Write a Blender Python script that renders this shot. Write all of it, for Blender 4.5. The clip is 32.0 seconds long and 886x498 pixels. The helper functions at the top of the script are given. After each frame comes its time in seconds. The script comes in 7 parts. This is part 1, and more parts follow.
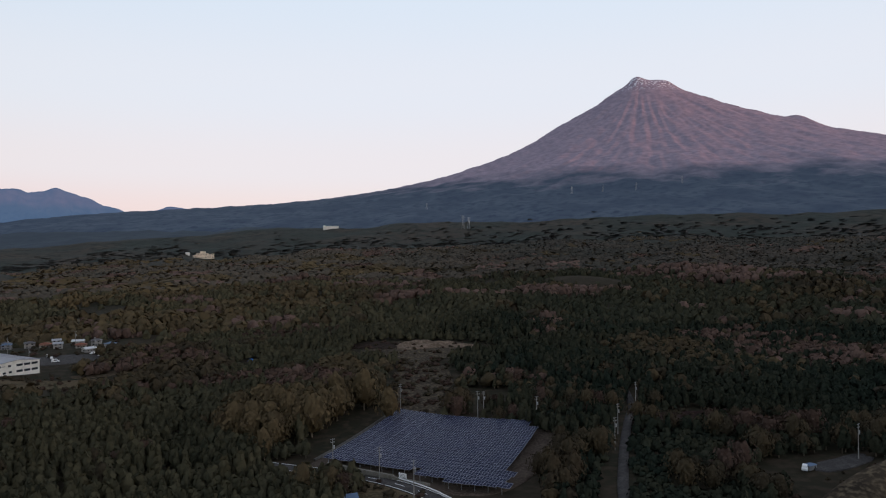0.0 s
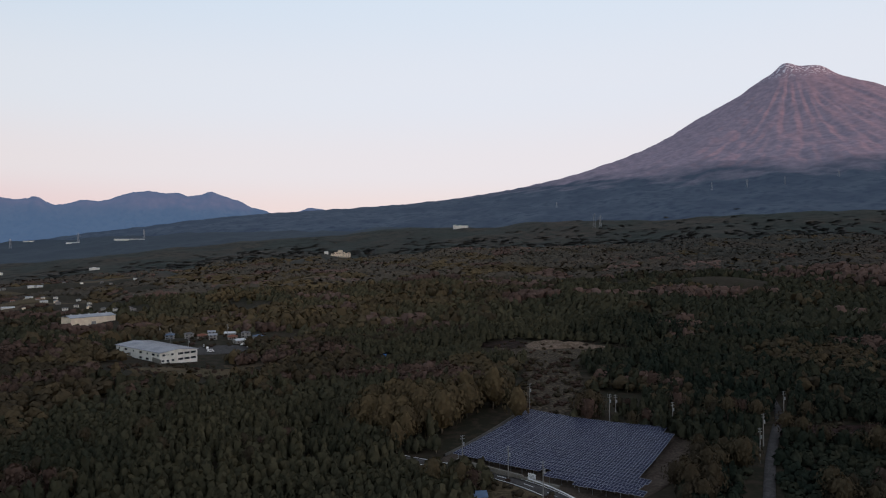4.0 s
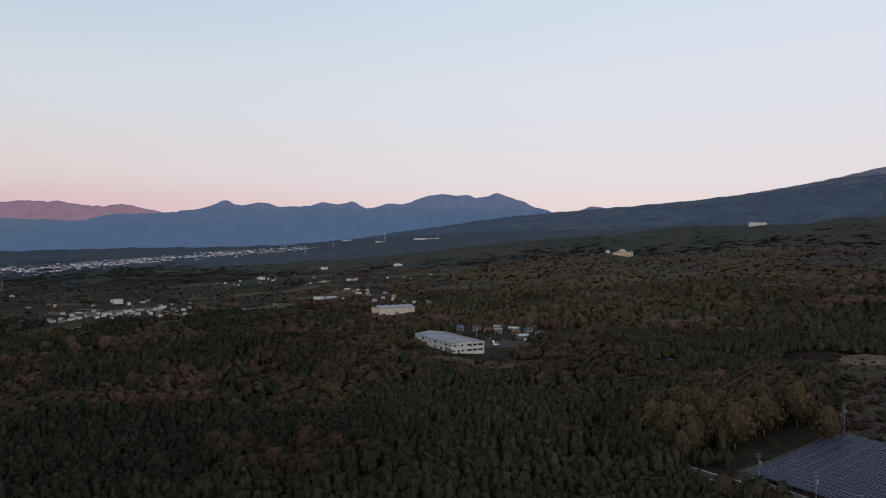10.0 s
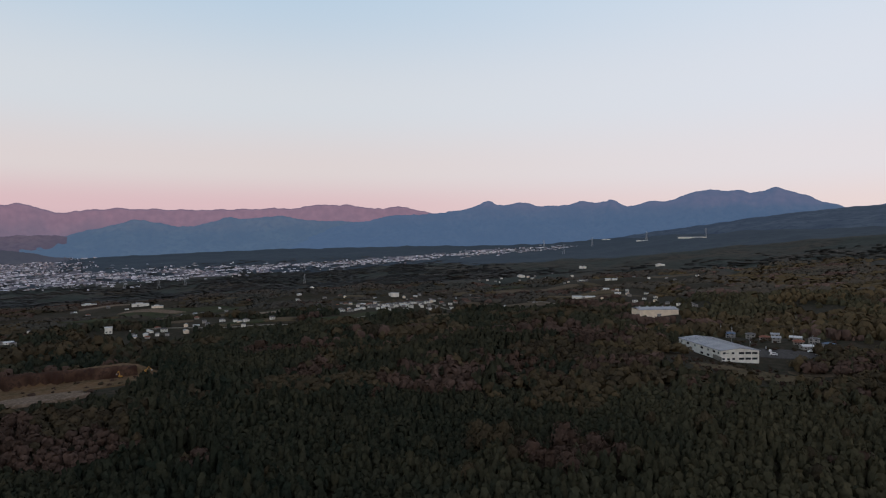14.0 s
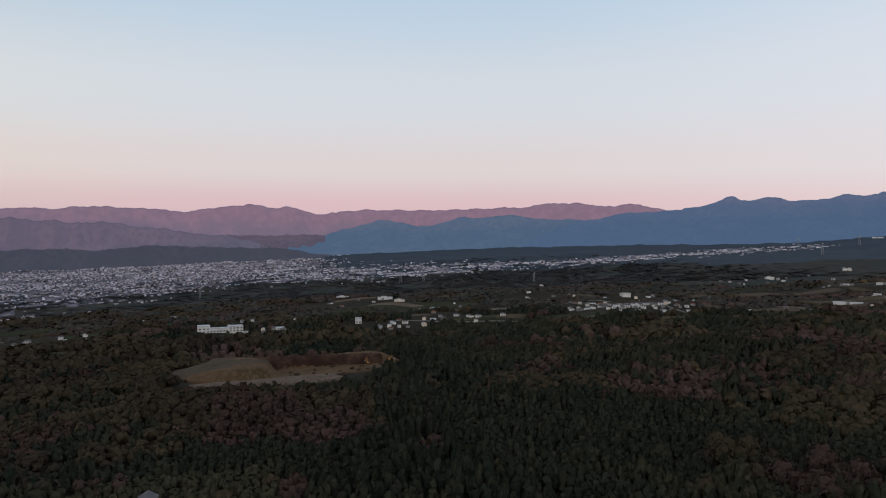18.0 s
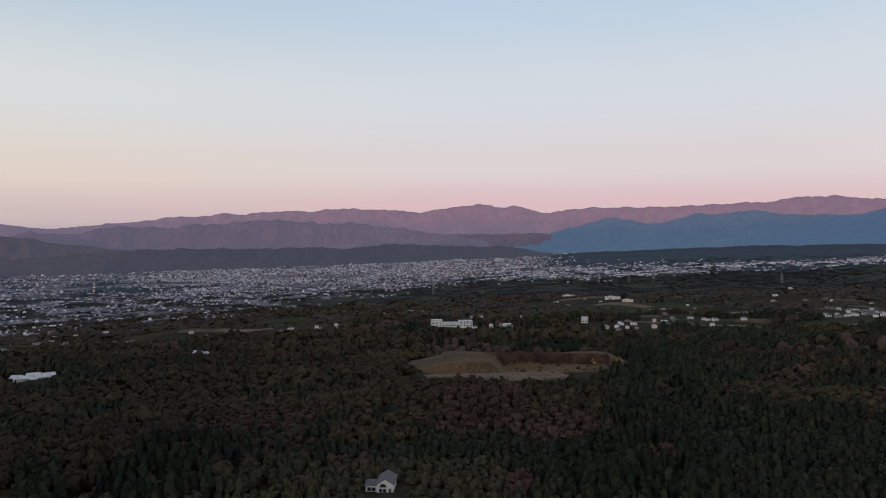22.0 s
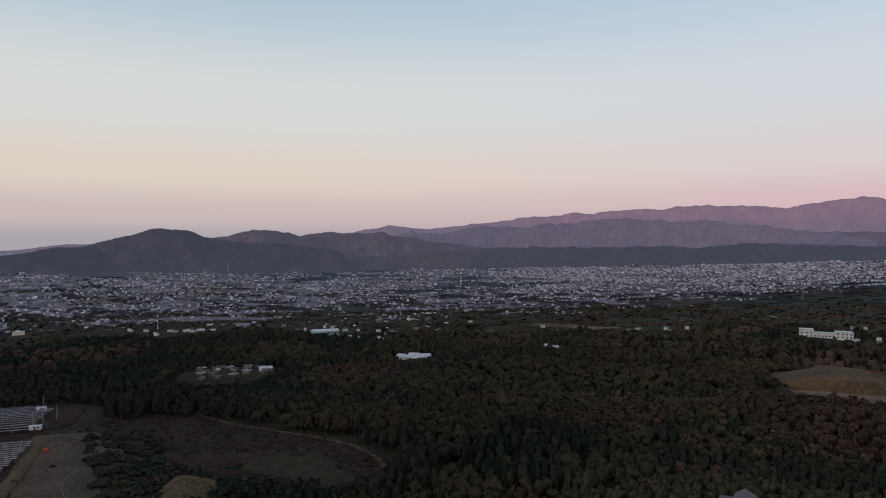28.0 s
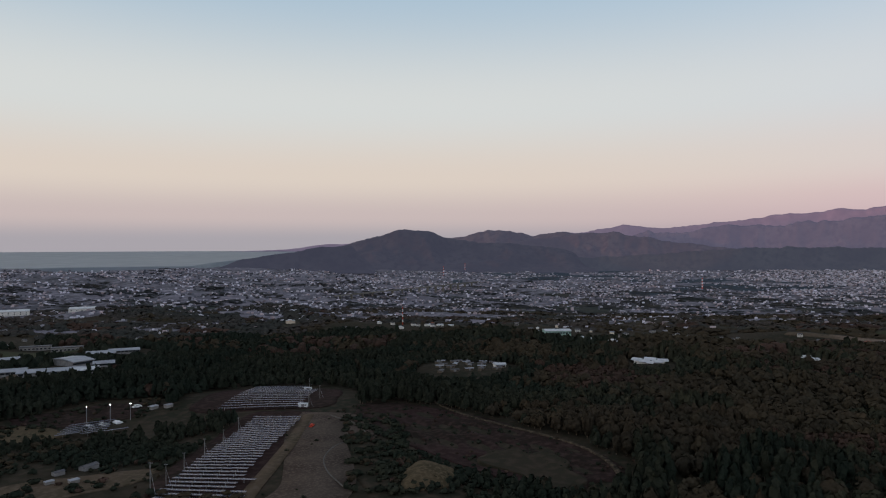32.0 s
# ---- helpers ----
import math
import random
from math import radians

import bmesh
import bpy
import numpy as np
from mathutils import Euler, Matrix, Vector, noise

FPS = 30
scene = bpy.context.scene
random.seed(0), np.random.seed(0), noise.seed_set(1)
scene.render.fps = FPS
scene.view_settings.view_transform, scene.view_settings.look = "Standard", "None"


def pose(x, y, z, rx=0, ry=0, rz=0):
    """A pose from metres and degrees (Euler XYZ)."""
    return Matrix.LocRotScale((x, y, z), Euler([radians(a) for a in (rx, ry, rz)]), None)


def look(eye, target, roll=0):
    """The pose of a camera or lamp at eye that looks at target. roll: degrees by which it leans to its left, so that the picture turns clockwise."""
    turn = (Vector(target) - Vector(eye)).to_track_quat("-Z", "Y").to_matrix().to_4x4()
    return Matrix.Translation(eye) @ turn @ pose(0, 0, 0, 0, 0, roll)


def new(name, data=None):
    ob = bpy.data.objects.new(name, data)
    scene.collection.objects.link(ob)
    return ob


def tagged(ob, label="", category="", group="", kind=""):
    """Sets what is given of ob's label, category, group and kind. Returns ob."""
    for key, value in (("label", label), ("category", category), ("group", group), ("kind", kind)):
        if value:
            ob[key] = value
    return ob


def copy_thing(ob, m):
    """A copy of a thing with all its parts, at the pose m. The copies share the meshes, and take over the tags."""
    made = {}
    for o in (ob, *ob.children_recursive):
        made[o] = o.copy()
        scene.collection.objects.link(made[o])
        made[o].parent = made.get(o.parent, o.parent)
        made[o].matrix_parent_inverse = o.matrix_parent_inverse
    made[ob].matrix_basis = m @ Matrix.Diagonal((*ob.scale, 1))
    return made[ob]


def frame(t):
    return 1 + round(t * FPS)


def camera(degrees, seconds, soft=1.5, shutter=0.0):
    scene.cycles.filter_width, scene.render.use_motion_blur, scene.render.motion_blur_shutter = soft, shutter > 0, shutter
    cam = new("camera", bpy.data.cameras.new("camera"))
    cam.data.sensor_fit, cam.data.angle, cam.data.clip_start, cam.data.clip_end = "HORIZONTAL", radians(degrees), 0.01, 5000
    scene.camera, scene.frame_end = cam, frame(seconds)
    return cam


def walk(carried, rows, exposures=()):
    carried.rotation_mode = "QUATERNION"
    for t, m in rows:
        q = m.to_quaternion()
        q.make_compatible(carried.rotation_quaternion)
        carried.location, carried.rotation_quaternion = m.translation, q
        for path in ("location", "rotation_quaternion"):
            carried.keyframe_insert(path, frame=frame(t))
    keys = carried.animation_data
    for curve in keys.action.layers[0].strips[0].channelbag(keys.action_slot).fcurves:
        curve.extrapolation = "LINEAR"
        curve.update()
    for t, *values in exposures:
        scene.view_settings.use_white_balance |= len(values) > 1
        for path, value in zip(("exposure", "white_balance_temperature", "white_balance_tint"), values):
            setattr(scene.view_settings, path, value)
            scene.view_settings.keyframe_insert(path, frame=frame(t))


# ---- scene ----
cam = camera(65.75, 32.0, 1.15)
# ---- camera: a drone hovering on the spot, turning to its left ----
EYE = 68.0
walk(cam, [
    (0.0, pose(0, 0, EYE, 89.88, 0.40, 0.07)),
    (0.5, pose(0, 0, EYE, 89.87, 0.43, 1.35)),
    (1.0, pose(0, 0, EYE, 89.88, 0.43, 2.57)),
    (1.5, pose(0, 0, EYE, 89.88, 0.44, 3.94)),
    (2.0, pose(0, 0, EYE, 89.88, 0.44, 5.29)),
    (2.5, pose(0, 0, EYE, 89.88, 0.43, 6.70)),
    (3.0, pose(0, 0, EYE, 89.88, 0.40, 8.07)),
    (3.5, pose(0, 0, EYE, 89.88, 0.38, 9.42)),
    (5.5, pose(0, 0, EYE, 89.89, 0.35, 15.43)),
    (6.0, pose(0, 0, EYE, 89.89, 0.33, 17.02)),
    (6.5, pose(0, 0, EYE, 89.89, 0.31, 18.61)),
    (7.0, pose(0, 0, EYE, 89.89, 0.30, 20.21)),
    (7.5, pose(0, 0, EYE, 89.90, 0.29, 21.88)),
    (8.0, pose(0, 0, EYE, 89.90, 0.28, 23.70)),
    (8.5, pose(0, 0, EYE, 89.90, 0.27, 25.57)),
    (9.0, pose(0, 0, EYE, 89.90, 0.25, 28.24)),
    (9.5, pose(0, 0, EYE, 89.90, 0.24, 31.10)),
    (10.0, pose(0, 0, EYE, 89.90, 0.22, 34.02)),
    (10.5, pose(0, 0, EYE, 89.89, 0.20, 36.86)),
    (11.0, pose(0, 0, EYE, 89.89, 0.17, 39.72)),
    (11.5, pose(0, 0, EYE, 89.89, 0.14, 42.55)),
    (12.0, pose(0, 0, EYE, 89.88, 0.11, 45.22)),
    (13.0, pose(0, 0, EYE, 89.87, 0.06, 50.40)),
    (14.0, pose(0, 0, EYE, 89.85, -0.00, 55.38)),
    (15.0, pose(0, 0, EYE, 89.81, -0.07, 60.29)),
    (15.5, pose(0, 0, EYE, 89.77, -0.11, 62.69)),
    (17.5, pose(0, 0, EYE, 89.74, -0.13, 72.09)),
    (18.0, pose(0, 0, EYE, 89.70, -0.16, 74.38)),
    (19.0, pose(0, 0, EYE, 89.64, -0.20, 79.01)),
    (20.0, pose(0, 0, EYE, 89.60, -0.19, 83.63)),
    (21.0, pose(0, 0, EYE, 89.56, -0.12, 88.30)),
    (22.0, pose(0, 0, EYE, 89.53, -0.08, 93.10)),
    (23.0, pose(0, 0, EYE, 89.50, -0.11, 97.84)),
    (24.0, pose(0, 0, EYE, 89.47, -0.17, 102.66)),
    (25.0, pose(0, 0, EYE, 89.42, -0.20, 107.44)),
    (25.5, pose(0, 0, EYE, 89.40, -0.19, 109.82)),
    (27.5, pose(0, 0, EYE, 89.37, -0.18, 119.17)),
    (28.0, pose(0, 0, EYE, 89.35, -0.17, 121.60)),
    (29.0, pose(0, 0, EYE, 89.32, -0.15, 126.38)),
    (30.0, pose(0, 0, EYE, 89.30, -0.14, 131.23)),
    (31.0, pose(0, 0, EYE, 89.30, -0.12, 136.06)),
    (32.0, pose(0, 0, EYE, 89.30, -0.07, 140.84)),
], exposures=[(0, 0.26), (6, 0.17), (13, 0.12), (19, 0.14), (25, 0.11), (32, 0.06)])


# ---- light: dawn, the sun just up, held off the plain by an added unseen ridge, clear sky ----
def lin(r, g, b, a=1.0):
    """sRGB 0..255 to linear."""
    f = lambda c: c / 12.92 if c <= 0.04045 else ((c + 0.055) / 1.055) ** 2.4
    return (f(r / 255), f(g / 255), f(b / 255), a)


SUN_AZ, SUN_EL = -122.0, 2.0      # azimuth to the left of +y, degrees


def heading(az):
    a = radians(az)
    return Vector((-math.sin(a), math.cos(a), 0))


def ramp(nodes, stops):
    n = nodes.new("ShaderNodeValToRGB")
    n.color_ramp.interpolation = "EASE"
    el = n.color_ramp.elements
    while len(el) < len(stops):
        el.new(0.5)
    for e, (p, c) in zip(el, stops):
        e.position, e.color = p, lin(*c)
    return n


world = bpy.data.worlds.new("dawn_sky")
scene.world = world
world.use_nodes = True
wn, wl = world.node_tree.nodes, world.node_tree.links
wn.clear()
w_out, w_bg = wn.new("ShaderNodeOutputWorld"), wn.new("ShaderNodeBackground")
w_co, w_sep = wn.new("ShaderNodeTexCoord"), wn.new("ShaderNodeSeparateXYZ")
wl.new(w_co.outputs["Generated"], w_sep.inputs[0])
# bands of the dawn sky by height, for the north, the west and the south
north = ramp(wn, [(0.0, (196, 176, 184)), (0.045, (230, 213, 211)), (0.11, (224, 219, 224)), (0.22, (217, 221, 231)), (0.36, (208, 219, 233)), (1.0, (150, 156, 172))])
west = ramp(wn, [(0.0, (178, 145, 162)), (0.055, (214, 184, 190)), (0.11, (216, 206, 207)), (0.20, (208, 213, 220)), (0.36, (182, 203, 222)), (1.0, (146, 150, 166))])
south = ramp(wn, [(0.0, (170, 165, 172)), (0.035, (200, 185, 184)), (0.09, (220, 207, 196)), (0.19, (214, 217, 216)), (0.36, (170, 193, 211)), (1.0, (146, 150, 164))])
east = ramp(wn, [(0.0, (255, 206, 150)), (0.06, (255, 222, 180)), (0.16, (250, 230, 208)), (0.32, (226, 224, 226)), (0.55, (186, 192, 206)), (1.0, (150, 156, 172))])
for r in (north, west, south, east):
    wl.new(w_sep.outputs["Z"], r.inputs[0])


def toward(az, lo, hi):
    """0 away from the heading, 1 towards it."""
    dot, rng = wn.new("ShaderNodeVectorMath"), wn.new("ShaderNodeMapRange")
    dot.operation, rng.interpolation_type = "DOT_PRODUCT", "SMOOTHSTEP"
    wl.new(w_co.outputs["Generated"], dot.inputs[0])
    dot.inputs[1].default_value = heading(az)
    wl.new(dot.outputs["Value"], rng.inputs["Value"])
    rng.inputs["From Min"].default_value, rng.inputs["From Max"].default_value = lo, hi
    return rng


def blend(fac, a, b):
    m = wn.new("ShaderNodeMix")
    m.data_type = "RGBA"
    if fac is not None:
        wl.new(fac, m.inputs["Factor"])
    wl.new(a, m.inputs["A"])
    wl.new(b, m.inputs["B"])
    return m


to_north, to_south, to_east = toward(-10, 0.15, 1.0), toward(165, 0.2, 0.98), toward(SUN_AZ, 0.5, 0.95)
m1 = blend(to_north.outputs[0], west.outputs[0], north.outputs[0])
m2 = blend(to_south.outputs[0], m1.outputs["Result"], south.outputs[0])
bright = wn.new("ShaderNodeVectorMath")
bright.operation = "SCALE"
bright.inputs["Scale"].default_value = 1.8
wl.new(east.outputs[0], bright.inputs[0])
m4 = blend(to_east.outputs[0], m2.outputs["Result"], bright.outputs[0])
nishita = wn.new("ShaderNodeTexSky")
nishita.sky_type, nishita.sun_disc = "NISHITA", False
nishita.sun_elevation, nishita.sun_rotation = radians(SUN_EL), radians(-SUN_AZ)
dim = wn.new("ShaderNodeVectorMath")
dim.operation = "SCALE"
dim.inputs["Scale"].default_value = 0.1
wl.new(nishita.outputs[0], dim.inputs[0])
m3 = blend(None, m4.outputs["Result"], dim.outputs[0])
m3.inputs["Factor"].default_value = 0.06
wl.new(m3.outputs["Result"], w_bg.inputs["Color"])
w_bg.inputs["Strength"].default_value = 1.0
wl.new(w_bg.outputs[0], w_out.inputs[0])

sun_data = bpy.data.lights.new("sun", "SUN")
sun_data.energy, sun_data.angle, sun_data.color = 1.7, radians(0.6), (1.0, 0.42, 0.32)
sun = new("sun", sun_data)
to_sun = heading(SUN_AZ) * math.cos(radians(SUN_EL)) + Vector((0, 0, math.sin(radians(SUN_EL))))
sun.matrix_world = look(to_sun * 500, (0, 0, 0))


# ---- materials ----
def mat(name, base, rough=0.8, metal=0.0, vary=None, scale=0.2, grain=None, grain_scale=4.0, bump=0.0, island=0.0, spec=0.04, glow=None, glow_strength=1.0):
    """A node material: base colour, large stains (vary), fine grain, per-piece tint (island) and bump, in metres."""
    m = bpy.data.materials.new(name)
    m.use_nodes = True
    n, l = m.node_tree.nodes, m.node_tree.links
    b = n["Principled BSDF"]
    b.inputs["Roughness"].default_value, b.inputs["Metallic"].default_value = rough, metal
    b.inputs["Specular IOR Level"].default_value = spec
    geo = n.new("ShaderNodeNewGeometry")
    col = n.new("ShaderNodeRGB")
    col.outputs[0].default_value = (*base, 1)
    out = col.outputs[0]

    def mix(a, colour, fac):
        x = n.new("ShaderNodeMix")
        x.data_type = "RGBA"
        l.new(fac, x.inputs["Factor"])
        l.new(a, x.inputs["A"])
        x.inputs["B"].default_value = (*colour, 1)
        return x.outputs["Result"]

    def noise_fac(s, lo, hi, detail=4.0):
        t, r = n.new("ShaderNodeTexNoise"), n.new("ShaderNodeMapRange")
        l.new(geo.outputs["Position"], t.inputs["Vector"])
        t.inputs["Scale"].default_value, t.inputs["Detail"].default_value = s, detail
        l.new(t.outputs["Fac"], r.inputs["Value"])
        r.inputs["From Min"].default_value, r.inputs["From Max"].default_value = lo, hi
        return r.outputs[0], t.outputs["Fac"]

    if vary:
        out = mix(out, vary, noise_fac(scale, 0.40, 0.62)[0])
    if grain:
        out = mix(out, grain, noise_fac(grain_scale, 0.46, 0.66, 6.0)[0])
    if island:
        hsv, r = n.new("ShaderNodeHueSaturation"), n.new("ShaderNodeMapRange")
        l.new(geo.outputs["Random Per Island"], r.inputs["Value"])
        r.inputs["To Min"].default_value, r.inputs["To Max"].default_value = 1 - island, 1 + island
        l.new(r.outputs[0], hsv.inputs["Value"])
        l.new(out, hsv.inputs["Color"])
        out = hsv.outputs[0]
    l.new(out, b.inputs["Base Color"])
    if bump:
        bp = n.new("ShaderNodeBump")
        bp.inputs["Strength"].default_value, bp.inputs["Distance"].default_value = 0.6, bump
        l.new(noise_fac(grain_scale, 0, 1, 6.0)[1], bp.inputs["Height"])
        l.new(bp.outputs[0], b.inputs["Normal"])
    if glow:
        b.inputs["Emission Color"].default_value = (*glow, 1)
        b.inputs["Emission Strength"].default_value = glow_strength
    return m


def foliage(name, a, b, c, patch=0.012, relief=0.35):
    """Leaves: three tints that change by stand, tree and clump; the tint attribute also carries painted shade by
    azimuth.
    """
    m = mat(name, a, rough=0.9, vary=b, scale=patch, grain=tuple(k * 0.55 for k in a), grain_scale=0.9, bump=relief, island=0.10, spec=0.02)
    n, l = m.node_tree.nodes, m.node_tree.links
    at, x = n.new("ShaderNodeAttribute"), n.new("ShaderNodeMix")
    at.attribute_name = "tint"
    x.data_type = "RGBA"
    hsv = next(k for k in n if k.type == "HUE_SAT")
    src = hsv.inputs["Color"].links[0].from_socket
    l.new(at.outputs["Fac"], x.inputs["Factor"])
    l.new(src, x.inputs["A"])
    x.inputs["B"].default_value = (*c, 1)
    l.new(x.outputs["Result"], hsv.inputs["Color"])
    return m


GROUND = mat("meadow_and_soil", (0.030, 0.025, 0.017), 0.95, vary=(0.019, 0.020, 0.013), scale=0.02, grain=(0.046, 0.035, 0.025), grain_scale=0.25, bump=0.4)
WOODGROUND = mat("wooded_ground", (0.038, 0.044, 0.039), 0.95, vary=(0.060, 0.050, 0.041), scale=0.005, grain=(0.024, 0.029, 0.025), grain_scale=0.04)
CEDAR = foliage("cedar_needles", (0.0192, 0.0262, 0.0196), (0.0282, 0.0312, 0.0218), (0.106, 0.089, 0.052))
BROAD = foliage("autumn_leaves", (0.043, 0.034, 0.024), (0.036, 0.032, 0.023), (0.140, 0.101, 0.052), 0.02)
BARE = foliage("bare_russet_twigs", (0.058, 0.037, 0.028), (0.044, 0.031, 0.025), (0.180, 0.118, 0.100), 0.02)
# mid and far woods: paler, the far ones bluer, distance haze put into the colour
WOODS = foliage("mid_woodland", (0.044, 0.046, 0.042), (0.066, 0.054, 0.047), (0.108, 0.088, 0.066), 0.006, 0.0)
FARWOODS = foliage("hazed_far_woodland", (0.054, 0.060, 0.064), (0.072, 0.065, 0.063), (0.080, 0.074, 0.064), 0.003, 0.0)
BARK = mat("bark", (0.10, 0.08, 0.06), 0.9, vary=(0.16, 0.13, 0.10), scale=0.8)
ASPHALT = mat("worn_asphalt", (0.055, 0.051, 0.050), 0.85, vary=(0.080, 0.074, 0.072), scale=0.3, grain=(0.038, 0.035, 0.034), grain_scale=2.0)
CONCRETE = mat("pale_concrete", (0.19, 0.175, 0.15), 0.9, vary=(0.13, 0.12, 0.10), scale=0.5, grain=(0.24, 0.22, 0.20), grain_scale=3.0, bump=0.01)
GRAVEL = mat("brown_gravel", (0.070, 0.054, 0.043), 0.95, vary=(0.046, 0.034, 0.027), scale=0.08, grain=(0.098, 0.076, 0.062), grain_scale=1.2, bump=0.05)
WHITEWALL = mat("white_wall_panels", (0.74, 0.71, 0.66), 0.6, vary=(0.62, 0.59, 0.54), scale=0.25)
CREAM = mat("cream_render", (0.78, 0.66, 0.52), 0.75, vary=(0.68, 0.56, 0.44), scale=0.3)
GREYWALL = mat("grey_siding", (0.27, 0.26, 0.26), 0.7, vary=(0.20, 0.195, 0.195), scale=0.4)
GLASS = mat("dark_window_glass", (0.02, 0.025, 0.03), 0.08, spec=0.6)
ROOFGREY = mat("grey_metal_roof", (0.30, 0.31, 0.34), 0.55, vary=(0.23, 0.24, 0.27), scale=0.15, spec=0.2)
ROOFBLUE = mat("blue_tiled_roof", (0.10, 0.15, 0.24), 0.5, vary=(0.08, 0.12, 0.19), scale=0.5)
ROOFDARK = mat("dark_tiled_roof", (0.09, 0.09, 0.10), 0.5, vary=(0.12, 0.11, 0.11), scale=0.6)
ROOFRED = mat("red_brown_roof", (0.22, 0.09, 0.06), 0.6, vary=(0.16, 0.07, 0.05), scale=0.5)
ROOFWHITE = mat("pale_roof_sheet", (0.52, 0.53, 0.55), 0.5, vary=(0.42, 0.43, 0.45), scale=0.3, spec=0.2)
GREENROOF = mat("pale_green_sheet", (0.40, 0.56, 0.48), 0.55, vary=(0.33, 0.47, 0.41), scale=0.3)
STEEL = mat("galvanised_steel", (0.30, 0.31, 0.33), 0.5, 0.6, vary=(0.36, 0.37, 0.39), scale=0.5)
POLE = mat("concrete_pole", (0.24, 0.23, 0.22), 0.85, vary=(0.18, 0.175, 0.165), scale=0.6)
CELL = mat("solar_cell", (0.0045, 0.0085, 0.036), 0.5, vary=(0.0035, 0.0065, 0.028), scale=0.15, spec=0.05)
GLASSCELL = mat("glossy_solar_glass", (0.03, 0.035, 0.06), 0.25, vary=(0.025, 0.03, 0.05), scale=0.2, spec=0.25)
FRAME = mat("aluminium_frame", (0.19, 0.20, 0.26), 0.5, 0.1, spec=0.2)
TARP = mat("blue_tarpaulin", (0.05, 0.20, 0.55), 0.6, vary=(0.04, 0.15, 0.42), scale=0.8)
PAINTWHITE = mat("white_paint", (0.78, 0.78, 0.78), 0.6, vary=(0.66, 0.66, 0.66), scale=0.5)
PAINTRED = mat("red_paint", (0.50, 0.07, 0.04), 0.5, vary=(0.40, 0.06, 0.04), scale=0.5)
YELLOW = mat("yellow_machine_paint", (0.42, 0.22, 0.05), 0.6, vary=(0.32, 0.17, 0.05), scale=0.8)
BLACK = mat("black_rubber", (0.02, 0.02, 0.02), 0.8)
CUTEARTH = mat("cut_earth", (0.112, 0.066, 0.034), 0.95, vary=(0.062, 0.046, 0.024), scale=0.03, grain=(0.135, 0.090, 0.056), grain_scale=0.35, bump=0.3)
REDCUT = mat("raw_red_cut", (0.040, 0.021, 0.015), 0.95, vary=(0.090, 0.052, 0.036), scale=0.08, grain=(0.040, 0.024, 0.020), grain_scale=0.5, bump=0.4)
PALEEARTH = mat("pale_rubble", (0.135, 0.098, 0.074), 0.95, vary=(0.090, 0.066, 0.046), scale=0.06, grain=(0.185, 0.140, 0.110), grain_scale=0.6, bump=0.3)
FIELDBROWN = mat("ploughed_field", (0.085, 0.062, 0.042), 0.95, vary=(0.058, 0.046, 0.029), scale=0.05, grain=(0.104, 0.078, 0.058), grain_scale=0.5, bump=0.1)
FIELDGREEN = mat("green_field", (0.034, 0.041, 0.021), 0.95, vary=(0.045, 0.042, 0.024), scale=0.05, grain=(0.027, 0.032, 0.016), grain_scale=0.5, bump=0.1)
PITCHGREEN = mat("sports_turf", (0.035, 0.140, 0.042), 0.9, vary=(0.028, 0.112, 0.035), scale=0.06)
HEATH = mat("cleared_russet_heath", (0.026, 0.0145, 0.0135), 0.95, vary=(0.017, 0.0125, 0.009), scale=0.03, grain=(0.042, 0.026, 0.023), grain_scale=0.35, bump=0.4)
DRYGRASS = mat("dry_grass", (0.078, 0.058, 0.034), 0.95, vary=(0.048, 0.039, 0.022), scale=0.08, grain=(0.105, 0.079, 0.050), grain_scale=0.8, bump=0.2)
BANK = mat("sparse_bank", (0.046, 0.036, 0.026), 0.95, vary=(0.026, 0.021, 0.016), scale=0.15, grain=(0.105, 0.082, 0.056), grain_scale=0.7, bump=0.3)
KERB = mat("weathered_kerb", (0.105, 0.098, 0.088), 0.9, vary=(0.075, 0.070, 0.062), scale=0.5, grain=(0.13, 0.12, 0.11), grain_scale=3.0)
LAMPGLOW = mat("lit_lamp", (1, 1, 1), 0.5, glow=(1.0, 0.97, 0.9), glow_strength=60.0)
# haze over the plain is put into this pale lavender-grey
PLAIN = mat("town_ground", (0.145, 0.135, 0.160), 0.95, vary=(0.080, 0.078, 0.088), scale=0.006, grain=(0.22, 0.205, 0.235), grain_scale=0.045)
SEA = mat("calm_sea", (0.13, 0.145, 0.165), 0.45, vary=(0.11, 0.125, 0.145), scale=0.003, grain=(0.155, 0.17, 0.19), grain_scale=0.01, spec=0.25)


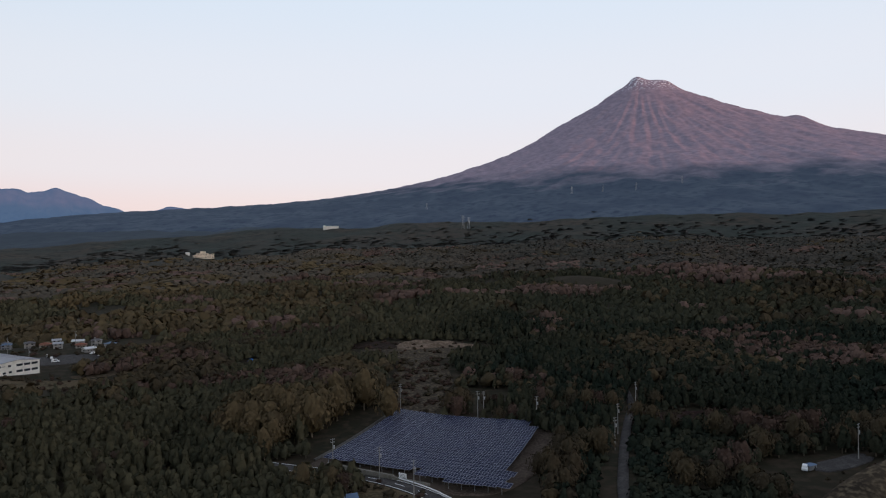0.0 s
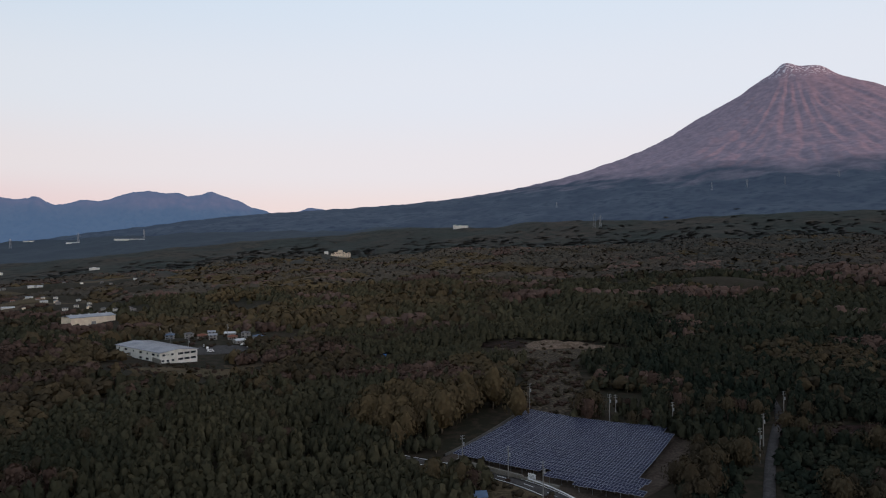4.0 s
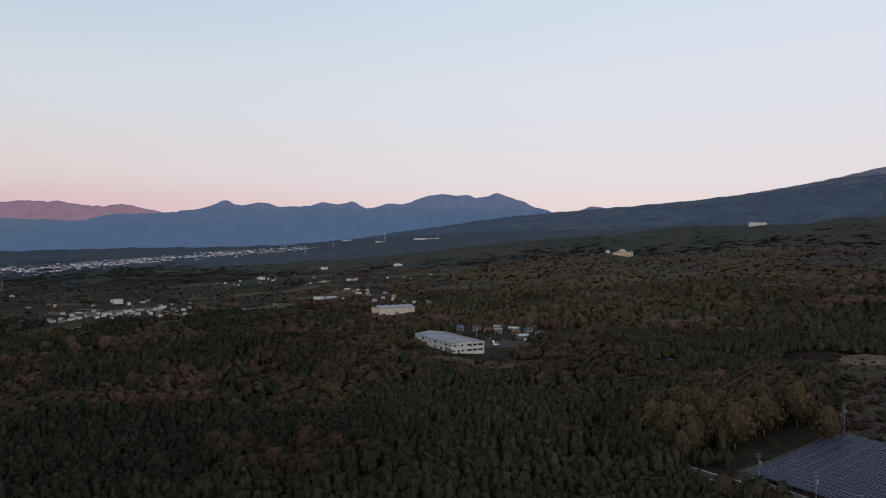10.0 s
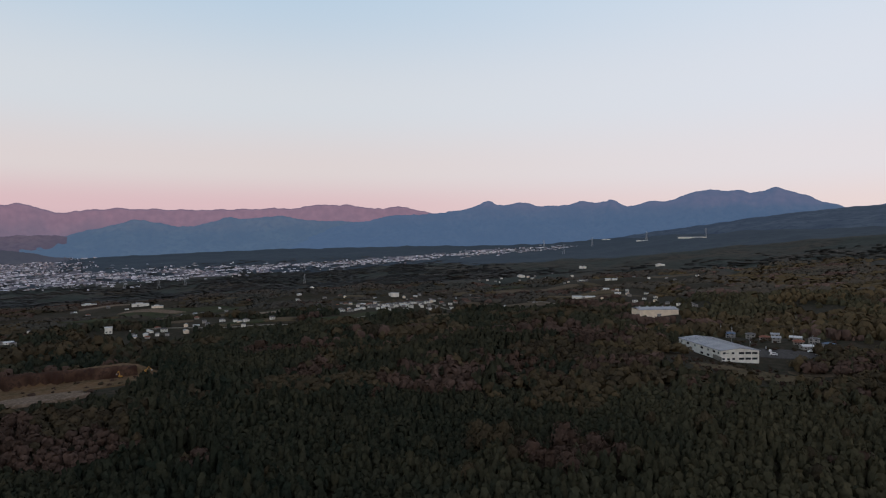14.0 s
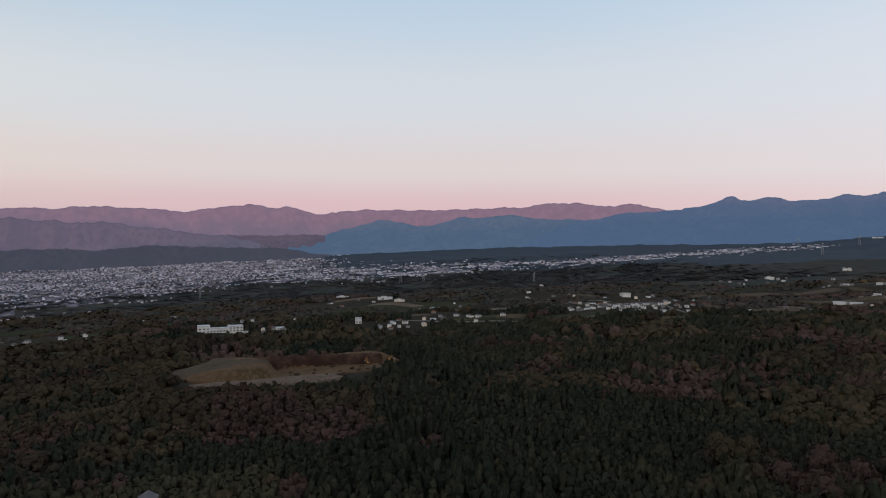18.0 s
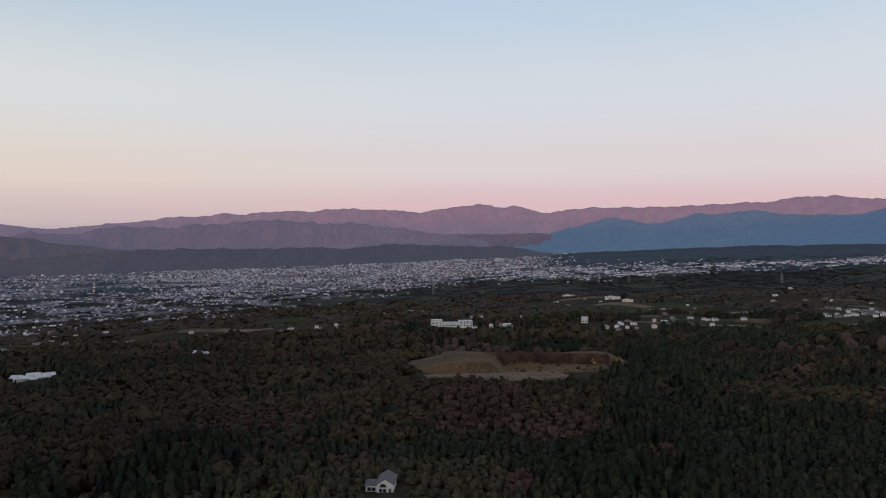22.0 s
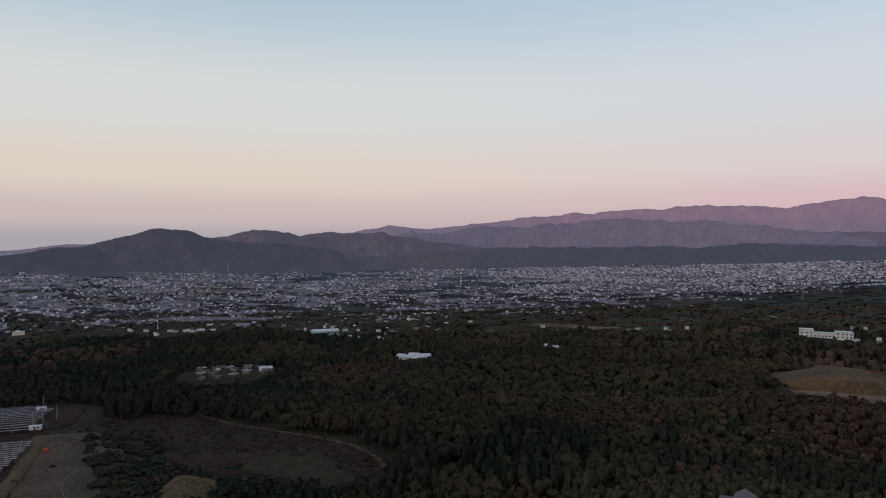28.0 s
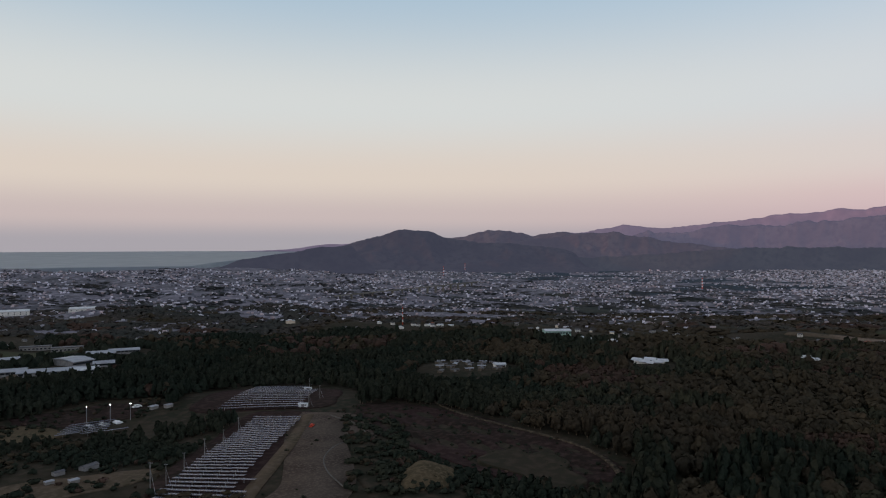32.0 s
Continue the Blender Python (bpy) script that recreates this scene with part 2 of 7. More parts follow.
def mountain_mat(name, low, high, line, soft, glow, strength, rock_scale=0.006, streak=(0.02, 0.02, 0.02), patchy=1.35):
    """Woods below, bare slopes above a ragged tree line; haze is painted on as a faint emission."""
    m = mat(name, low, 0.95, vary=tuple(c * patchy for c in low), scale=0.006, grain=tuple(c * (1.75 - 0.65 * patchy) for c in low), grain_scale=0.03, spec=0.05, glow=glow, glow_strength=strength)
    n, l = m.node_tree.nodes, m.node_tree.links
    b = n["Principled BSDF"]
    src = b.inputs["Base Color"].links[0].from_socket
    geo = next(k for k in n if k.type == "NEW_GEOMETRY")
    sep, no, add, rng, x = (n.new("ShaderNode" + k) for k in ("SeparateXYZ", "TexNoise", "Math", "MapRange", "Mix"))
    l.new(geo.outputs["Position"], sep.inputs[0])
    l.new(geo.outputs["Position"], no.inputs["Vector"])
    no.inputs["Scale"].default_value, no.inputs["Detail"].default_value = rock_scale, 8
    add.operation = "MULTIPLY_ADD"
    l.new(no.outputs["Fac"], add.inputs[0])
    add.inputs[1].default_value = soft * 2.2
    l.new(sep.outputs["Z"], add.inputs[2])
    l.new(add.outputs[0], rng.inputs["Value"])
    rng.inputs["From Min"].default_value, rng.inputs["From Max"].default_value = line + soft * 0.6, line + soft * 1.6
    x.data_type = "RGBA"
    l.new(rng.outputs[0], x.inputs["Factor"])
    l.new(src, x.inputs["A"])
    rk = n.new("ShaderNodeMix")
    rk.data_type = "RGBA"
    no2 = n.new("ShaderNodeTexNoise")
    no2.inputs["Scale"].default_value, no2.inputs["Detail"].default_value = 1.0, 10
    lay, span = n.new("ShaderNodeMapping"), n.new("ShaderNodeMapRange")
    lay.inputs["Scale"].default_value = streak
    l.new(geo.outputs["Position"], lay.inputs["Vector"])
    l.new(lay.outputs[0], no2.inputs["Vector"])
    l.new(no2.outputs["Fac"], span.inputs["Value"])
    span.inputs["From Min"].default_value, span.inputs["From Max"].default_value = 0.34, 0.66
    l.new(span.outputs[0], rk.inputs["Factor"])
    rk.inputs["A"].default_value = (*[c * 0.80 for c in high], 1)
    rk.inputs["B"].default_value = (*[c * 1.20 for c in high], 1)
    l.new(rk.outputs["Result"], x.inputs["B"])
    l.new(x.outputs["Result"], b.inputs["Base Color"])
    return m


# blue haze emitted over the whole cone; upper rock tinted towards the dawn's rose
VOLCANO = mountain_mat("hazy_volcano_slopes", (0.024, 0.027, 0.026), (0.215, 0.155, 0.170), 400, 130, (0.0155, 0.0255, 0.049), 1.0, 0.006, (0.03, 0.03, 0.045), 1.9)
# last gullies of snow below the crater rim
vn, vl = VOLCANO.node_tree.nodes, VOLCANO.node_tree.links
v_src = vn["Principled BSDF"].inputs["Base Color"].links[0].from_socket
v_geo = next(k for k in vn if k.type == "NEW_GEOMETRY")
v_map, v_no, v_rng, v_sep, v_up, v_mul, v_mix = (vn.new("ShaderNode" + k) for k in ("Mapping", "TexNoise", "MapRange", "SeparateXYZ", "MapRange", "Math", "Mix"))
v_map.inputs["Scale"].default_value = (0.075, 0.075, 0.012)
vl.new(v_geo.outputs["Position"], v_map.inputs["Vector"])
vl.new(v_map.outputs[0], v_no.inputs["Vector"])
v_no.inputs["Scale"].default_value, v_no.inputs["Detail"].default_value = 1.0, 3
vl.new(v_no.outputs["Fac"], v_rng.inputs["Value"])
v_rng.inputs["From Min"].default_value, v_rng.inputs["From Max"].default_value = 0.53, 0.59
vl.new(v_geo.outputs["Position"], v_sep.inputs[0])
vl.new(v_sep.outputs["Z"], v_up.inputs["Value"])
v_up.inputs["From Min"].default_value, v_up.inputs["From Max"].default_value = 1000, 1080
v_mul.operation, v_mix.data_type = "MULTIPLY", "RGBA"
vl.new(v_rng.outputs[0], v_mul.inputs[0])
vl.new(v_up.outputs[0], v_mul.inputs[1])
vl.new(v_mul.outputs[0], v_mix.inputs["Factor"])
vl.new(v_src, v_mix.inputs["A"])
v_mix.inputs["B"].default_value = (0.6, 0.58, 0.6, 1)
vl.new(v_mix.outputs["Result"], vn["Principled BSDF"].inputs["Base Color"])
# each range emits its own haze tint; the far bare one also a dawn rose
BLUERANGE = mountain_mat("hazy_blue_range", (0.028, 0.030, 0.026), (0.055, 0.042, 0.040), 330, 40, (0.049, 0.089, 0.170), 1.0)
MIDRANGE = mountain_mat("hazy_mid_range", (0.04, 0.045, 0.03), (0.16, 0.12, 0.10), 1000, 60, (0.047, 0.084, 0.160), 1.0)
PINKRANGE = mountain_mat("hazy_bare_range", (0.050, 0.045, 0.050), (0.100, 0.062, 0.068), 200, 100, (0.118, 0.097, 0.148), 1.0)
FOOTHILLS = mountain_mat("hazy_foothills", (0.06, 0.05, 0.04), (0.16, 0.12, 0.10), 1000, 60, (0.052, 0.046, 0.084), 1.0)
DARKHILLS = mountain_mat("hazy_town_hills", (0.035, 0.036, 0.026), (0.16, 0.12, 0.10), 1000, 60, (0.033, 0.036, 0.062), 1.0)
FARSLOPE = mountain_mat("hazy_far_slope", (0.020, 0.022, 0.017), (0.16, 0.12, 0.10), 1000, 60, (0.011, 0.018, 0.033), 1.0)
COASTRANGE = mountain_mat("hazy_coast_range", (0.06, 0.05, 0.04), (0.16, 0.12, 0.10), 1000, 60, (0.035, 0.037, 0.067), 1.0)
HEADLAND = mountain_mat("hazy_headland", (0.036, 0.032, 0.028), (0.16, 0.12, 0.10), 1000, 60, (0.029, 0.032, 0.055), 1.0)
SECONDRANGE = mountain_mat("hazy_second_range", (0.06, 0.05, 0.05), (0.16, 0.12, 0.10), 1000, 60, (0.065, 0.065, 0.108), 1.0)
HOUSEWALL = mat("house_render", (0.30, 0.28, 0.265), 0.75, vary=(0.22, 0.205, 0.195), scale=0.3)


# ---- the lie of the land, as heights by azimuth and distance from below the drone ----
AZ = [-180, -120, -60, -15, 10, 26, 37, 43, 60, 80, 100, 120, 140, 160, 180]
DIST = [0, 250, 500, 1000, 1700, 2800, 4400, 5200]
FALL = [   # metres, a row for each azimuth
    (0, -4, -20, -60, -84, -45, -60, -60),
    (0, 6, 10, 20, 40, 60, 80, 90),
    (0, 6, 10, 30, 75, 160, 255, 270),
    (0, 0, 2, 30, 80, 165, 255, 270),
    (0, -3, -4, 18, 56, 135, 260, 280),
    (0, -4, -6, 8, 38, 110, 270, 290),
    (0, -4, -5, -8, 8, 62, 178, 185),
    (0, -4, -5, -14, -6, 26, 80, 86),
    (0, -6, -10, -24, -26, 8, 90, 95),
    (0, -8, -16, -40, -55, -35, 20, 25),
    (0, -8, -18, -55, -90, -100, -52, -50),
    (0, -8, -20, -62, -110, -130, -92, -90),
    (0, -6, -20, -66, -112, -112, -118, -110),
    (0, -4, -20, -66, -88, -46, -60, -60),
    (0, -4, -20, -60, -84, -45, -60, -60),
]
GA, GD = np.arange(-180, 181, 1.0), np.arange(0, 5201, 20.0)
_rows = np.array([np.interp(GD, DIST, r) for r in FALL])
TABLE = np.array([np.interp(GA, AZ, _rows[:, j]) for j in range(len(GD))]).T


def smooth(a, n, axis, wrap):
    for _ in range(3):
        k = np.pad(a, [(n, n) if i == axis else (0, 0) for i in range(2)], mode="wrap" if wrap else "edge")
        a = sum(np.roll(k, s, axis) for s in range(-n, n + 1)) / (2 * n + 1)
        a = a[n:-n, :] if axis == 0 else a[:, n:-n]
    return a


TABLE = smooth(smooth(TABLE, 5, 0, True), 5, 1, False)


def wave(x, y, size, seed):
    """Smooth rolling noise, about -1 to 1."""
    r = np.random.RandomState(seed)
    s = 0
    for k in range(7):
        a, p, f = r.uniform(0, 6.283), r.uniform(0, 6.283), r.uniform(0.6, 1.9) / size * 6.283
        s = s + np.sin((x * math.cos(a) + y * math.sin(a)) * f + p)
    return s / 2.9


# level pads cut into the land: x, y, half length, half width, turn in degrees, height, soft edge
PADS = []


def polar(x, y):
    return np.degrees(np.arctan2(-x, y)), np.hypot(x, y)


def xy(az, d):
    a = np.radians(az)
    return -np.sin(a) * d, np.cos(a) * d


VOLC_AZ, VOLC_D = -16.0, 4500.0


def volcano_frame(x, y):
    """Right of and beyond the summit, in metres."""
    cx, cy = xy(VOLC_AZ, VOLC_D)
    c, s = math.cos(radians(VOLC_AZ)), math.sin(radians(VOLC_AZ))
    return (x - cx) * c + (y - cy) * s, -(x - cx) * s + (y - cy) * c


def volcano(x, y):
    """Height of the lone cone over the land: a concave profile, a crater rim and a shoulder on the right flank."""
    U, V = volcano_frame(x, y)
    R = np.hypot(U, V) + 1e-6
    L = 960 + 700 * np.clip(U / R, 0, 1) ** 3
    H = 872 * np.exp(-np.maximum(R - 55, 0) / L)
    H = H - 18 * np.exp(-((U - 45) / 60) ** 2 - ((V + 10) / 80) ** 2)
    H = H + 50 * np.exp(-((U - 890) / 70) ** 2 - ((V + 30) / 260) ** 2) + 22 * np.exp(-((U - 165) / 60) ** 2 - (V / 90) ** 2) - 20 * np.exp(-((U + 85) / 45) ** 2 - (V / 90) ** 2)
    H = H + 26 * np.exp(-((U + 480) / 190) ** 2 - (V / 600) ** 2)
    fade = np.clip((V + 3300) / 2100, 0, 1)
    return H * fade * fade * (3 - 2 * fade)


def land(x, y):
    """Height of the ground."""
    x, y = np.asarray(x, float), np.asarray(y, float)
    az, d = polar(x, y)
    i, j = np.clip(az + 180, 0, 359.999), np.clip(d / 20, 0, len(GD) - 1.001)
    i0, j0 = i.astype(int), j.astype(int)
    u, v = i - i0, j - j0
    z = TABLE[i0, j0] * (1 - u) * (1 - v) + TABLE[i0 + 1, j0] * u * (1 - v) + TABLE[i0, j0 + 1] * (1 - u) * v + TABLE[i0 + 1, j0 + 1] * u * v
    near = np.clip((d - 150) / 500, 0, 1)
    z = z + wave(x, y, 170, 3) * (1.2 + 2.2 * near) + wave(x, y, 520, 4) * 5 * near * np.clip((4600 - d) / 1500, 0.2, 1)
    z = z + volcano(x, y)
    for px, py, hl, hw, turn, h, soft in PADS:
        c, s = math.cos(radians(turn)), math.sin(radians(turn))
        lx, ly = (x - px) * c + (y - py) * s, -(x - px) * s + (y - py) * c
        out = np.maximum(np.maximum(np.abs(lx) - hl, np.abs(ly) - hw), 0) / soft
        w = np.clip(1 - out, 0, 1)
        w = w * w * (3 - 2 * w)
        z = z * (1 - w) + h * w
    return z


def place(az, d, up=0.0):
    x, y = xy(az, d)
    return Vector((float(x), float(y), float(land(x, y)) + up))


def sight(az, el, up=0.0):
    """The x, y of the land that lies at this azimuth and elevation from the drone."""
    d = np.concatenate([np.arange(120, 1500, 2.0), np.arange(1500, 4900, 6.0)])
    x, y = xy(az, d)
    under = np.where(EYE + d * math.tan(radians(el)) < land(x, y) + up)[0]
    k = under[0] if len(under) else -1
    return float(x[k]), float(y[k])


def mesh_of(name, verts, faces, material=None, smooth_shade=False):
    me = bpy.data.meshes.new(name)
    me.from_pydata(verts if isinstance(verts, list) else verts.tolist(), [], faces if isinstance(faces, list) else faces.tolist())
    if material:
        me.materials.append(material)
    if smooth_shade:
        me.polygons.foreach_set("use_smooth", [True] * len(me.polygons))
    me.update()
    return me


def grid_faces(n, m):
    i, j = np.meshgrid(np.arange(n - 1), np.arange(m - 1), indexing="ij")
    a = (i * m + j).ravel()
    return np.stack([a, a + m, a + m + 1, a + 1], 1)


# where the town begins, by azimuth
TOWN_AZ = [40, 60, 80, 90, 100, 112, 125, 140, 160, 186]
TOWN_IN = [4100, 3500, 2900, 2350, 1750, 1250, 1000, 980, 980, 980]


def town_mix(x, y):
    """How much of the valley is built over: belts of woods between the quarters, and the strip of works along the far edge."""
    az, d = polar(x, y)
    az = np.where(az < -170, az + 360, az)
    core = np.exp(-((az - 102) / 12) ** 2) * np.exp(-((d - 3700) / 900) ** 2)
    green = np.clip((wave(az * 22, d, 430, 63) * 0.6 + wave(az * 30, d, 170, 64) * 0.5 - 0.15) * 2.6, 0, 1) * (1 - core) * (1 - 0.7 * np.clip((az - 136) / 8, 0, 1) * np.clip((d - 1500) / 400, 0, 1))
    el = np.degrees(np.arctan2(land(x, y) - EYE, d))
    strip = np.exp(-((el - np.interp(az, [44, 54, 63, 79, 92], [0.1, -0.6, -1.35, -2.3, -2.5])) / np.interp(az, [46, 63, 79, 92], [0.10, 0.20, 0.42, 0.6])) ** 2)
    strip = strip * np.clip((az - 44) / 4, 0, 1) * np.clip((96 - az) / 6, 0, 1) * np.clip(0.75 + wave(az * 25, d, 200, 66), 0.1, 1) * (d > 2000)
    return az, d, green, core, strip


def build_ground():
    azs = np.concatenate([np.arange(-180, -44, 4.0), np.arange(-44, 184.1, 0.8)])
    azs = azs[azs <= 180.001]
    ds = np.concatenate([np.arange(0, 200, 20.0), np.arange(200, 700, 8.0), np.geomspace(700, 4985, 110)])
    A, D = np.meshgrid(azs, ds, indexing="ij")
    X, Y = xy(A, D)
    U, V = volcano_frame(X, Y)
    Z = land(X, Y) - 40 * np.clip((V + 2250) / 120, 0, 1) * np.clip((3900 - np.abs(U)) / 200, 0, 1)
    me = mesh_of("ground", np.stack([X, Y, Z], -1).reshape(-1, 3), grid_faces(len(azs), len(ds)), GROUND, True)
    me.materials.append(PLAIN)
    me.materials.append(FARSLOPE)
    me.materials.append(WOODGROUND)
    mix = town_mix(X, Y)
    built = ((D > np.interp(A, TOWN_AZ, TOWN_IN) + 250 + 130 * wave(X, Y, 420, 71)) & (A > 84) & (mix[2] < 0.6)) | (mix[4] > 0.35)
    # beyond 2500 m the slope material carries painted haze as emission
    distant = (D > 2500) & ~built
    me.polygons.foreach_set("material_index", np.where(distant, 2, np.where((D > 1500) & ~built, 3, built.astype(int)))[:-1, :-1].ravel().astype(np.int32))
    return tagged(new("ground", me), "sloping wooded land with soil and dry grass between the trees", "ground", kind="structure")


def fbm(x, y, size, seed, octaves=5):
    """Rough ridged noise from Blender's own noise, 0 to 1, for arrays."""
    out = np.zeros(x.shape)
    fl, fx, fy = out.ravel(), x.ravel() / size, y.ravel() / size
    for k in range(fl.size):
        fl[k] = noise.ridged_multi_fractal((fx[k], fy[k], seed * 7.3), 0.9, 2.1, octaves, 1.0, 2.0, noise_basis="PERLIN_ORIGINAL")
    return np.clip(out / 2.2, 0, 1.3)


def build_volcano():
    """A lone cone with a concave profile, a crater rim and a shoulder crater on its right flank."""
    cx, cy = xy(VOLC_AZ, VOLC_D)
    c, s = math.cos(radians(VOLC_AZ)), math.sin(radians(VOLC_AZ))
    us = np.concatenate([np.linspace(-3900, -1500, 60), np.linspace(-1480, 1700, 330), np.linspace(1720, 3600, 40)])
    vs = np.concatenate([np.linspace(-2300, -1300, 40), np.linspace(-1290, 330, 200)])
    U, V = np.meshgrid(us, vs, indexing="ij")
    X, Y = cx + U * c - V * s, cy + U * s + V * c
    R, ang = np.hypot(U, V), np.arctan2(V, U)
    H = volcano(X, Y)
    rough = fbm(ang * 1500 + 0.10 * R, R * 0.16, 95, 1) - 0.55
    fine = fbm(X, Y, 150, 2, 7) - 0.5
    H = (rough * 17 + fine * 9) * np.clip((R - 60) / 300, 0, 1) * np.clip(H / 320, 0.04, 1)
    Z = land(X, Y) + H - 14 * np.clip(1 - (V + 2300) / 160, 0, 1)
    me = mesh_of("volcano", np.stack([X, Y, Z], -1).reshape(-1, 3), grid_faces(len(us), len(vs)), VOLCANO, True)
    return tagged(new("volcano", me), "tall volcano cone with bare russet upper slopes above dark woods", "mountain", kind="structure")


def build_range(name, material, label, az0, az1, d, depth, foot, humps, ruff, seed, relief=0.8):
    """A mountain range on an arc: crest heights in degrees as seen from the drone, its summits and saddles from end to end, over a foot."""
    azs = np.arange(az0, az1 + 0.01, 0.13)
    ks = np.concatenate([np.linspace(0, 1.0, 34), [1.06, 1.15, 1.25]])
    e = np.interp(azs, [h[0] for h in humps], [h[1] for h in humps])
    e = smooth(np.stack([e, e], 1), 1, 0, False)[:, 0]
    jag = np.array([noise.fractal((a * 0.9, seed * 3.1, 0), 1.0, 2.0, 5) for a in azs])
    edge = np.clip(np.minimum(azs - az0, az1 - azs) / 2.0, 0, 1)
    fine_jag = np.array([noise.fractal((a * 4.1, seed * 5.7, 2.0), 1.0, 2.0, 4) for a in azs])
    e = e + (0.11 * jag + 0.05 * fine_jag) * ruff
    f = np.interp(azs, [p[0] for p in foot], [p[1] for p in foot])
    e = f + (e - f) * edge
    A, K = np.meshgrid(azs, ks, indexing="ij")
    D = d - depth * (1 - K)
    prof = np.where(K <= 1, np.clip(K, 0, 1) ** 1.25, 1 - (K - 1) * 2.4)
    X, Y = xy(A, D)
    rg = fbm(X, Y, 420, seed, 6) - 0.6
    fine = fbm(X, Y, 95, seed + 1, 5) - 0.6
    crest = np.tan(np.radians(np.maximum(e, f)))[:, None] * d
    base = np.tan(np.radians(f))[:, None] * (d - depth)
    span = (crest - np.tan(np.radians(f))[:, None] * d)
    Z = EYE + base - 25 + (crest - base + 25) * prof + (rg * 0.26 + fine * 0.09) * span * relief * np.clip(K * 2, 0, 1) * (1 - 0.55 * np.clip((K - 0.6) / 0.4, 0, 1))
    me = mesh_of(name, np.stack([X, Y, Z], -1).reshape(-1, 3), grid_faces(len(azs), len(ks)), material, True)
    return tagged(new(name, me), label, "mountain", kind="structure")


def build_eastern_shade_ridge():
    """A long unseen ridge added behind the drone to keep the low sun off the plain."""
    s, c = math.sin(radians(SUN_AZ)), math.cos(radians(SUN_AZ))
    us, vs = np.linspace(-6500, 3600, 80), np.linspace(-700, 700, 12)
    U, V = np.meshgrid(us, vs, indexing="ij")
    X, Y = -s * (3000 + V) + c * U, c * (3000 + V) + s * U
    # crest heights set by where the shade line should fall on the far mountains
    top = np.interp(U, [-6500, -600, 1820, 3218, 4500, 6500], [600, 595, 470, 290, 240, 210]) + 8 * wave(U, V * 0, 1400, 21) + 4 * wave(U, V * 0, 400, 22)
    Z = -150 + (top + 150) * np.clip(1 - np.abs(V) / 700, 0, 1)
    me = mesh_of("eastern_shade_ridge", np.stack([X, Y, Z], -1).reshape(-1, 3), grid_faces(len(us), len(vs)), HEADLAND, True)
    return tagged(new("eastern_shade_ridge", me), "long unseen ridge added to block the rising sun", "hill", kind="structure")


def build_sea():
    azs, ks = np.arange(146, 212.1, 1.0), np.linspace(0, 1, 20)
    A, K = np.meshgrid(azs, ks, indexing="ij")
    shore = np.interp(A, [146, 152, 157, 159.5, 161], [4700, 4350, 3800, 3420, 2950]) + 30 * wave(A * 40, A * 0, 300, 31)
    D = shore + (4990 - shore) * K
    X, Y = xy(A, D)
    el = np.interp(D, [2900, 4990], [-2.15, -0.86])
    Z = EYE + np.tan(np.radians(el)) * D
    Z[:, 0] -= 60
    me = mesh_of("sea", np.stack([X, Y, Z], -1).reshape(-1, 3), grid_faces(len(azs), len(ks)), SEA, True)
    return tagged(new("sea", me), "calm grey-blue sea beyond the coastal plain", "sea", kind="structure")


FOOT = [(20, 0.4), (40, 0.3), (60, 0.2), (80, -0.6), (100, -1.5), (120, -2.1), (140, -2.4), (160, -2.1)]
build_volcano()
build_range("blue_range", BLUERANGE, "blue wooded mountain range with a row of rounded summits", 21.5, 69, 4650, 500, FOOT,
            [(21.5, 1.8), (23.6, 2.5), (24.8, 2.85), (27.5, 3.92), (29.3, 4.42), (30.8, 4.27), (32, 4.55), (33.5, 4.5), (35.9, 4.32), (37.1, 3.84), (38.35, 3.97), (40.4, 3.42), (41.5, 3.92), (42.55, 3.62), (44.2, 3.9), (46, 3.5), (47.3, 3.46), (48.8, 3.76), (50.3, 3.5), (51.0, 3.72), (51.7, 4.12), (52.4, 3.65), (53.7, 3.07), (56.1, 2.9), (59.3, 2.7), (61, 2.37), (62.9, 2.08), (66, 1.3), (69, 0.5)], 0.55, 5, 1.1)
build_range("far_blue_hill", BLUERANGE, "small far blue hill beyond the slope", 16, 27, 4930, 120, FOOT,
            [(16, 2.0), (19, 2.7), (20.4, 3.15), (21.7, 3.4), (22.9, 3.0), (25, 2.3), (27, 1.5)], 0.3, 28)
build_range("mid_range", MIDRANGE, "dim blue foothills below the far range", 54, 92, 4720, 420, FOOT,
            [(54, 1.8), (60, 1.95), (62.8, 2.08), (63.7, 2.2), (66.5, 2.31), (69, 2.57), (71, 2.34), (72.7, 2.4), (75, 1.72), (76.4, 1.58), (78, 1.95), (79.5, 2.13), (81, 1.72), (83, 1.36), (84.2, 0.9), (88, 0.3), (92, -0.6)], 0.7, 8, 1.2)
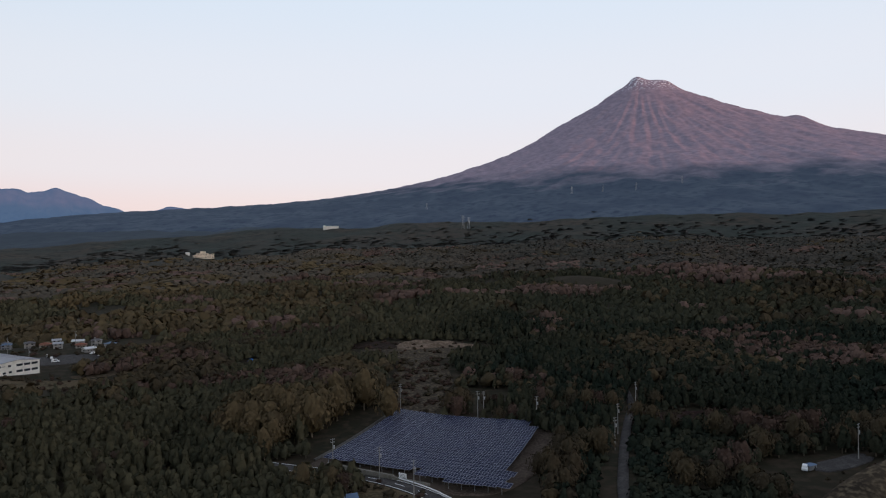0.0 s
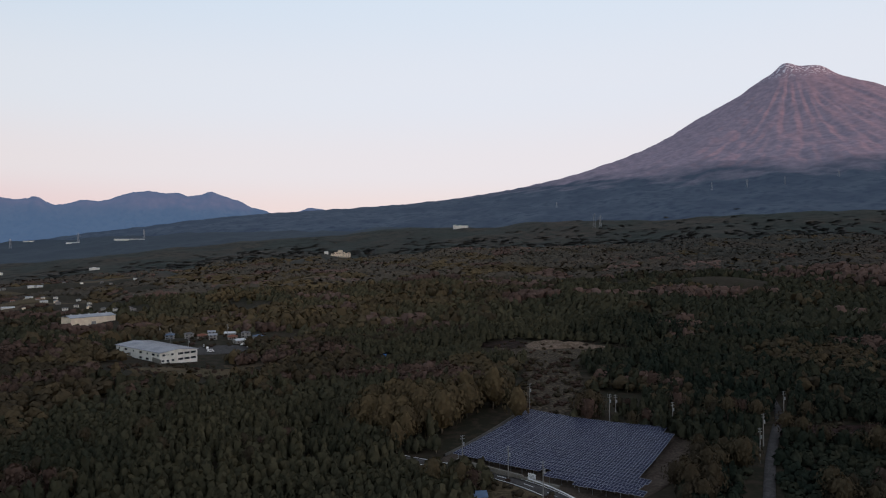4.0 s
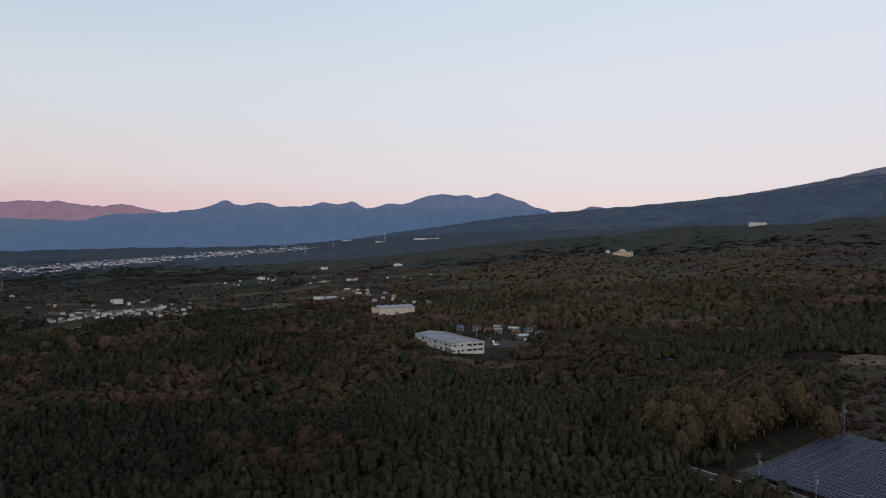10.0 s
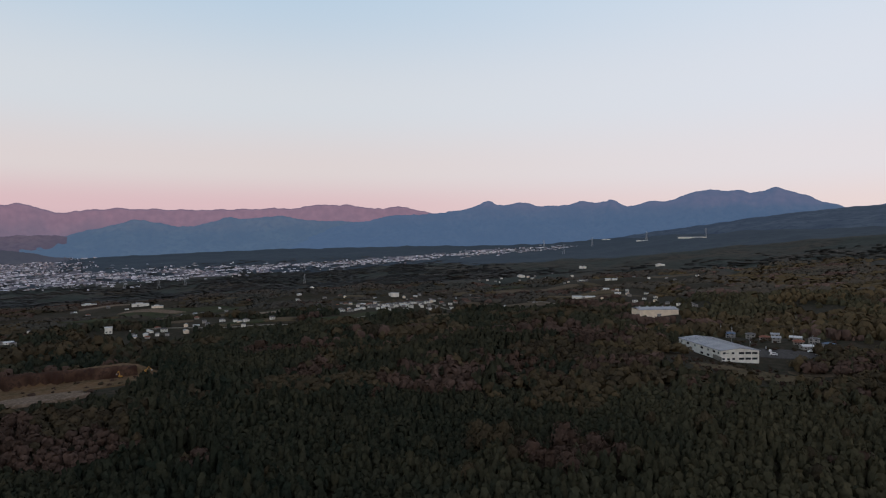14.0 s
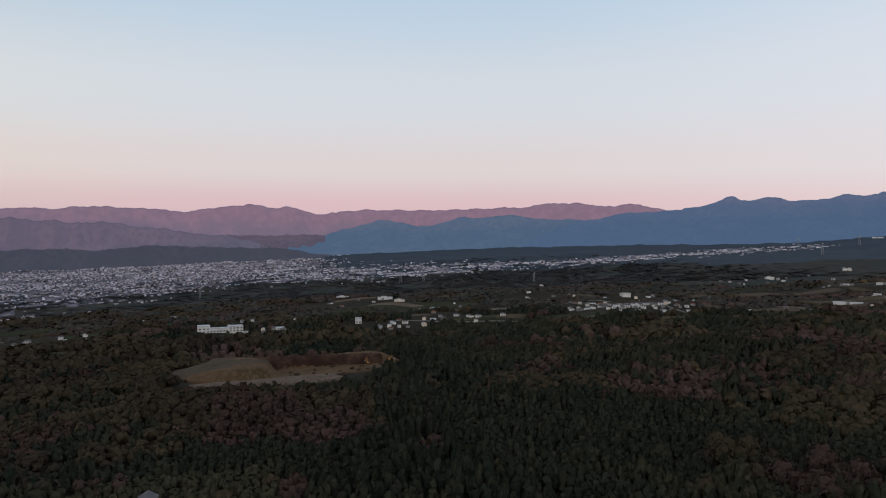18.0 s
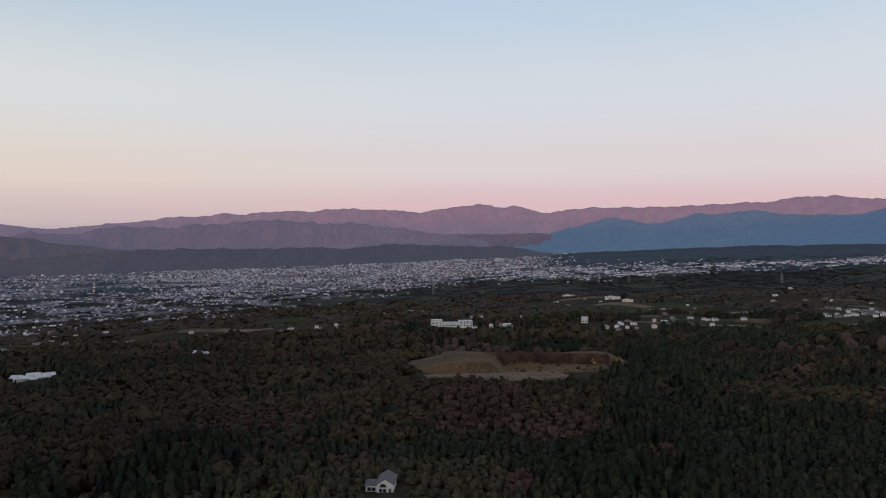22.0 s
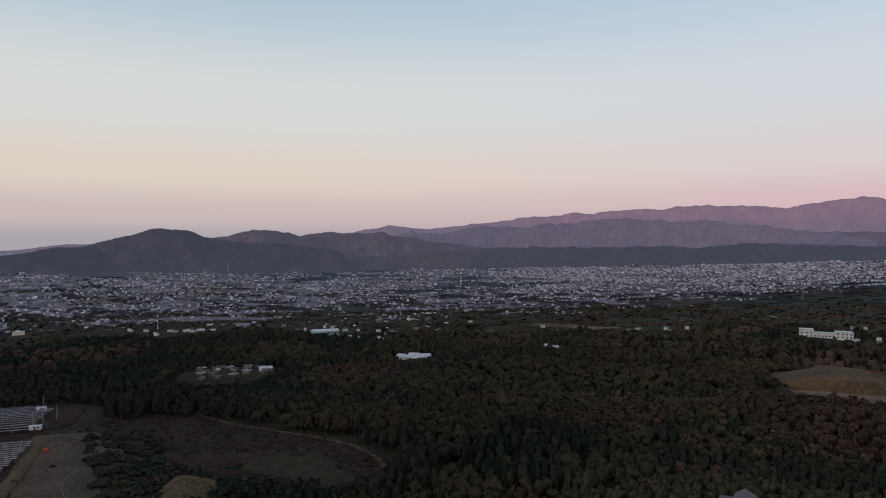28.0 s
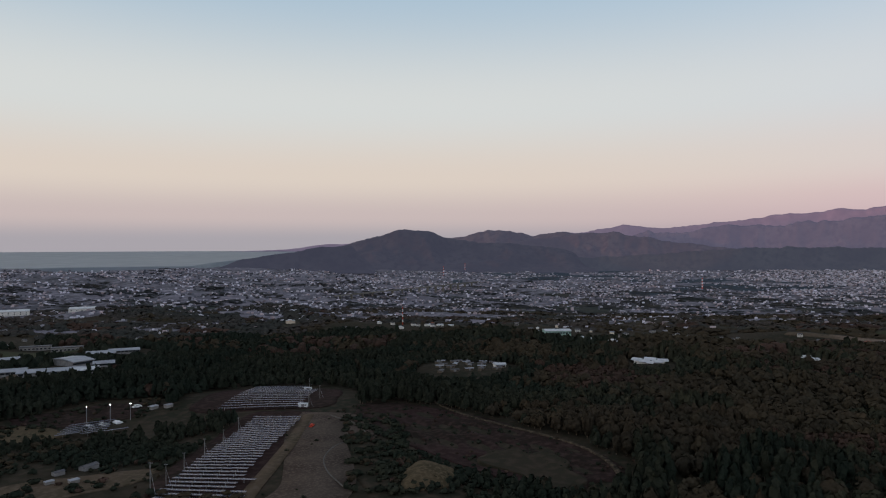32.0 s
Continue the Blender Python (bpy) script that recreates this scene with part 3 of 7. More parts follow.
build_range("pink_range", PINKRANGE, "far mountain range, rosy from low sun and a painted glow", 48, 142, 4900, 330, FOOT,
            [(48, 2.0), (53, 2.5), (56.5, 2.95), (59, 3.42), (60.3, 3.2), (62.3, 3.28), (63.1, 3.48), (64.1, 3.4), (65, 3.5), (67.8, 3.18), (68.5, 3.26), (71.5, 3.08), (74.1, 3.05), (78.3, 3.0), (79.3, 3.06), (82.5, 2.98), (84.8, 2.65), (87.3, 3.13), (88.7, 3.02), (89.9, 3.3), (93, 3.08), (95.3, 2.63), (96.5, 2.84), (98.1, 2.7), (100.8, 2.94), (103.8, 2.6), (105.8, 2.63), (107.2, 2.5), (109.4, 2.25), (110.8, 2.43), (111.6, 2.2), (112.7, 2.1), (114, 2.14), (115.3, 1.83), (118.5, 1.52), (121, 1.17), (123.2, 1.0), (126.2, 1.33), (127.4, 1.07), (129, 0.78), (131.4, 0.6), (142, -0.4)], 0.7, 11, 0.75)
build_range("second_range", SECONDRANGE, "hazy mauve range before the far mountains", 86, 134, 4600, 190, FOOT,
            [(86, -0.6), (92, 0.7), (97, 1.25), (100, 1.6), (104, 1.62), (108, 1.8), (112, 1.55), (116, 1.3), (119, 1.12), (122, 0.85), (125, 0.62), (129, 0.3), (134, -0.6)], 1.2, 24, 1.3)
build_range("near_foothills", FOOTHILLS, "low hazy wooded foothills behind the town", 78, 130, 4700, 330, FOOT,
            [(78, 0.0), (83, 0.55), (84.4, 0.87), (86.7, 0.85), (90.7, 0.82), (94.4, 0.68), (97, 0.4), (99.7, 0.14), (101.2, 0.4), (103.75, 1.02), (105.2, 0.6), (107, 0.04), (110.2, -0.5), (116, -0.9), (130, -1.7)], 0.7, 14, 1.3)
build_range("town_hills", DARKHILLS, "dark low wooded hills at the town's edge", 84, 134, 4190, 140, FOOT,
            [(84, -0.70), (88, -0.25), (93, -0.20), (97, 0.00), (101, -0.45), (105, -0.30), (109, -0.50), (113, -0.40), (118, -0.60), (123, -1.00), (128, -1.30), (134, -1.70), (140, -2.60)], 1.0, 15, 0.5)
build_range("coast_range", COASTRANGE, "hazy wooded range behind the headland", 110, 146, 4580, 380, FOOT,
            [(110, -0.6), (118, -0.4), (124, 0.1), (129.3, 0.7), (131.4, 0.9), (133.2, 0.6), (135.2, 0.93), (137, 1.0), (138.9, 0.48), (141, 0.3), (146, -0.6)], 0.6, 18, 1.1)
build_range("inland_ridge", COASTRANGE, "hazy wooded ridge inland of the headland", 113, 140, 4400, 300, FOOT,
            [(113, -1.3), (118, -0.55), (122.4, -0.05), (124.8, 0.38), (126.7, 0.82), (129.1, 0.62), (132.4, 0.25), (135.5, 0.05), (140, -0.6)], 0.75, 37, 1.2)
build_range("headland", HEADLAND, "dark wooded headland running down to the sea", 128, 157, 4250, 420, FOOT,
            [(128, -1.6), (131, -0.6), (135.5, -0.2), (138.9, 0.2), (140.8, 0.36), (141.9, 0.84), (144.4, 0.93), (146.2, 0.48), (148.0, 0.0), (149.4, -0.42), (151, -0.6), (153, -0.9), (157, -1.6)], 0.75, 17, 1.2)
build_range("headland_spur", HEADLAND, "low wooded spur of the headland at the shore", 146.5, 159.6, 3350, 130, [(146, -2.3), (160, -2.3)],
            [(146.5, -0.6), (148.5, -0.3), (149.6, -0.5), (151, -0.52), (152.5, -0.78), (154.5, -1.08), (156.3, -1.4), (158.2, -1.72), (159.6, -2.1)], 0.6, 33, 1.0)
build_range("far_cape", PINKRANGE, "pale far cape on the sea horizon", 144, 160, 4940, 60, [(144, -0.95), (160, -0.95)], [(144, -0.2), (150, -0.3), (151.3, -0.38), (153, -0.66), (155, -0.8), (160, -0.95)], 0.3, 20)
build_eastern_shade_ridge()
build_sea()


# ---- builders ----
def box(bm, lo, hi, turn=0.0, taper=0.0):
    """A block from corner lo to corner hi, turned about z, its top drawn in by taper."""
    c, s = math.cos(radians(turn)), math.sin(radians(turn))
    v = []
    for z, k in ((lo[2], 0), (hi[2], taper)):
        for x, y in ((lo[0] + k, lo[1] + k), (hi[0] - k, lo[1] + k), (hi[0] - k, hi[1] - k), (lo[0] + k, hi[1] - k)):
            v.append(bm.verts.new((x * c - y * s, x * s + y * c, z)))
    for f in ((3, 2, 1, 0), (4, 5, 6, 7), (0, 1, 5, 4), (1, 2, 6, 5), (2, 3, 7, 6), (3, 0, 4, 7)):
        bm.faces.new([v[i] for i in f])
    return bm


def beam(bm, a, b, r):
    """A four-sided bar from a to b."""
    a, b = Vector(a), Vector(b)
    d = (b - a).normalized()
    p = d.orthogonal().normalized() * r
    q = d.cross(p)
    v = [bm.verts.new(o + k) for o in (a, b) for k in (p, q, -p, -q)]
    for i in range(4):
        bm.faces.new((v[i], v[(i + 1) % 4], v[4 + (i + 1) % 4], v[4 + i]))
    bm.faces.new(v[3::-1])
    bm.faces.new(v[4:])
    return bm


def tube(bm, a, b, r0, r1, n=8):
    a, b = Vector(a), Vector(b)
    d = (b - a).normalized()
    p = d.orthogonal().normalized()
    q = d.cross(p)
    ring = [[bm.verts.new(o + (p * math.cos(6.2832 * k / n) + q * math.sin(6.2832 * k / n)) * r) for k in range(n)] for o, r in ((a, r0), (b, r1))]
    for k in range(n):
        bm.faces.new((ring[0][k], ring[0][(k + 1) % n], ring[1][(k + 1) % n], ring[1][k]))
    bm.faces.new(ring[1])
    bm.faces.new(ring[0][::-1])
    return bm


def prism(bm, outline, z0, z1):
    """A closed outline of (x, y) raised from z0 to z1."""
    lo, hi = [bm.verts.new((x, y, z0)) for x, y in outline], [bm.verts.new((x, y, z1)) for x, y in outline]
    n = len(outline)
    for k in range(n):
        bm.faces.new((lo[k], lo[(k + 1) % n], hi[(k + 1) % n], hi[k]))
    bm.faces.new(hi)
    bm.faces.new(lo[::-1])
    return bm


def gable(bm, lx, ly, z, rise, over=0.5, thick=0.25, ridge_x=True):
    """Two roof slopes with thickness over a plan of half sizes lx, ly, the ridge along x."""
    if not ridge_x:
        lx, ly = ly, lx
    pts = [(-ly - over, z - rise * over / ly), (0, z + rise), (ly + over, z - rise * over / ly)]
    prof = pts + [(y, h + thick) for y, h in pts[::-1]]
    rows = []
    for x in (-lx - over, lx + over):
        rows.append([bm.verts.new((x, y, h) if ridge_x else (y, x, h)) for y, h in prof])
    n = len(prof)
    for k in range(n):
        bm.faces.new((rows[0][k], rows[0][(k + 1) % n], rows[1][(k + 1) % n], rows[1][k]))
    for r in rows:
        bm.faces.new((r[0], r[1], r[4], r[5]))
        bm.faces.new((r[1], r[2], r[3], r[4]))
    return bm


def hip(bm, lx, ly, z, rise, over=0.6, thick=0.2):
    """A hipped roof, its ridge along x."""
    ax, ay, rx = lx + over, ly + over, max(lx - ly, 0.2)
    for dz in (0, ):
        e = [bm.verts.new(p) for p in ((-ax, -ay, z - thick), (ax, -ay, z - thick), (ax, ay, z - thick), (-ax, ay, z - thick))]
        f = [bm.verts.new((p.co.x, p.co.y, z)) for p in e]
        r = [bm.verts.new((-rx, 0, z + rise)), bm.verts.new((rx, 0, z + rise))]
        for k in range(4):
            bm.faces.new((e[k], e[(k + 1) % 4], f[(k + 1) % 4], f[k]))
        bm.faces.new(e[::-1])
        bm.faces.new((f[0], f[1], r[1], r[0]))
        bm.faces.new((f[2], f[3], r[0], r[1]))
        bm.faces.new((f[1], f[2], r[1]))
        bm.faces.new((f[3], f[0], r[0]))
    return bm


def done(name, bm, material):
    bmesh.ops.recalc_face_normals(bm, faces=bm.faces[:])
    me = bpy.data.meshes.new(name)
    bm.to_mesh(me)
    bm.free()
    me.materials.append(material)
    return me


def part(name, bm, material, parent, label="", at=None):
    """Links a bmesh, or a mesh shared with other parts, as one part under its thing."""
    ob = new(name, bm if isinstance(bm, bpy.types.Mesh) else done(name, bm, material))
    ob.parent = parent
    if at is not None:
        ob.matrix_basis = at
    return tagged(ob, label)


def thing(name, label, category, m, group=""):
    ob = new(name)
    ob.empty_display_size = 0.5
    ob.matrix_basis = m
    return tagged(ob, label, category, group)


CLEAR = []     # open ground: x, y, half length, half width, turn in degrees


def clear(x, y, hl, hw, turn=0.0):
    CLEAR.append((x, y, hl, hw, turn))


def drape(name, label, material, x, y, hl, hw, turn, up=0.25, wobble=0.10, power=3.0, seed=1, n=18, category="ground", crown=0.0, shape=None):
    """An uneven patch of ground laid over the land, with a thin skirt."""
    c, s = math.cos(radians(turn)), math.sin(radians(turn))
    r = np.random.RandomState(seed)
    ph = r.uniform(0, 6.28, 4)
    th = np.linspace(0, 2 * math.pi, 72, endpoint=False)
    edge = 1 + wobble * (np.sin(2 * th + ph[0]) * 0.5 + np.sin(3 * th + ph[1]) * 0.6 + np.sin(5 * th + ph[2]) * 0.4 + np.sin(9 * th + ph[3]) * 0.25)
    rad = edge / (np.abs(np.cos(th)) ** power + np.abs(np.sin(th)) ** power) ** (1 / power)
    ks = np.concatenate([np.linspace(0.02, 1, n), [1.004]])
    K, T = np.meshgrid(ks, th, indexing="ij")
    LX, LY = K * rad * np.cos(T) * hl, K * rad * np.sin(T) * hw
    X, Y = x + LX * c - LY * s, y + LX * s + LY * c
    Z = land(X, Y) + up + crown * (1 - K ** 2)
    if shape:
        Z = Z + shape(LX / hl, LY / hw, K)
    Z[-1] -= up + 0.8
    m = len(th)
    i, j = np.meshgrid(np.arange(len(ks) - 1), np.arange(m), indexing="ij")
    f = np.stack([i * m + j, (i + 1) * m + j, (i + 1) * m + (j + 1) % m, i * m + (j + 1) % m], -1).reshape(-1, 4)
    me = mesh_of(name, np.stack([X, Y, Z], -1).reshape(-1, 3), f, material, True)
    return tagged(new(name, me), label, category, kind="structure")


def curve_points(pts, step):
    """Points at even steps on a smooth line through pts."""
    p = np.array([pts[0]] + list(pts) + [pts[-1]], float)
    out = []
    for i in range(1, len(p) - 2):
        k = max(2, int(np.hypot(*(p[i + 1] - p[i])) / step))
        for t in np.linspace(0, 1, k, endpoint=False):
            out.append(0.5 * (2 * p[i] + (p[i + 1] - p[i - 1]) * t + (2 * p[i - 1] - 5 * p[i] + 4 * p[i + 1] - p[i + 2]) * t * t + (3 * p[i] - p[i - 1] - 3 * p[i + 1] + p[i + 2]) * t ** 3))
    out.append(p[-2])
    return np.array(out)


def ribbon(name, label, material, pts, width, up=0.3, step=5.0, category="road", thick=0.5):
    q = curve_points(pts, step)
    t = np.gradient(q, axis=0)
    t /= np.hypot(t[:, 0], t[:, 1])[:, None] + 1e-9
    nrm = np.stack([-t[:, 1], t[:, 0]], 1)
    cols = []
    for o, dz in ((-0.5, -thick), (-0.5, 0), (0, 0.04), (0.5, 0), (0.5, -thick)):
        w = q + nrm * width * o
        cols.append(np.column_stack([w, land(w[:, 0], w[:, 1]) * 0.5 + land(q[:, 0], q[:, 1]) * 0.5 + up + dz]))
    V = np.stack(cols, 1)
    me = mesh_of(name, V.reshape(-1, 3), grid_faces(len(q), 5), material, True)
    return tagged(new(name, me), label, category, kind="structure")


def spot(x, y, turn=0.0, up=0.0):
    return pose(x, y, float(land(x, y)) + up, 0, 0, turn)


def open_ground(x, y, margin=0.0):
    """True where no trees stand."""
    o = np.zeros(x.shape, bool)
    for px, py, hl, hw, turn in CLEAR:
        c, s = math.cos(radians(turn)), math.sin(radians(turn))
        lx, ly = (x - px) * c + (y - py) * s, -(x - px) * s + (y - py) * c
        o |= (np.abs(lx / (hl + margin)) ** 3 + np.abs(ly / (hw + margin)) ** 3) < 1
    return o


def quad_mesh(name, V, F, material, tint=None):
    me = bpy.data.meshes.new(name)
    me.vertices.add(len(V))
    me.vertices.foreach_set("co", V.astype(np.float32).ravel())
    me.loops.add(len(F) * 4)
    me.loops.foreach_set("vertex_index", F.astype(np.int32).ravel())
    me.polygons.add(len(F))
    me.polygons.foreach_set("loop_start", np.arange(len(F), dtype=np.int32) * 4)
    me.polygons.foreach_set("use_smooth", np.full(len(F), tint is not None))
    me.materials.append(material)
    if tint is not None:
        a = me.attributes.new("tint", "FLOAT", "FACE")
        a.data.foreach_set("value", tint.astype(np.float32))
    me.update(calc_edges=True)
    return me


# ---- solar fields ----
def panel_mesh(cols, rows, w, h, tilt, border=0.07, glass=None):
    """A tilted table of solar modules in one sheet: dark glass between pale frame bars, with a lip. Its low edge is at y = 0."""
    def lines(n, step):
        out = [0.0, border]
        for i in range(1, n):
            out += [i * step - border / 2, i * step + border / 2]
        return out + [n * step - border, n * step]

    xs, ys = lines(cols, w), lines(rows, h)
    bm = bmesh.new()
    V = [[bm.verts.new((x, y, 0.0)) for y in ys] for x in xs]
    for i in range(len(xs) - 1):
        for j in range(len(ys) - 1):
            f = bm.faces.new((V[i][j], V[i + 1][j], V[i + 1][j + 1], V[i][j + 1]))
            f.material_index = 0 if i % 2 and j % 2 else 1
    cells = [f for f in bm.faces if f.material_index == 0]
    rim = bmesh.ops.extrude_edge_only(bm, edges=[e for e in bm.edges if e.is_boundary])
    for v in rim["geom"]:
        if isinstance(v, bmesh.types.BMVert):
            v.co.z -= 0.09
        elif isinstance(v, bmesh.types.BMFace):
            v.material_index = 1
    for f in bmesh.ops.inset_individual(bm, faces=cells, thickness=0.02, depth=-0.03)["faces"]:
        f.material_index = 1
    bmesh.ops.rotate(bm, verts=bm.verts[:], cent=(0, 0, 0), matrix=Matrix.Rotation(radians(tilt), 3, "X"))
    me = done("panel", bm, glass or CELL)
    me.materials.append(FRAME)
    return me


def post_mesh(h):
    return done("post", box(bmesh.new(), (-0.06, -0.06, -h), (0.06, 0.06, 0.0)), STEEL)


def solar_field(label, x0, y0, turn, rows, pitch, left, right, table, table_w, table_d, lift, group, leg, skip=()):
    """Rows of tables: left and right give each row's ends by its place up the field."""
    c, s = math.cos(radians(turn)), math.sin(radians(turn))
    post = post_mesh(leg)
    for k in rows:
        v = k * pitch
        u0, u1 = left(v), right(v)
        gx, gy = x0 + u0 * c - v * s, y0 + u0 * s + v * c
        n = max(1, int((u1 - u0) / table_w))
        z = float(land(gx, gy)) + lift
        row = thing("solar_panel_row", label, "solar panels", pose(gx, gy, z, 0, 0, turn), group)
        for i in range(n):
            if (k, i) in skip:
                continue
            lx = i * table_w
            tx, ty = gx + lx * c, gy + lx * s
            dz = float(land(tx, ty)) + lift - z
            part("panel", table, None, row, at=pose(lx, 0, dz, 0, 0, 0))
            part("post", post, None, row, at=pose(lx + 0.3 * table_w, table_d * 0.5, dz + 0.02, 0, 0, 0))


A0 = (-40.5, 226.0)
table_a = panel_mesh(4, 2, 1.03, 1.62, 7.0, 0.085)
solar_field("row of dark blue solar panels in pale frames above the road", *A0, -27.0, range(0, 18), 3.5, lambda v: -0.13 * v, lambda v: 34.5 if v < 2 else 67.0 - 0.22 * v, table_a, 4.15, 3.2, 2.6, "solar field by the road", 3.0)
solar_field("row of dark blue solar panels in pale frames above the road", *A0, -27.0, range(-2, 1), 3.5, lambda v: 36.5 if v > -6 else 48.0, lambda v: 69.0, table_a, 4.15, 3.2, 2.6, "solar field by the road", 3.0)
ribbon("field_edging", "pale concrete edging beside the solar field", KERB, [(-44, 230), (-37, 248), (-29, 270), (-22, 290)], 0.6, 0.9, 3.0, "kerb", 1.2)
clear(-3, 236, 39, 38, -27)
clear(-34, 258, 8, 24, -12)
drape("solar_field_ground", "trampled brown soil under the solar field", GRAVEL, -2, 235, 38, 37, -27, 0.15, 0.04, 5, 2)

table_b = panel_mesh(4, 1, 1.25, 1.6, -7.0, 0.08, GLASSCELL)
B0 = (-56.0, -195.0)
solar_field("long low row of solar panels on posts, seen from behind", *B0, 136.0, range(-3, 33), 3.25, lambda v: -0.085 * v - 0.4 * (int(v / 3.25) % 3), lambda v: 25.0 - 0.115 * v, table_b, 5.05, 2.0, 1.6, "solar field on the hillside", 1.9)
clear(-103, -236, 58, 19, 52)
drape("solar_slope", "dark soil between the solar rows", HEATH, -100, -234, 62, 17, 52, 0.12, 0.03, 6, 5)
table_c = panel_mesh(6, 1, 1.5, 2.1, -7.0, 0.08, GLASSCELL)
solar_field("long low row of solar panels on the lower terrace", -118, -303, 144.0, range(0, 14), 4.9, lambda v: -2 + 0.05 * v, lambda v: 42.0 - 0.1 * v, table_c, 9.05, 2.1, 1.5, "solar field on the lower terrace", 1.8)
clear(-150, -318, 44, 44, 144)
clear(-138, -292, 30, 22, 144)
drape("lower_solar_ground", "dark soil on the lower solar terrace", HEATH, -150, -320, 34, 34, 144, 0.12, 0.04, 5, 6)
solar_field("dark solar panel row beside the lit yard", -52, -308, 176.0, range(0, 6), 4.0, lambda v: 1.2 * v * 0.3, lambda v: 28.0, table_c, 9.05, 2.1, 1.5, "small solar field by the yard", 1.8)
clear(-70, -322, 36, 40, 0)


# ---- roads, yards, open ground ----
ROAD = [(-64, 229), (-55, 224.5), (-44.5, 220), (-33.5, 215.5), (-22, 210), (-12, 201.5), (-4, 191.5), (3, 178), (8, 160), (10, 130)]
ribbon("road", "curving two-lane asphalt road with a white edge", ASPHALT, ROAD, 6.2, 0.35, 3.0)
for off, nm in ((2.75, "edge_line"), (-2.75, "edge_line")):
    q = curve_points(ROAD, 3.0)
    t = np.gradient(q, axis=0)
    t /= np.hypot(t[:, 0], t[:, 1])[:, None]
    ribbon(nm, "worn white edge line on the road", PAINTWHITE, [tuple(p) for p in (q + np.stack([-t[:, 1], t[:, 0]], 1) * off)[::4]], 0.22, 0.44, 3.0, "road marking", 0.05)
qd = curve_points(ROAD, 2.0)
for k in range(20, len(qd) - 6, 5):
    ribbon("lane_dash", "white centre dash on the road", PAINTWHITE, [tuple(qd[k]), tuple(qd[k + 1]), tuple(qd[k + 2])], 0.2, 0.45, 1.0, "road marking", 0.05)


def guardrail(pts, label):
    q = curve_points(pts, 3.0)
    z = land(q[:, 0], q[:, 1]) + 0.35
    rail = thing("guardrail", label, "guardrail", pose(float(q[0, 0]), float(q[0, 1]), float(z[0])))
    o = np.array([q[0, 0], q[0, 1], z[0]])
    for a, b, za, zb in zip(q, q[1:], z, z[1:]):
        part("beam", beam(bmesh.new(), (a[0] - o[0], a[1] - o[1], za + 0.75 - o[2]), (b[0] - o[0], b[1] - o[1], zb + 0.75 - o[2]), 0.2), PAINTWHITE, rail)
    pm = done("rail_post", box(bmesh.new(), (-0.08, -0.08, -0.4), (0.08, 0.08, 0.9)), STEEL)
    for a, za in zip(q[::2], z[::2]):
        part("rail_post", pm, None, rail, at=pose(float(a[0] - o[0]), float(a[1] - o[1]), float(za - o[2])))


guardrail([(-38, 221.5), (-30, 218.2), (-20, 212.6), (-10, 203.5), (-3, 194.5), (3, 184)], "white-painted steel guardrail along the road bend")
wall = thing("retaining_wall", "low brown concrete wall below the solar field", "wall", spot(-27, 215.5, -30))
part("wall_block", box(bmesh.new(), (-13, -0.3, -3), (13, 0.3, 1.9)), CONCRETE, wall)
part("wall_block", box(bmesh.new(), (13.1, -0.6, -3), (26, 0.0, 1.6)), CONCRETE, wall)
clear(-46, 220.5, 18, 6, -20)
clear(-20, 210, 40, 8, -32)
clear(0, 180, 26, 40, 0)
drape("roadside_garden", "brown garden ground with orange shrubs beside the road", DRYGRASS, -24, 196, 22, 10, -32, 0.2, 0.12, 3, 8)
LANE = [(84, 322), (79, 290), (70, 262), (61, 233), (54, 208), (48, 184), (42, 150)]
ribbon("lane", "narrow grey lane between the woods", ASPHALT, LANE, 3.2, 0.3, 5.0)
clear(66, 252, 3.6, 80, -19)
clear(50, 196, 3.6, 40, -14)
drape("russet_field", "small russet field behind a young plantation", HEATH, 94, 268, 21, 9, 5, 0.3, 0.12, 3, 9)
clear(94, 268, 22, 12, 5)
drape("shed_yard", "grey asphalt yard beside a small shed", ASPHALT, 120, 207, 11, 4, 20, 0.3, 0.08, 4, 10)
clear(112, 202, 20, 12, 20)
drape("dry_bank", "steep bank of brown soil and sparse dry grass", BANK, 118, 181, 27, 9, 28, 0.4, 0.08, 3, 11, crown=9.0)
drape("bare_bank_top", "dark ploughed soil on top of the bank", HEATH, 129, 175, 25, 9, 28, 3.0, 0.08, 3, 12, crown=5.0)
clear(118, 180, 34, 18, 28)
drape("rubble_clearing", "pale rubble heaps in a forest clearing", PALEEARTH, -8, 458, 30, 13, -4, 0.3, 0.30, 2.2, 13, shape=lambda a, b, k: 1.6 * np.sin(a * 9 + b * 4) * np.cos(b * 7) * (1 - k ** 4) + 1.2 * (1 - k ** 2))
clear(-12, 444, 50, 36, -4)
clear(-12, 348, 18, 72, 2)
clear(-38, 264, 9, 30, -20)
clear(16, 310, 16, 18, 10)
drape("clearing_soil", "trampled soil round the rubble heaps", BANK, -12, 442, 46, 30, -4, 0.14, 0.12, 2.5, 28)
drape("clearing_scrub", "russet scrub in the clearing", HEATH, -46, 458, 16, 12, 0, 0.4, 0.2, 2.5, 14)
drape("scrub_strip", "brown scrub and dry grass behind the solar field", BANK, -12, 348, 15, 64, 2, 0.2, 0.18, 2.5, 15)
drape("factory_meadow", "dry tawny grass in front of the factory", DRYGRASS, -216, 372, 34, 17, 28, 0.3, 0.16, 2.5, 16)
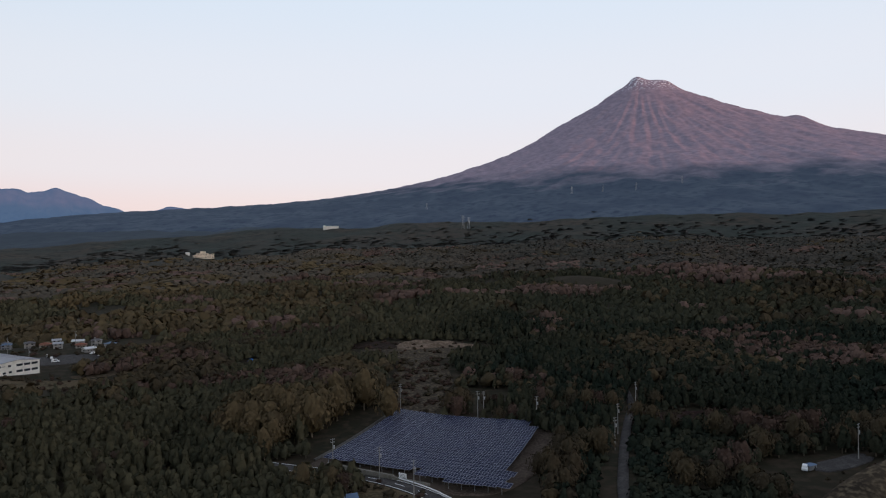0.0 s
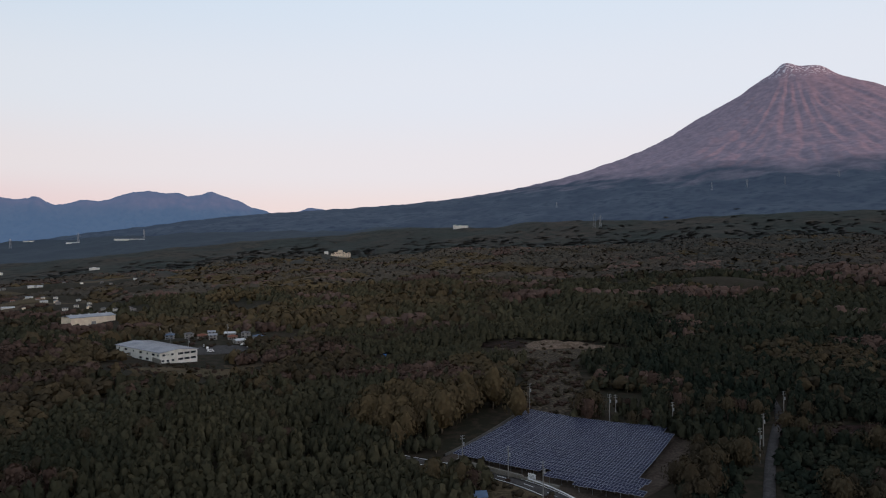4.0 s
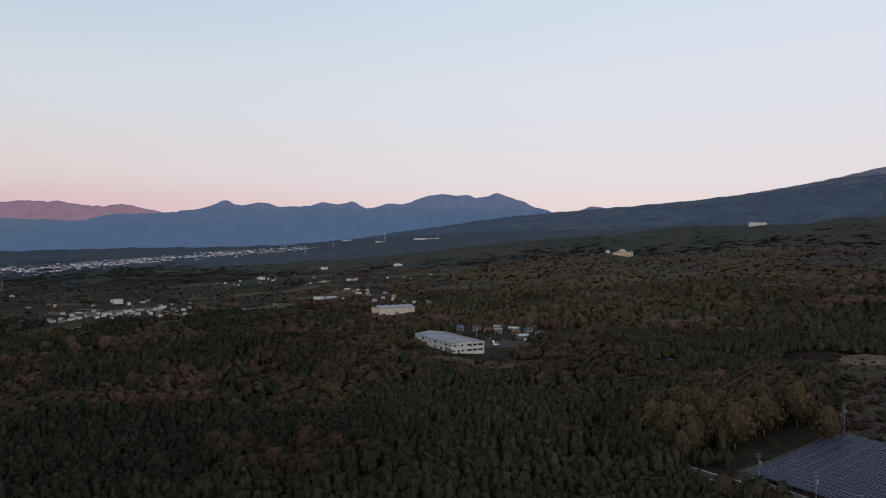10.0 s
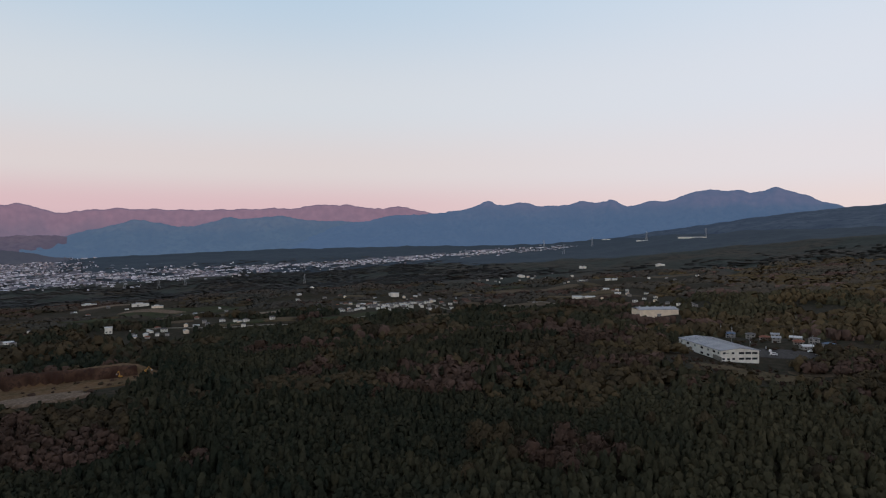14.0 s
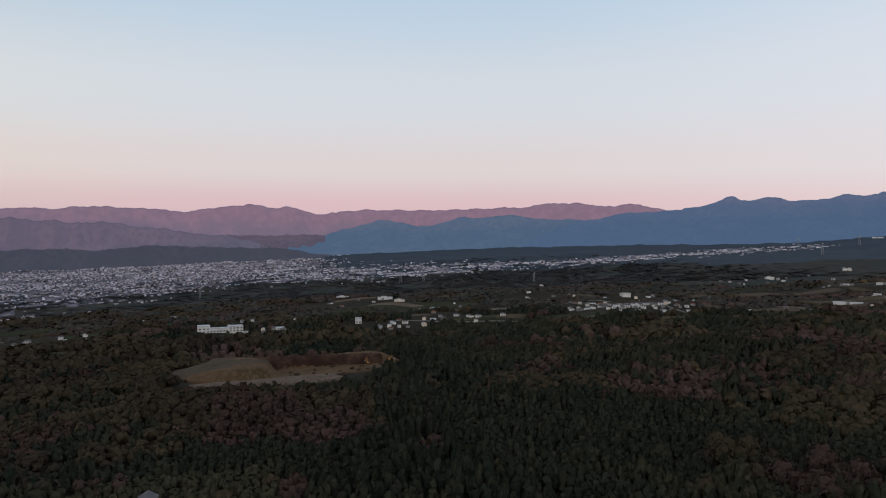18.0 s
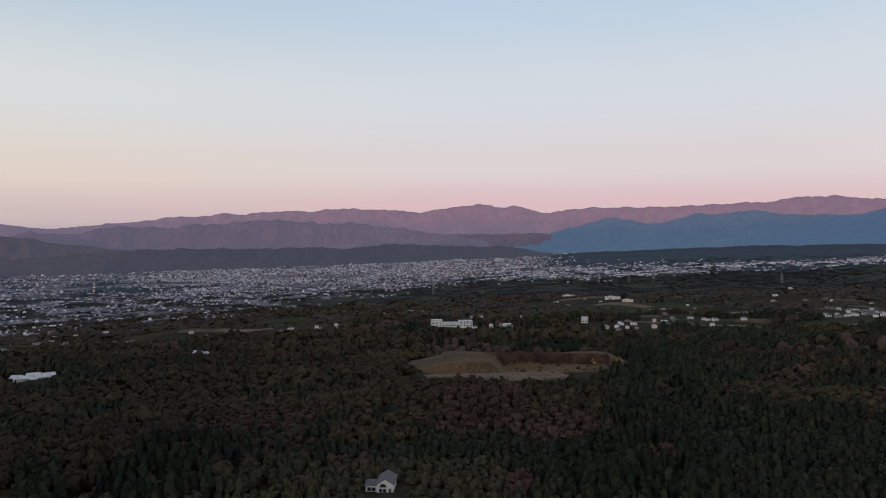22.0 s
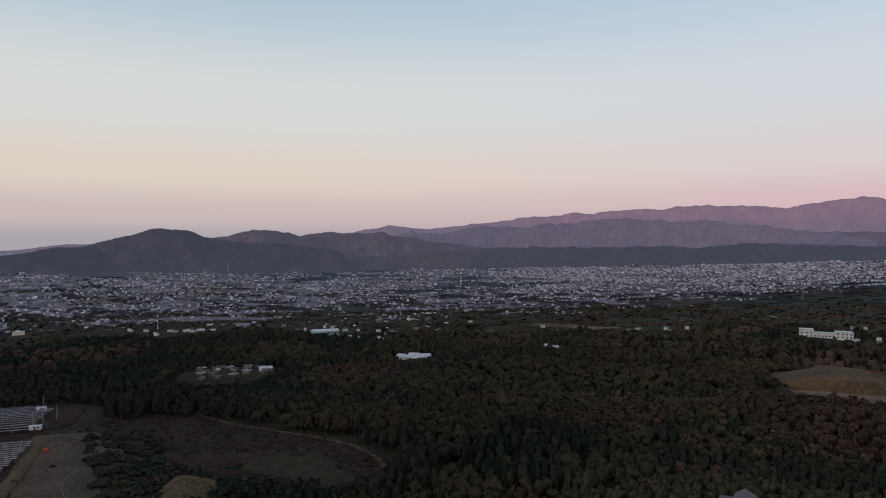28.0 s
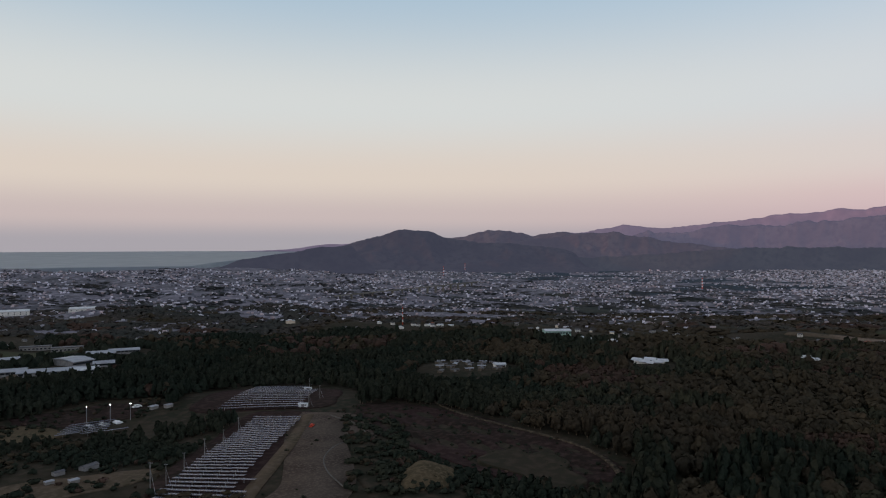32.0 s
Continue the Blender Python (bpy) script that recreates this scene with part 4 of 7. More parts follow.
drape("factory_yard", "grey asphalt yard round the factory and houses", ASPHALT, -262, 436, 42, 14, 38, 0.25, 0.08, 3, 17)
drape("dirt_track", "bare dirt beside the meadow", FIELDBROWN, -205, 408, 16, 8, 30, 0.32, 0.16, 2.5, 18)
clear(-222, 368, 48, 26, 28)
clear(-224, 348, 34, 34, 33)
clear(-262, 372, 26, 18, 33)
clear(-268, 430, 48, 34, 35)
clear(-238, 396, 22, 18, 35)
clear(-275, 490, 70, 34, 35)
APRON = [(-80, -165), (-96, -176), (-108, -196), (-124, -228), (-140, -254), (-152, -268)]
ribbon("apron", "wide pale-brown gravel apron beside the solar rows", GRAVEL, APRON, 22, 0.3, 4.0, "ground", 1.5)
drape("apron_end", "pale-brown gravel turning place", GRAVEL, -140, -238, 26, 15, 55, 0.36, 0.08, 3, 19)
clear(-116, -216, 62, 16, 56)
clear(-135, -236, 26, 18, 56)
ribbon("grass_verge", "strip of tawny grass along the solar rows", FIELDBROWN, [(-143.5, -269), (-127, -246), (-111, -223), (-96, -204), (-79, -184), (-66, -168)], 4.5, 0.42, 3.0, "verge", 1.0)
ribbon("concrete_kerb", "weathered concrete kerb round the gravel apron", KERB, [(-150, -262), (-150, -240), (-140.5, -218.5), (-126, -213.5), (-113, -201), (-106, -187), (-103, -172)], 0.38, 0.6, 3.0, "kerb", 0.7)
drape("heath", "cleared russet heath with dark soil and brush heaps", HEATH, -174, -201, 70, 26, 92, 0.25, 0.07, 2.5, 20, shape=lambda a, b, k: 0.7 * np.sin(a * 13 + b * 5) * np.sin(b * 11) * (1 - k ** 4))
drape("heath_green", "faded grass patch on the heath", GROUND, -168, -158, 20, 13, 70, 0.9, 0.25, 2.2, 21)
clear(-174, -201, 73, 29, 92)
clear(-138, -206, 54, 13, 60)
drape("brush_bank", "dark brushy bank between the apron and the heath", GROUND, -139, -205, 52, 12, 60, 0.16, 0.10, 2.6, 27)
ribbon("heath_path", "brown earth path round the cleared heath", BANK, [(-206, -262), (-199, -240), (-196.5, -224), (-197.5, -202), (-199, -180), (-198.4, -163), (-192, -145), (-181, -131.5), (-171, -121), (-160, -110)], 1.8, 0.5, 3.0, "path")
drape("tawny_mound", "rounded mound of tawny dry grass", DRYGRASS, -131, -168, 13, 9, 40, 0.3, 0.14, 2.4, 22, crown=3.2)
drape("yard_slope", "bare brown yard with dry grass by the lit sheds", HEATH, -70, -345, 30, 18, 0, 0.2, 0.12, 2.6, 23)
drape("meadow_strip", "tawny meadow beside the yard", DRYGRASS, -34, -318, 22, 22, 10, 0.25, 0.14, 2.6, 24)
clear(-34, -318, 26, 26, 10)
drape("hut_yard", "brown yard round the white huts", FIELDBROWN, -40, -224, 26, 9, -8, 0.25, 0.12, 2.6, 25)
clear(-40, -222, 30, 18, -8)


clear(-17, 291, 6, 5)
clear(15, 278, 7, 5)
clear(-30, 284, 14, 6, 20)


# ---- poles ----
def utility_pole(label, h=11.0, arms=2, can=True, stay=False):
    p = thing("utility_pole", label, "utility pole", pose(0, 0, 0), "utility poles")
    part("shaft", tube(bmesh.new(), (0, 0, -0.5), (0, 0, h), 0.19, 0.12), POLE, p)
    arm = done("crossarm", box(bmesh.new(), (-0.75, -0.045, -0.045), (0.75, 0.045, 0.045)), STEEL)
    ins = done("insulator", tube(bmesh.new(), (0, 0, 0), (0, 0, 0.2), 0.05, 0.04, 6), STEEL)
    for k in range(arms):
        part("crossarm", arm, None, p, at=pose(0, 0, h - 0.3 - 0.9 * k))
        for x in (-0.65, 0, 0.65):
            part("insulator", ins, None, p, at=pose(x, 0, h - 0.24 - 0.9 * k))
    if can:
        part("transformer", tube(bmesh.new(), (0.45, 0, h - 3.4), (0.45, 0, h - 2.3), 0.28, 0.28), STEEL, p, "grey transformer can")
    if stay:
        part("stay_wire", beam(bmesh.new(), (0, 0, h * 0.8), (2.6, -1.5, -0.3), 0.05), STEEL, p)
    return p


pole_a = utility_pole("tall concrete utility pole with crossarms at the field's corner", 12.0)
pole_a.matrix_basis = spot(-18.9, 291, 20)
pole_b = utility_pole("concrete utility pole with a transformer behind the solar field", 11.0)
pole_b.matrix_basis = spot(13.3, 278, 10)
POLES = [(15.6, 277), (35, 262), (62, 246), (56.5, 228), (79, 284), (126, 209), (-35.7, 217.4), (-19.9, 206.5), (-8.8, 190.5), (-333, 506), (-263.5, 489), (-261, 430), (-240, 470), (-300, 470)]
for x, y in POLES:
    copy_thing(pole_b, spot(x, y, 30))
pole_s = utility_pole("concrete utility pole with a stay wire beside the solar rows", 9.5, 1, False, True)
pole_s.matrix_basis = spot(-57.7, -201.8, 136)
for x, y in [(-63.5, -206.5), (-71.6, -215), (-82.9, -228.6), (-93, -237.9), (-106.4, -256.7), (-150, -289), (-152, -285), (-178, -333), (-166, -300)]:
    p = copy_thing(pole_s, spot(x, y, 136 + 7 * (int(x) % 5)))
    p.scale = (0.7, 0.7, 0.7)


# ---- houses ----
def window_mesh(w, h):
    bm = box(bmesh.new(), (-w / 2, -0.06, 0), (w / 2, 0.02, h))
    return done("window", bm, GLASS)


def house(label, lx, ly, h, wall_mat, roof_mat, roof="gable", rise=1.7, storeys=2, porch=False, group="", frames=False, plain=False):
    """A dwelling of half sizes lx, ly: walls, roof, door, windows with frames, gutters and a porch."""
    o = thing("house", label, "house", pose(0, 0, 0), group)
    bm = box(bmesh.new(), (-lx, -ly, -2.5), (lx, ly, h))
    if roof == "gable":
        v = [bm.verts.new(p) for p in ((-lx, -ly, h), (-lx, ly, h), (-lx, 0, h + rise), (lx, -ly, h), (lx, ly, h), (lx, 0, h + rise))]
        for f in ((0, 1, 2), (4, 3, 5), (0, 2, 5, 3), (1, 4, 5, 2)):
            bm.faces.new([v[k] for k in f])
    part("wall", bm, wall_mat, o)
    rf = gable(bmesh.new(), lx, ly, h + 0.02, rise) if roof == "gable" else hip(bmesh.new(), lx, ly, h + 0.1, rise)
    part("roof", rf, roof_mat, o)
    wm, fm = window_mesh(1.7, 1.15), done("window_frame", box(bmesh.new(), (-0.97, -0.05, -0.1), (0.97, 0.012, 1.25)), PAINTWHITE)
    for st in range(storeys):
        z = 0.9 + st * 2.7
        for sx in (-0.5, 0.45):
            for sy, rot in ((-1, 0),) if plain else ((-1, 0), (1, 180)):
                win = part("window", wm, None, o, at=pose(sx * lx, sy * (ly + 0.03), z, 0, 0, rot))
                if frames:
                    part("window_frame", fm, None, win)
        if plain:
            continue
        win = part("window", wm, None, o, at=pose(lx + 0.03, 0.2 * ly, z, 0, 0, 90))
        if frames:
            part("window_frame", fm, None, win)
        win = part("window", wm, None, o, at=pose(-lx - 0.03, -0.2 * ly, z, 0, 0, -90))
        if frames:
            part("window_frame", fm, None, win)
    part("door", box(bmesh.new(), (-0.5, -ly - 0.08, 0), (0.5, -ly + 0.02, 2.1)), ROOFDARK, o)
    if porch:
        part("porch_roof", box(bmesh.new(), (-lx * 0.8, -ly - 2.2, 2.45), (lx * 0.8, -ly + 0.1, 2.62)), roof_mat, o)
        for x in (-lx * 0.75, lx * 0.75):
            part("porch_post", box(bmesh.new(), (x - 0.08, -ly - 2.1, -2), (x + 0.08, -ly - 1.94, 2.45)), wall_mat, o)
    return o


white_house = thing("house", "white house with a grey gabled roof and an arched front window", "house", spot(-206.8, -28.4, 91) @ Matrix.Scale(0.70, 4))
bm = bmesh.new()
prism(bm, [(-3.6, -2.5), (3.6, -2.5), (3.6, 3.6), (0, 5.7), (-3.6, 3.6)], -8.0, 4.0)
bmesh.ops.rotate(bm, verts=bm.verts[:], cent=(0, 0, 0), matrix=Matrix.Rotation(radians(90), 3, "X"))
part("wall", bm, WHITEWALL, white_house)
part("roof", gable(bmesh.new(), 6.0, 3.6, 3.65, 2.1, 0.5, 0.25), ROOFDARK, white_house, at=pose(0, 2, 0, 0, 0, 90))
part("wing_wall", box(bmesh.new(), (-8.6, -2.6, -2.5), (-3.62, 4.5, 2.7)), WHITEWALL, white_house)
part("wing_roof", hip(bmesh.new(), 2.6, 3.6, 0, 1.5), ROOFDARK, white_house, at=pose(-6.1, 0.9, 2.8))
bm = bmesh.new()
prism(bm, [(1.5 * math.cos(a), 1.5 * math.sin(a)) for a in np.linspace(0, math.pi, 12)], -0.05, 0.05)
bmesh.ops.rotate(bm, verts=bm.verts[:], cent=(0, 0, 0), matrix=Matrix.Rotation(radians(90), 3, "X"))
part("arched_window", bm, GLASS, white_house, at=pose(-0.9, -4.05, 2.3))
for x0, x1, z0, z1 in ((-2.6, -1.2, 0.2, 1.7), (-0.9, 0.5, 0.2, 1.7)):
    part("window", box(bmesh.new(), (x0, -4.08, z0), (x1, -4.0, z1)), GLASS, white_house)
part("door", box(bmesh.new(), (1.5, -4.08, -0.3), (2.7, -4.0, 1.8)), ROOFDARK, white_house)
wing_window = part("window", box(bmesh.new(), (-7.9, -2.68, 0.2), (-4.3, -2.6, 1.7)), GLASS, white_house)
part("window_frame", box(bmesh.new(), (-6.2, -2.72, 0.1), (-6.0, -2.66, 1.8)), PAINTWHITE, wing_window)
clear(-203, -27, 10, 9)
clear(-194, -25, 9, 5, 8)

HOUSE_KINDS = [
    house("two-storey pale house with a dark tiled roof", 5.0, 3.8, 5.4, HOUSEWALL, ROOFDARK, "hip", 1.7, 2, False, "village houses"),
    house("two-storey grey house with a blue tiled roof", 4.6, 3.9, 5.3, GREYWALL, ROOFBLUE, "hip", 1.6, 2, True, "village houses"),
    house("cream house with a grey metal roof", 4.4, 3.6, 5.0, HOUSEWALL, ROOFGREY, "gable", 1.5, 2, False, "village houses"),
    house("low white farmhouse with a pale sheet roof", 6.0, 3.6, 3.2, HOUSEWALL, ROOFWHITE, "gable", 1.5, 1, False, "village houses"),
    house("low house with a red-brown roof", 5.2, 3.8, 3.3, HOUSEWALL, ROOFRED, "hip", 1.7, 1, True, "village houses"),
]
used = [False] * 5
FAR_KINDS = [
    house("far two-storey pale house with a dark tiled roof", 5.0, 3.8, 5.2, WHITEWALL, ROOFDARK, "hip", 1.7, 2, False, "valley houses", plain=True),
    house("far grey house with a blue-grey tiled roof", 4.6, 3.9, 4.6, HOUSEWALL, ROOFDARK, "hip", 1.6, 1, False, "valley houses", plain=True),
    house("far cream house with a grey metal roof", 4.4, 3.6, 4.6, CREAM, ROOFGREY, "gable", 1.5, 1, False, "valley houses", plain=True),
    house("far low white house with a pale sheet roof", 6.4, 3.6, 3.0, WHITEWALL, ROOFWHITE, "gable", 1.3, 1, False, "valley houses", plain=True),
    house("far low house with a red-brown roof", 5.2, 3.8, 3.1, HOUSEWALL, ROOFRED, "hip", 1.7, 1, False, "valley houses", plain=True),
]
used_far = [False] * 5


def settle_far(kind, x, y, turn, scale):
    m = spot(x, y, turn)
    o = FAR_KINDS[kind]
    if used_far[kind]:
        o = copy_thing(o, m)
    used_far[kind] = True
    o.matrix_basis = m
    o.scale = (scale, scale, scale)
    return o



def settle(kind, x, y, turn, scale=0.88):
    m = spot(x, y, turn)
    o = HOUSE_KINDS[kind]
    if used[kind]:
        o = copy_thing(o, m)
    used[kind] = True
    o.matrix_basis = m
    o.scale = (scale, scale, scale)
    return o


for kind, x, y, turn in [(1, -318, 497, 20), (0, -303, 500, 35), (2, -272, 482, 30), (4, -258, 486, 30), (3, -246, 474, 60), (0, -330, 515, 10), (2, -290, 512, 30), (4, -288, 494, 25), (0, -254, 500, 20), (1, -240, 492, 70), (3, -270, 505, 15)]:
    settle(kind, x, y, turn, 0.68)


# ---- the factory ----
fac = thing("factory", "long white two-storey factory with a shallow grey roof", "factory", pose(-274.8, 413.2, -4.0, 0, 0, 150.0))
FL, FW, FH = 31.0, 12.5, 7.0
shell = bmesh.new()
prism(shell, [(-FW, -2.5), (FW, -2.5), (FW, FH), (0, FH + 1.5), (-FW, FH)], -FL, FL)
bmesh.ops.rotate(shell, verts=shell.verts[:], cent=(0, 0, 0), matrix=Matrix.Rotation(radians(90), 3, "X") )
bmesh.ops.rotate(shell, verts=shell.verts[:], cent=(0, 0, 0), matrix=Matrix.Rotation(radians(90), 3, "Z"))
part("wall", shell, WHITEWALL, fac)
part("roof", gable(bmesh.new(), FL, FW, FH + 0.05, 1.5, 0.6, 0.3), ROOFGREY, fac)
rib = done("roof_seam", box(bmesh.new(), (-0.06, 0, 0.0), (0.06, FW + 0.5, 0.14)), ROOFGREY)
for k in range(23):
    x = -FL + 1.5 + k * 2.63
    for sgn in (1, -1):
        part("roof_seam", rib, None, fac, at=pose(x, 0, FH + 1.85, -math.degrees(math.atan(1.5 / FW)), 0, 0) if sgn > 0 else pose(x, 0, FH + 1.85, -math.degrees(math.atan(1.5 / FW)), 0, 180) @ pose(0, 0, 0))
wide, small = window_mesh(3.4, 1.2), window_mesh(1.5, 1.1)
wframe = done("window_frame", box(bmesh.new(), (-1.85, -0.05, -0.12), (1.85, 0.012, 1.32)), STEEL)
sframe = done("window_frame", box(bmesh.new(), (-0.9, -0.05, -0.12), (0.9, 0.012, 1.22)), STEEL)
for y in (-9.6, -5.3, -1.0):
    for z in (1.4, 4.9):
        for end, rot in ((-FL - 0.03, -90), (FL + 0.03, 90)):
            w = part("window", wide, None, fac, at=pose(end, y, z, 0, 0, rot))
            part("window_frame", wframe, None, w)
for y, z in ((4.6, 5.0), (10.3, 5.0), (4.2, 1.4), (10.8, 1.4), (7.5, 1.2)):
    for end, rot in ((-FL - 0.03, -90), (FL + 0.03, 90)):
        w = part("window", small, None, fac, at=pose(end, y, z, 0, 0, rot))
        part("window_frame", sframe, None, w)
for sgn, rot in ((1, 180), (-1, 0)):
    for k, x in enumerate((-28, -22, -14, -5, 5, 16, 26)):
        w = part("window", wide if k % 2 else small, None, fac, at=pose(x, sgn * (FW + 0.03), 4.9, 0, 0, rot))
        part("window_frame", wframe if k % 2 else sframe, None, w)
        if k % 3 != 1:
            w = part("window", wide, None, fac, at=pose(x, sgn * (FW + 0.03), 1.5, 0, 0, rot))
            part("window_frame", wframe, None, w)
    part("shutter_door", box(bmesh.new(), (-2.2, sgn * (FW + 0.05) - 0.05, -0.2), (2.2, sgn * (FW + 0.05) + 0.05, 3.8)), GREYWALL, fac, at=pose(11.5, 0, 0))
for y in (7.0, 7.9, 8.8):
    part("sign_bar", box(bmesh.new(), (-FL - 0.09, y, 5.3), (-FL - 0.02, y + 0.6, 5.8)), GREYWALL, fac)
lot_wall = thing("lot_wall", "grey concrete wall below the factory lot", "wall", pose(-258, 381, float(land(-258, 381)), 0, 0, 142))
part("wall_block", box(bmesh.new(), (-4, -6, -2), (34, -5.5, 2.2)), CONCRETE, lot_wall)


# ---- vehicles ----
def car(label, paint, van=False, group="parked cars"):
    L, W, H = (4.7, 1.75, 1.95) if van else (4.2, 1.7, 1.45)
    o = thing("van" if van else "car", label, "van" if van else "car", pose(0, 0, 0), group)
    bm = box(bmesh.new(), (-L / 2, -W / 2, 0.28), (L / 2, W / 2, 0.85 if not van else 1.1), 0, 0.05)
    part("body", bm, paint, o)
    part("cabin", box(bmesh.new(), (-L / 2 + 0.15 if van else -L * 0.28, -W / 2 + 0.08, 0.84), (L * 0.32, W / 2 - 0.08, H), 0, 0.14), paint, o)
    part("windscreen", box(bmesh.new(), (L * 0.30, -W / 2 + 0.25, 1.05), (L * 0.325, W / 2 - 0.25, H - 0.2)), GLASS, o)
    for y in (-W / 2 + 0.08, W / 2 - 0.12):
        part("side_window", box(bmesh.new(), (-L * 0.2, y, 1.05), (L * 0.22, y + 0.04, H - 0.22)), GLASS, o)
    wm = done("wheel", tube(bmesh.new(), (0, -0.1, 0), (0, 0.1, 0), 0.31, 0.31, 10), BLACK)
    for x in (-L * 0.3, L * 0.3):
        for y in (-W / 2 + 0.1, W / 2 - 0.1):
            part("wheel", wm, None, o, at=pose(x, y, 0.31))
    return o


white_van = car("white van parked on the factory yard", PAINTWHITE, True)
white_van.matrix_basis = spot(-249, 438, 30, 0.3)
white_car = car("white car parked beside the houses", PAINTWHITE)
white_car.matrix_basis = spot(-239, 466, 60, 0.3)
for x, y, t in [(-256, 446, 120), (-262, 452, 120), (-231, 461, 10), (107, 204, 60), (-92, -342, 10)]:
    copy_thing(white_car, spot(x, y, t, 0.3))
red_car = car("small red car on the gravel apron", PAINTRED)
red_car.matrix_basis = spot(-133, -247, 40, 0.4) @ Matrix.Scale(0.75, 4)


# ---- small structures ----
def shed(label, lx, ly, h, wall_mat, roof_mat, m, rise=0.8, name="shed", group=""):
    o = thing(name, label, name.replace("_", " "), m, group)
    bm = box(bmesh.new(), (-lx, -ly, -1.5), (lx, ly, h))
    part("wall", bm, wall_mat, o)
    part("roof", gable(bmesh.new(), lx, ly, h, rise, 0.3, 0.15), roof_mat, o)
    part("door", box(bmesh.new(), (-0.9, -ly - 0.06, 0), (0.9, -ly + 0.02, 2.1)), GREYWALL, o)
    part("window", box(bmesh.new(), (lx * 0.45, -ly - 0.05, 1.0), (lx * 0.8, -ly + 0.02, 1.9)), GLASS, o)
    return o


shed("small grey shed with an open front and a thin blue roof", 3.4, 2.2, 2.6, GREYWALL, ROOFBLUE, spot(109, 205, 28) @ Matrix.Scale(0.5, 4), 0.3)
shed("low white inverter cabin at the end of the solar rows", 3.0, 1.2, 2.4, PAINTWHITE, ROOFWHITE, spot(-149.6, -286, 136) @ Matrix.Scale(0.7, 4), 0.1, "cabin")
shed("white inverter cabin on the lower terrace", 2.8, 1.2, 2.4, PAINTWHITE, ROOFWHITE, spot(-176, -331, 136) @ Matrix.Scale(0.7, 4), 0.1, "cabin")
shed("low white inverter cabin behind the solar panels", 3.0, 0.9, 1.6, PAINTWHITE, ROOFWHITE, spot(4, 276, -27), 0.1, "cabin")
shed("small pale hut with a flat roof", 2.6, 2.0, 2.4, HOUSEWALL, ROOFGREY, spot(-43, -226, 12) @ Matrix.Scale(0.5, 4), 0.2, "hut")
shed("small pale hut beside a fence", 2.4, 1.6, 2.2, HOUSEWALL, ROOFGREY, spot(-37, -229, 12) @ Matrix.Scale(0.5, 4), 0.2, "hut")
shed("blue-grey hut with a sheet roof", 4.2, 2.6, 2.8, GREYWALL, ROOFDARK, spot(-41, -238, 18) @ Matrix.Scale(0.38, 4), 0.9, "hut")
shed("weathered open barn with a sheet roof", 6.5, 3.6, 3.2, GREYWALL, ROOFDARK, spot(-50, -240, 25) @ Matrix.Scale(0.4, 4), 1.1, "barn")
shed("pale shed at the edge of the lit yard", 3.2, 2.2, 2.4, HOUSEWALL, ROOFGREY, spot(-97, -334, 20) @ Matrix.Scale(0.6, 4), 0.3)
shed("pale sheet-roofed shed at the edge of the lit yard", 2.8, 2.0, 2.2, HOUSEWALL, ROOFGREY, spot(-103, -331, 20) @ Matrix.Scale(0.6, 4), 0.4)
shed("small house with a blue roof in the roadside garden", 4.0, 3.2, 3.0, GREYWALL, ROOFBLUE, spot(-27, 187, 20) @ Matrix.Scale(0.7, 4), 1.4, "garden_house")
shed("low garden shed with a dark roof", 3.6, 2.6, 2.4, GREYWALL, ROOFDARK, spot(-17, 184, 20) @ Matrix.Scale(0.7, 4), 0.9, "garden_house")
clear(-66, -225, 18, 10, 0)
for k, (x, y) in enumerate([(-68, -326), (-73.8, -325), (-79.1, -323.5)]):
    o = thing("greenhouse_tunnel", "short white plastic tunnel on the yard", "greenhouse", spot(x, y, 12), "white tunnels on the yard")
    bm = bmesh.new()
    prism(bm, [(1.5 * math.cos(a), 0.9 * math.sin(a)) for a in np.linspace(0, math.pi, 9)], -2.0, 2.0)
    bmesh.ops.rotate(bm, verts=bm.verts[:], cent=(0, 0, 0), matrix=Matrix.Rotation(radians(90), 3, "X"))
    part("cover", bm, PAINTWHITE, o)
for x, y in [(-68.5, -333), (-77.3, -329.2), (-84.3, -323.7)]:
    o = thing("yard_lamp", "lit white lamp on a tall steel mast over the yard", "lamp", spot(x, y), "yard lamps")
    part("mast", tube(bmesh.new(), (0, 0, -0.5), (0, 0, 7.2), 0.12, 0.08), STEEL, o)
    part("lamp_head", box(bmesh.new(), (-0.15, -0.12, 7.2), (0.15, 0.12, 7.42)), LAMPGLOW, o, "lit white lamp head")
clear(-82, -352, 26, 16, -20)
sign = thing("sign_board", "white board with grey lines on the field's edge", "sign", spot(-13, 208.6, -32))
part("board", box(bmesh.new(), (-1.4, -0.06, 0.6), (1.4, 0.06, 2.3)), PAINTWHITE, sign)
for z in (1.05, 1.45, 1.85):
    part("text_bar", box(bmesh.new(), (-1.0, -0.09, z), (0.9, -0.06, z + 0.14)), GREYWALL, sign)
tarp = thing("tarpaulin", "bright blue tarpaulin over a heap among the trees", "tarpaulin", spot(*sight(15.75, -9.0)))
bm = bmesh.new()
bmesh.ops.create_icosphere(bm, subdivisions=2, radius=1)
for v in bm.verts:
    v.co = Vector((v.co.x * 2.6, v.co.y * 1.6, max(v.co.z, -0.2) * 1.7 + 0.15 * math.sin(v.co.x * 9)))
part("cover", bm, TARP, tarp)
tx, ty = sight(15.75, -9.0)
clear(tx + 3, ty - 12, 7, 16, 15)


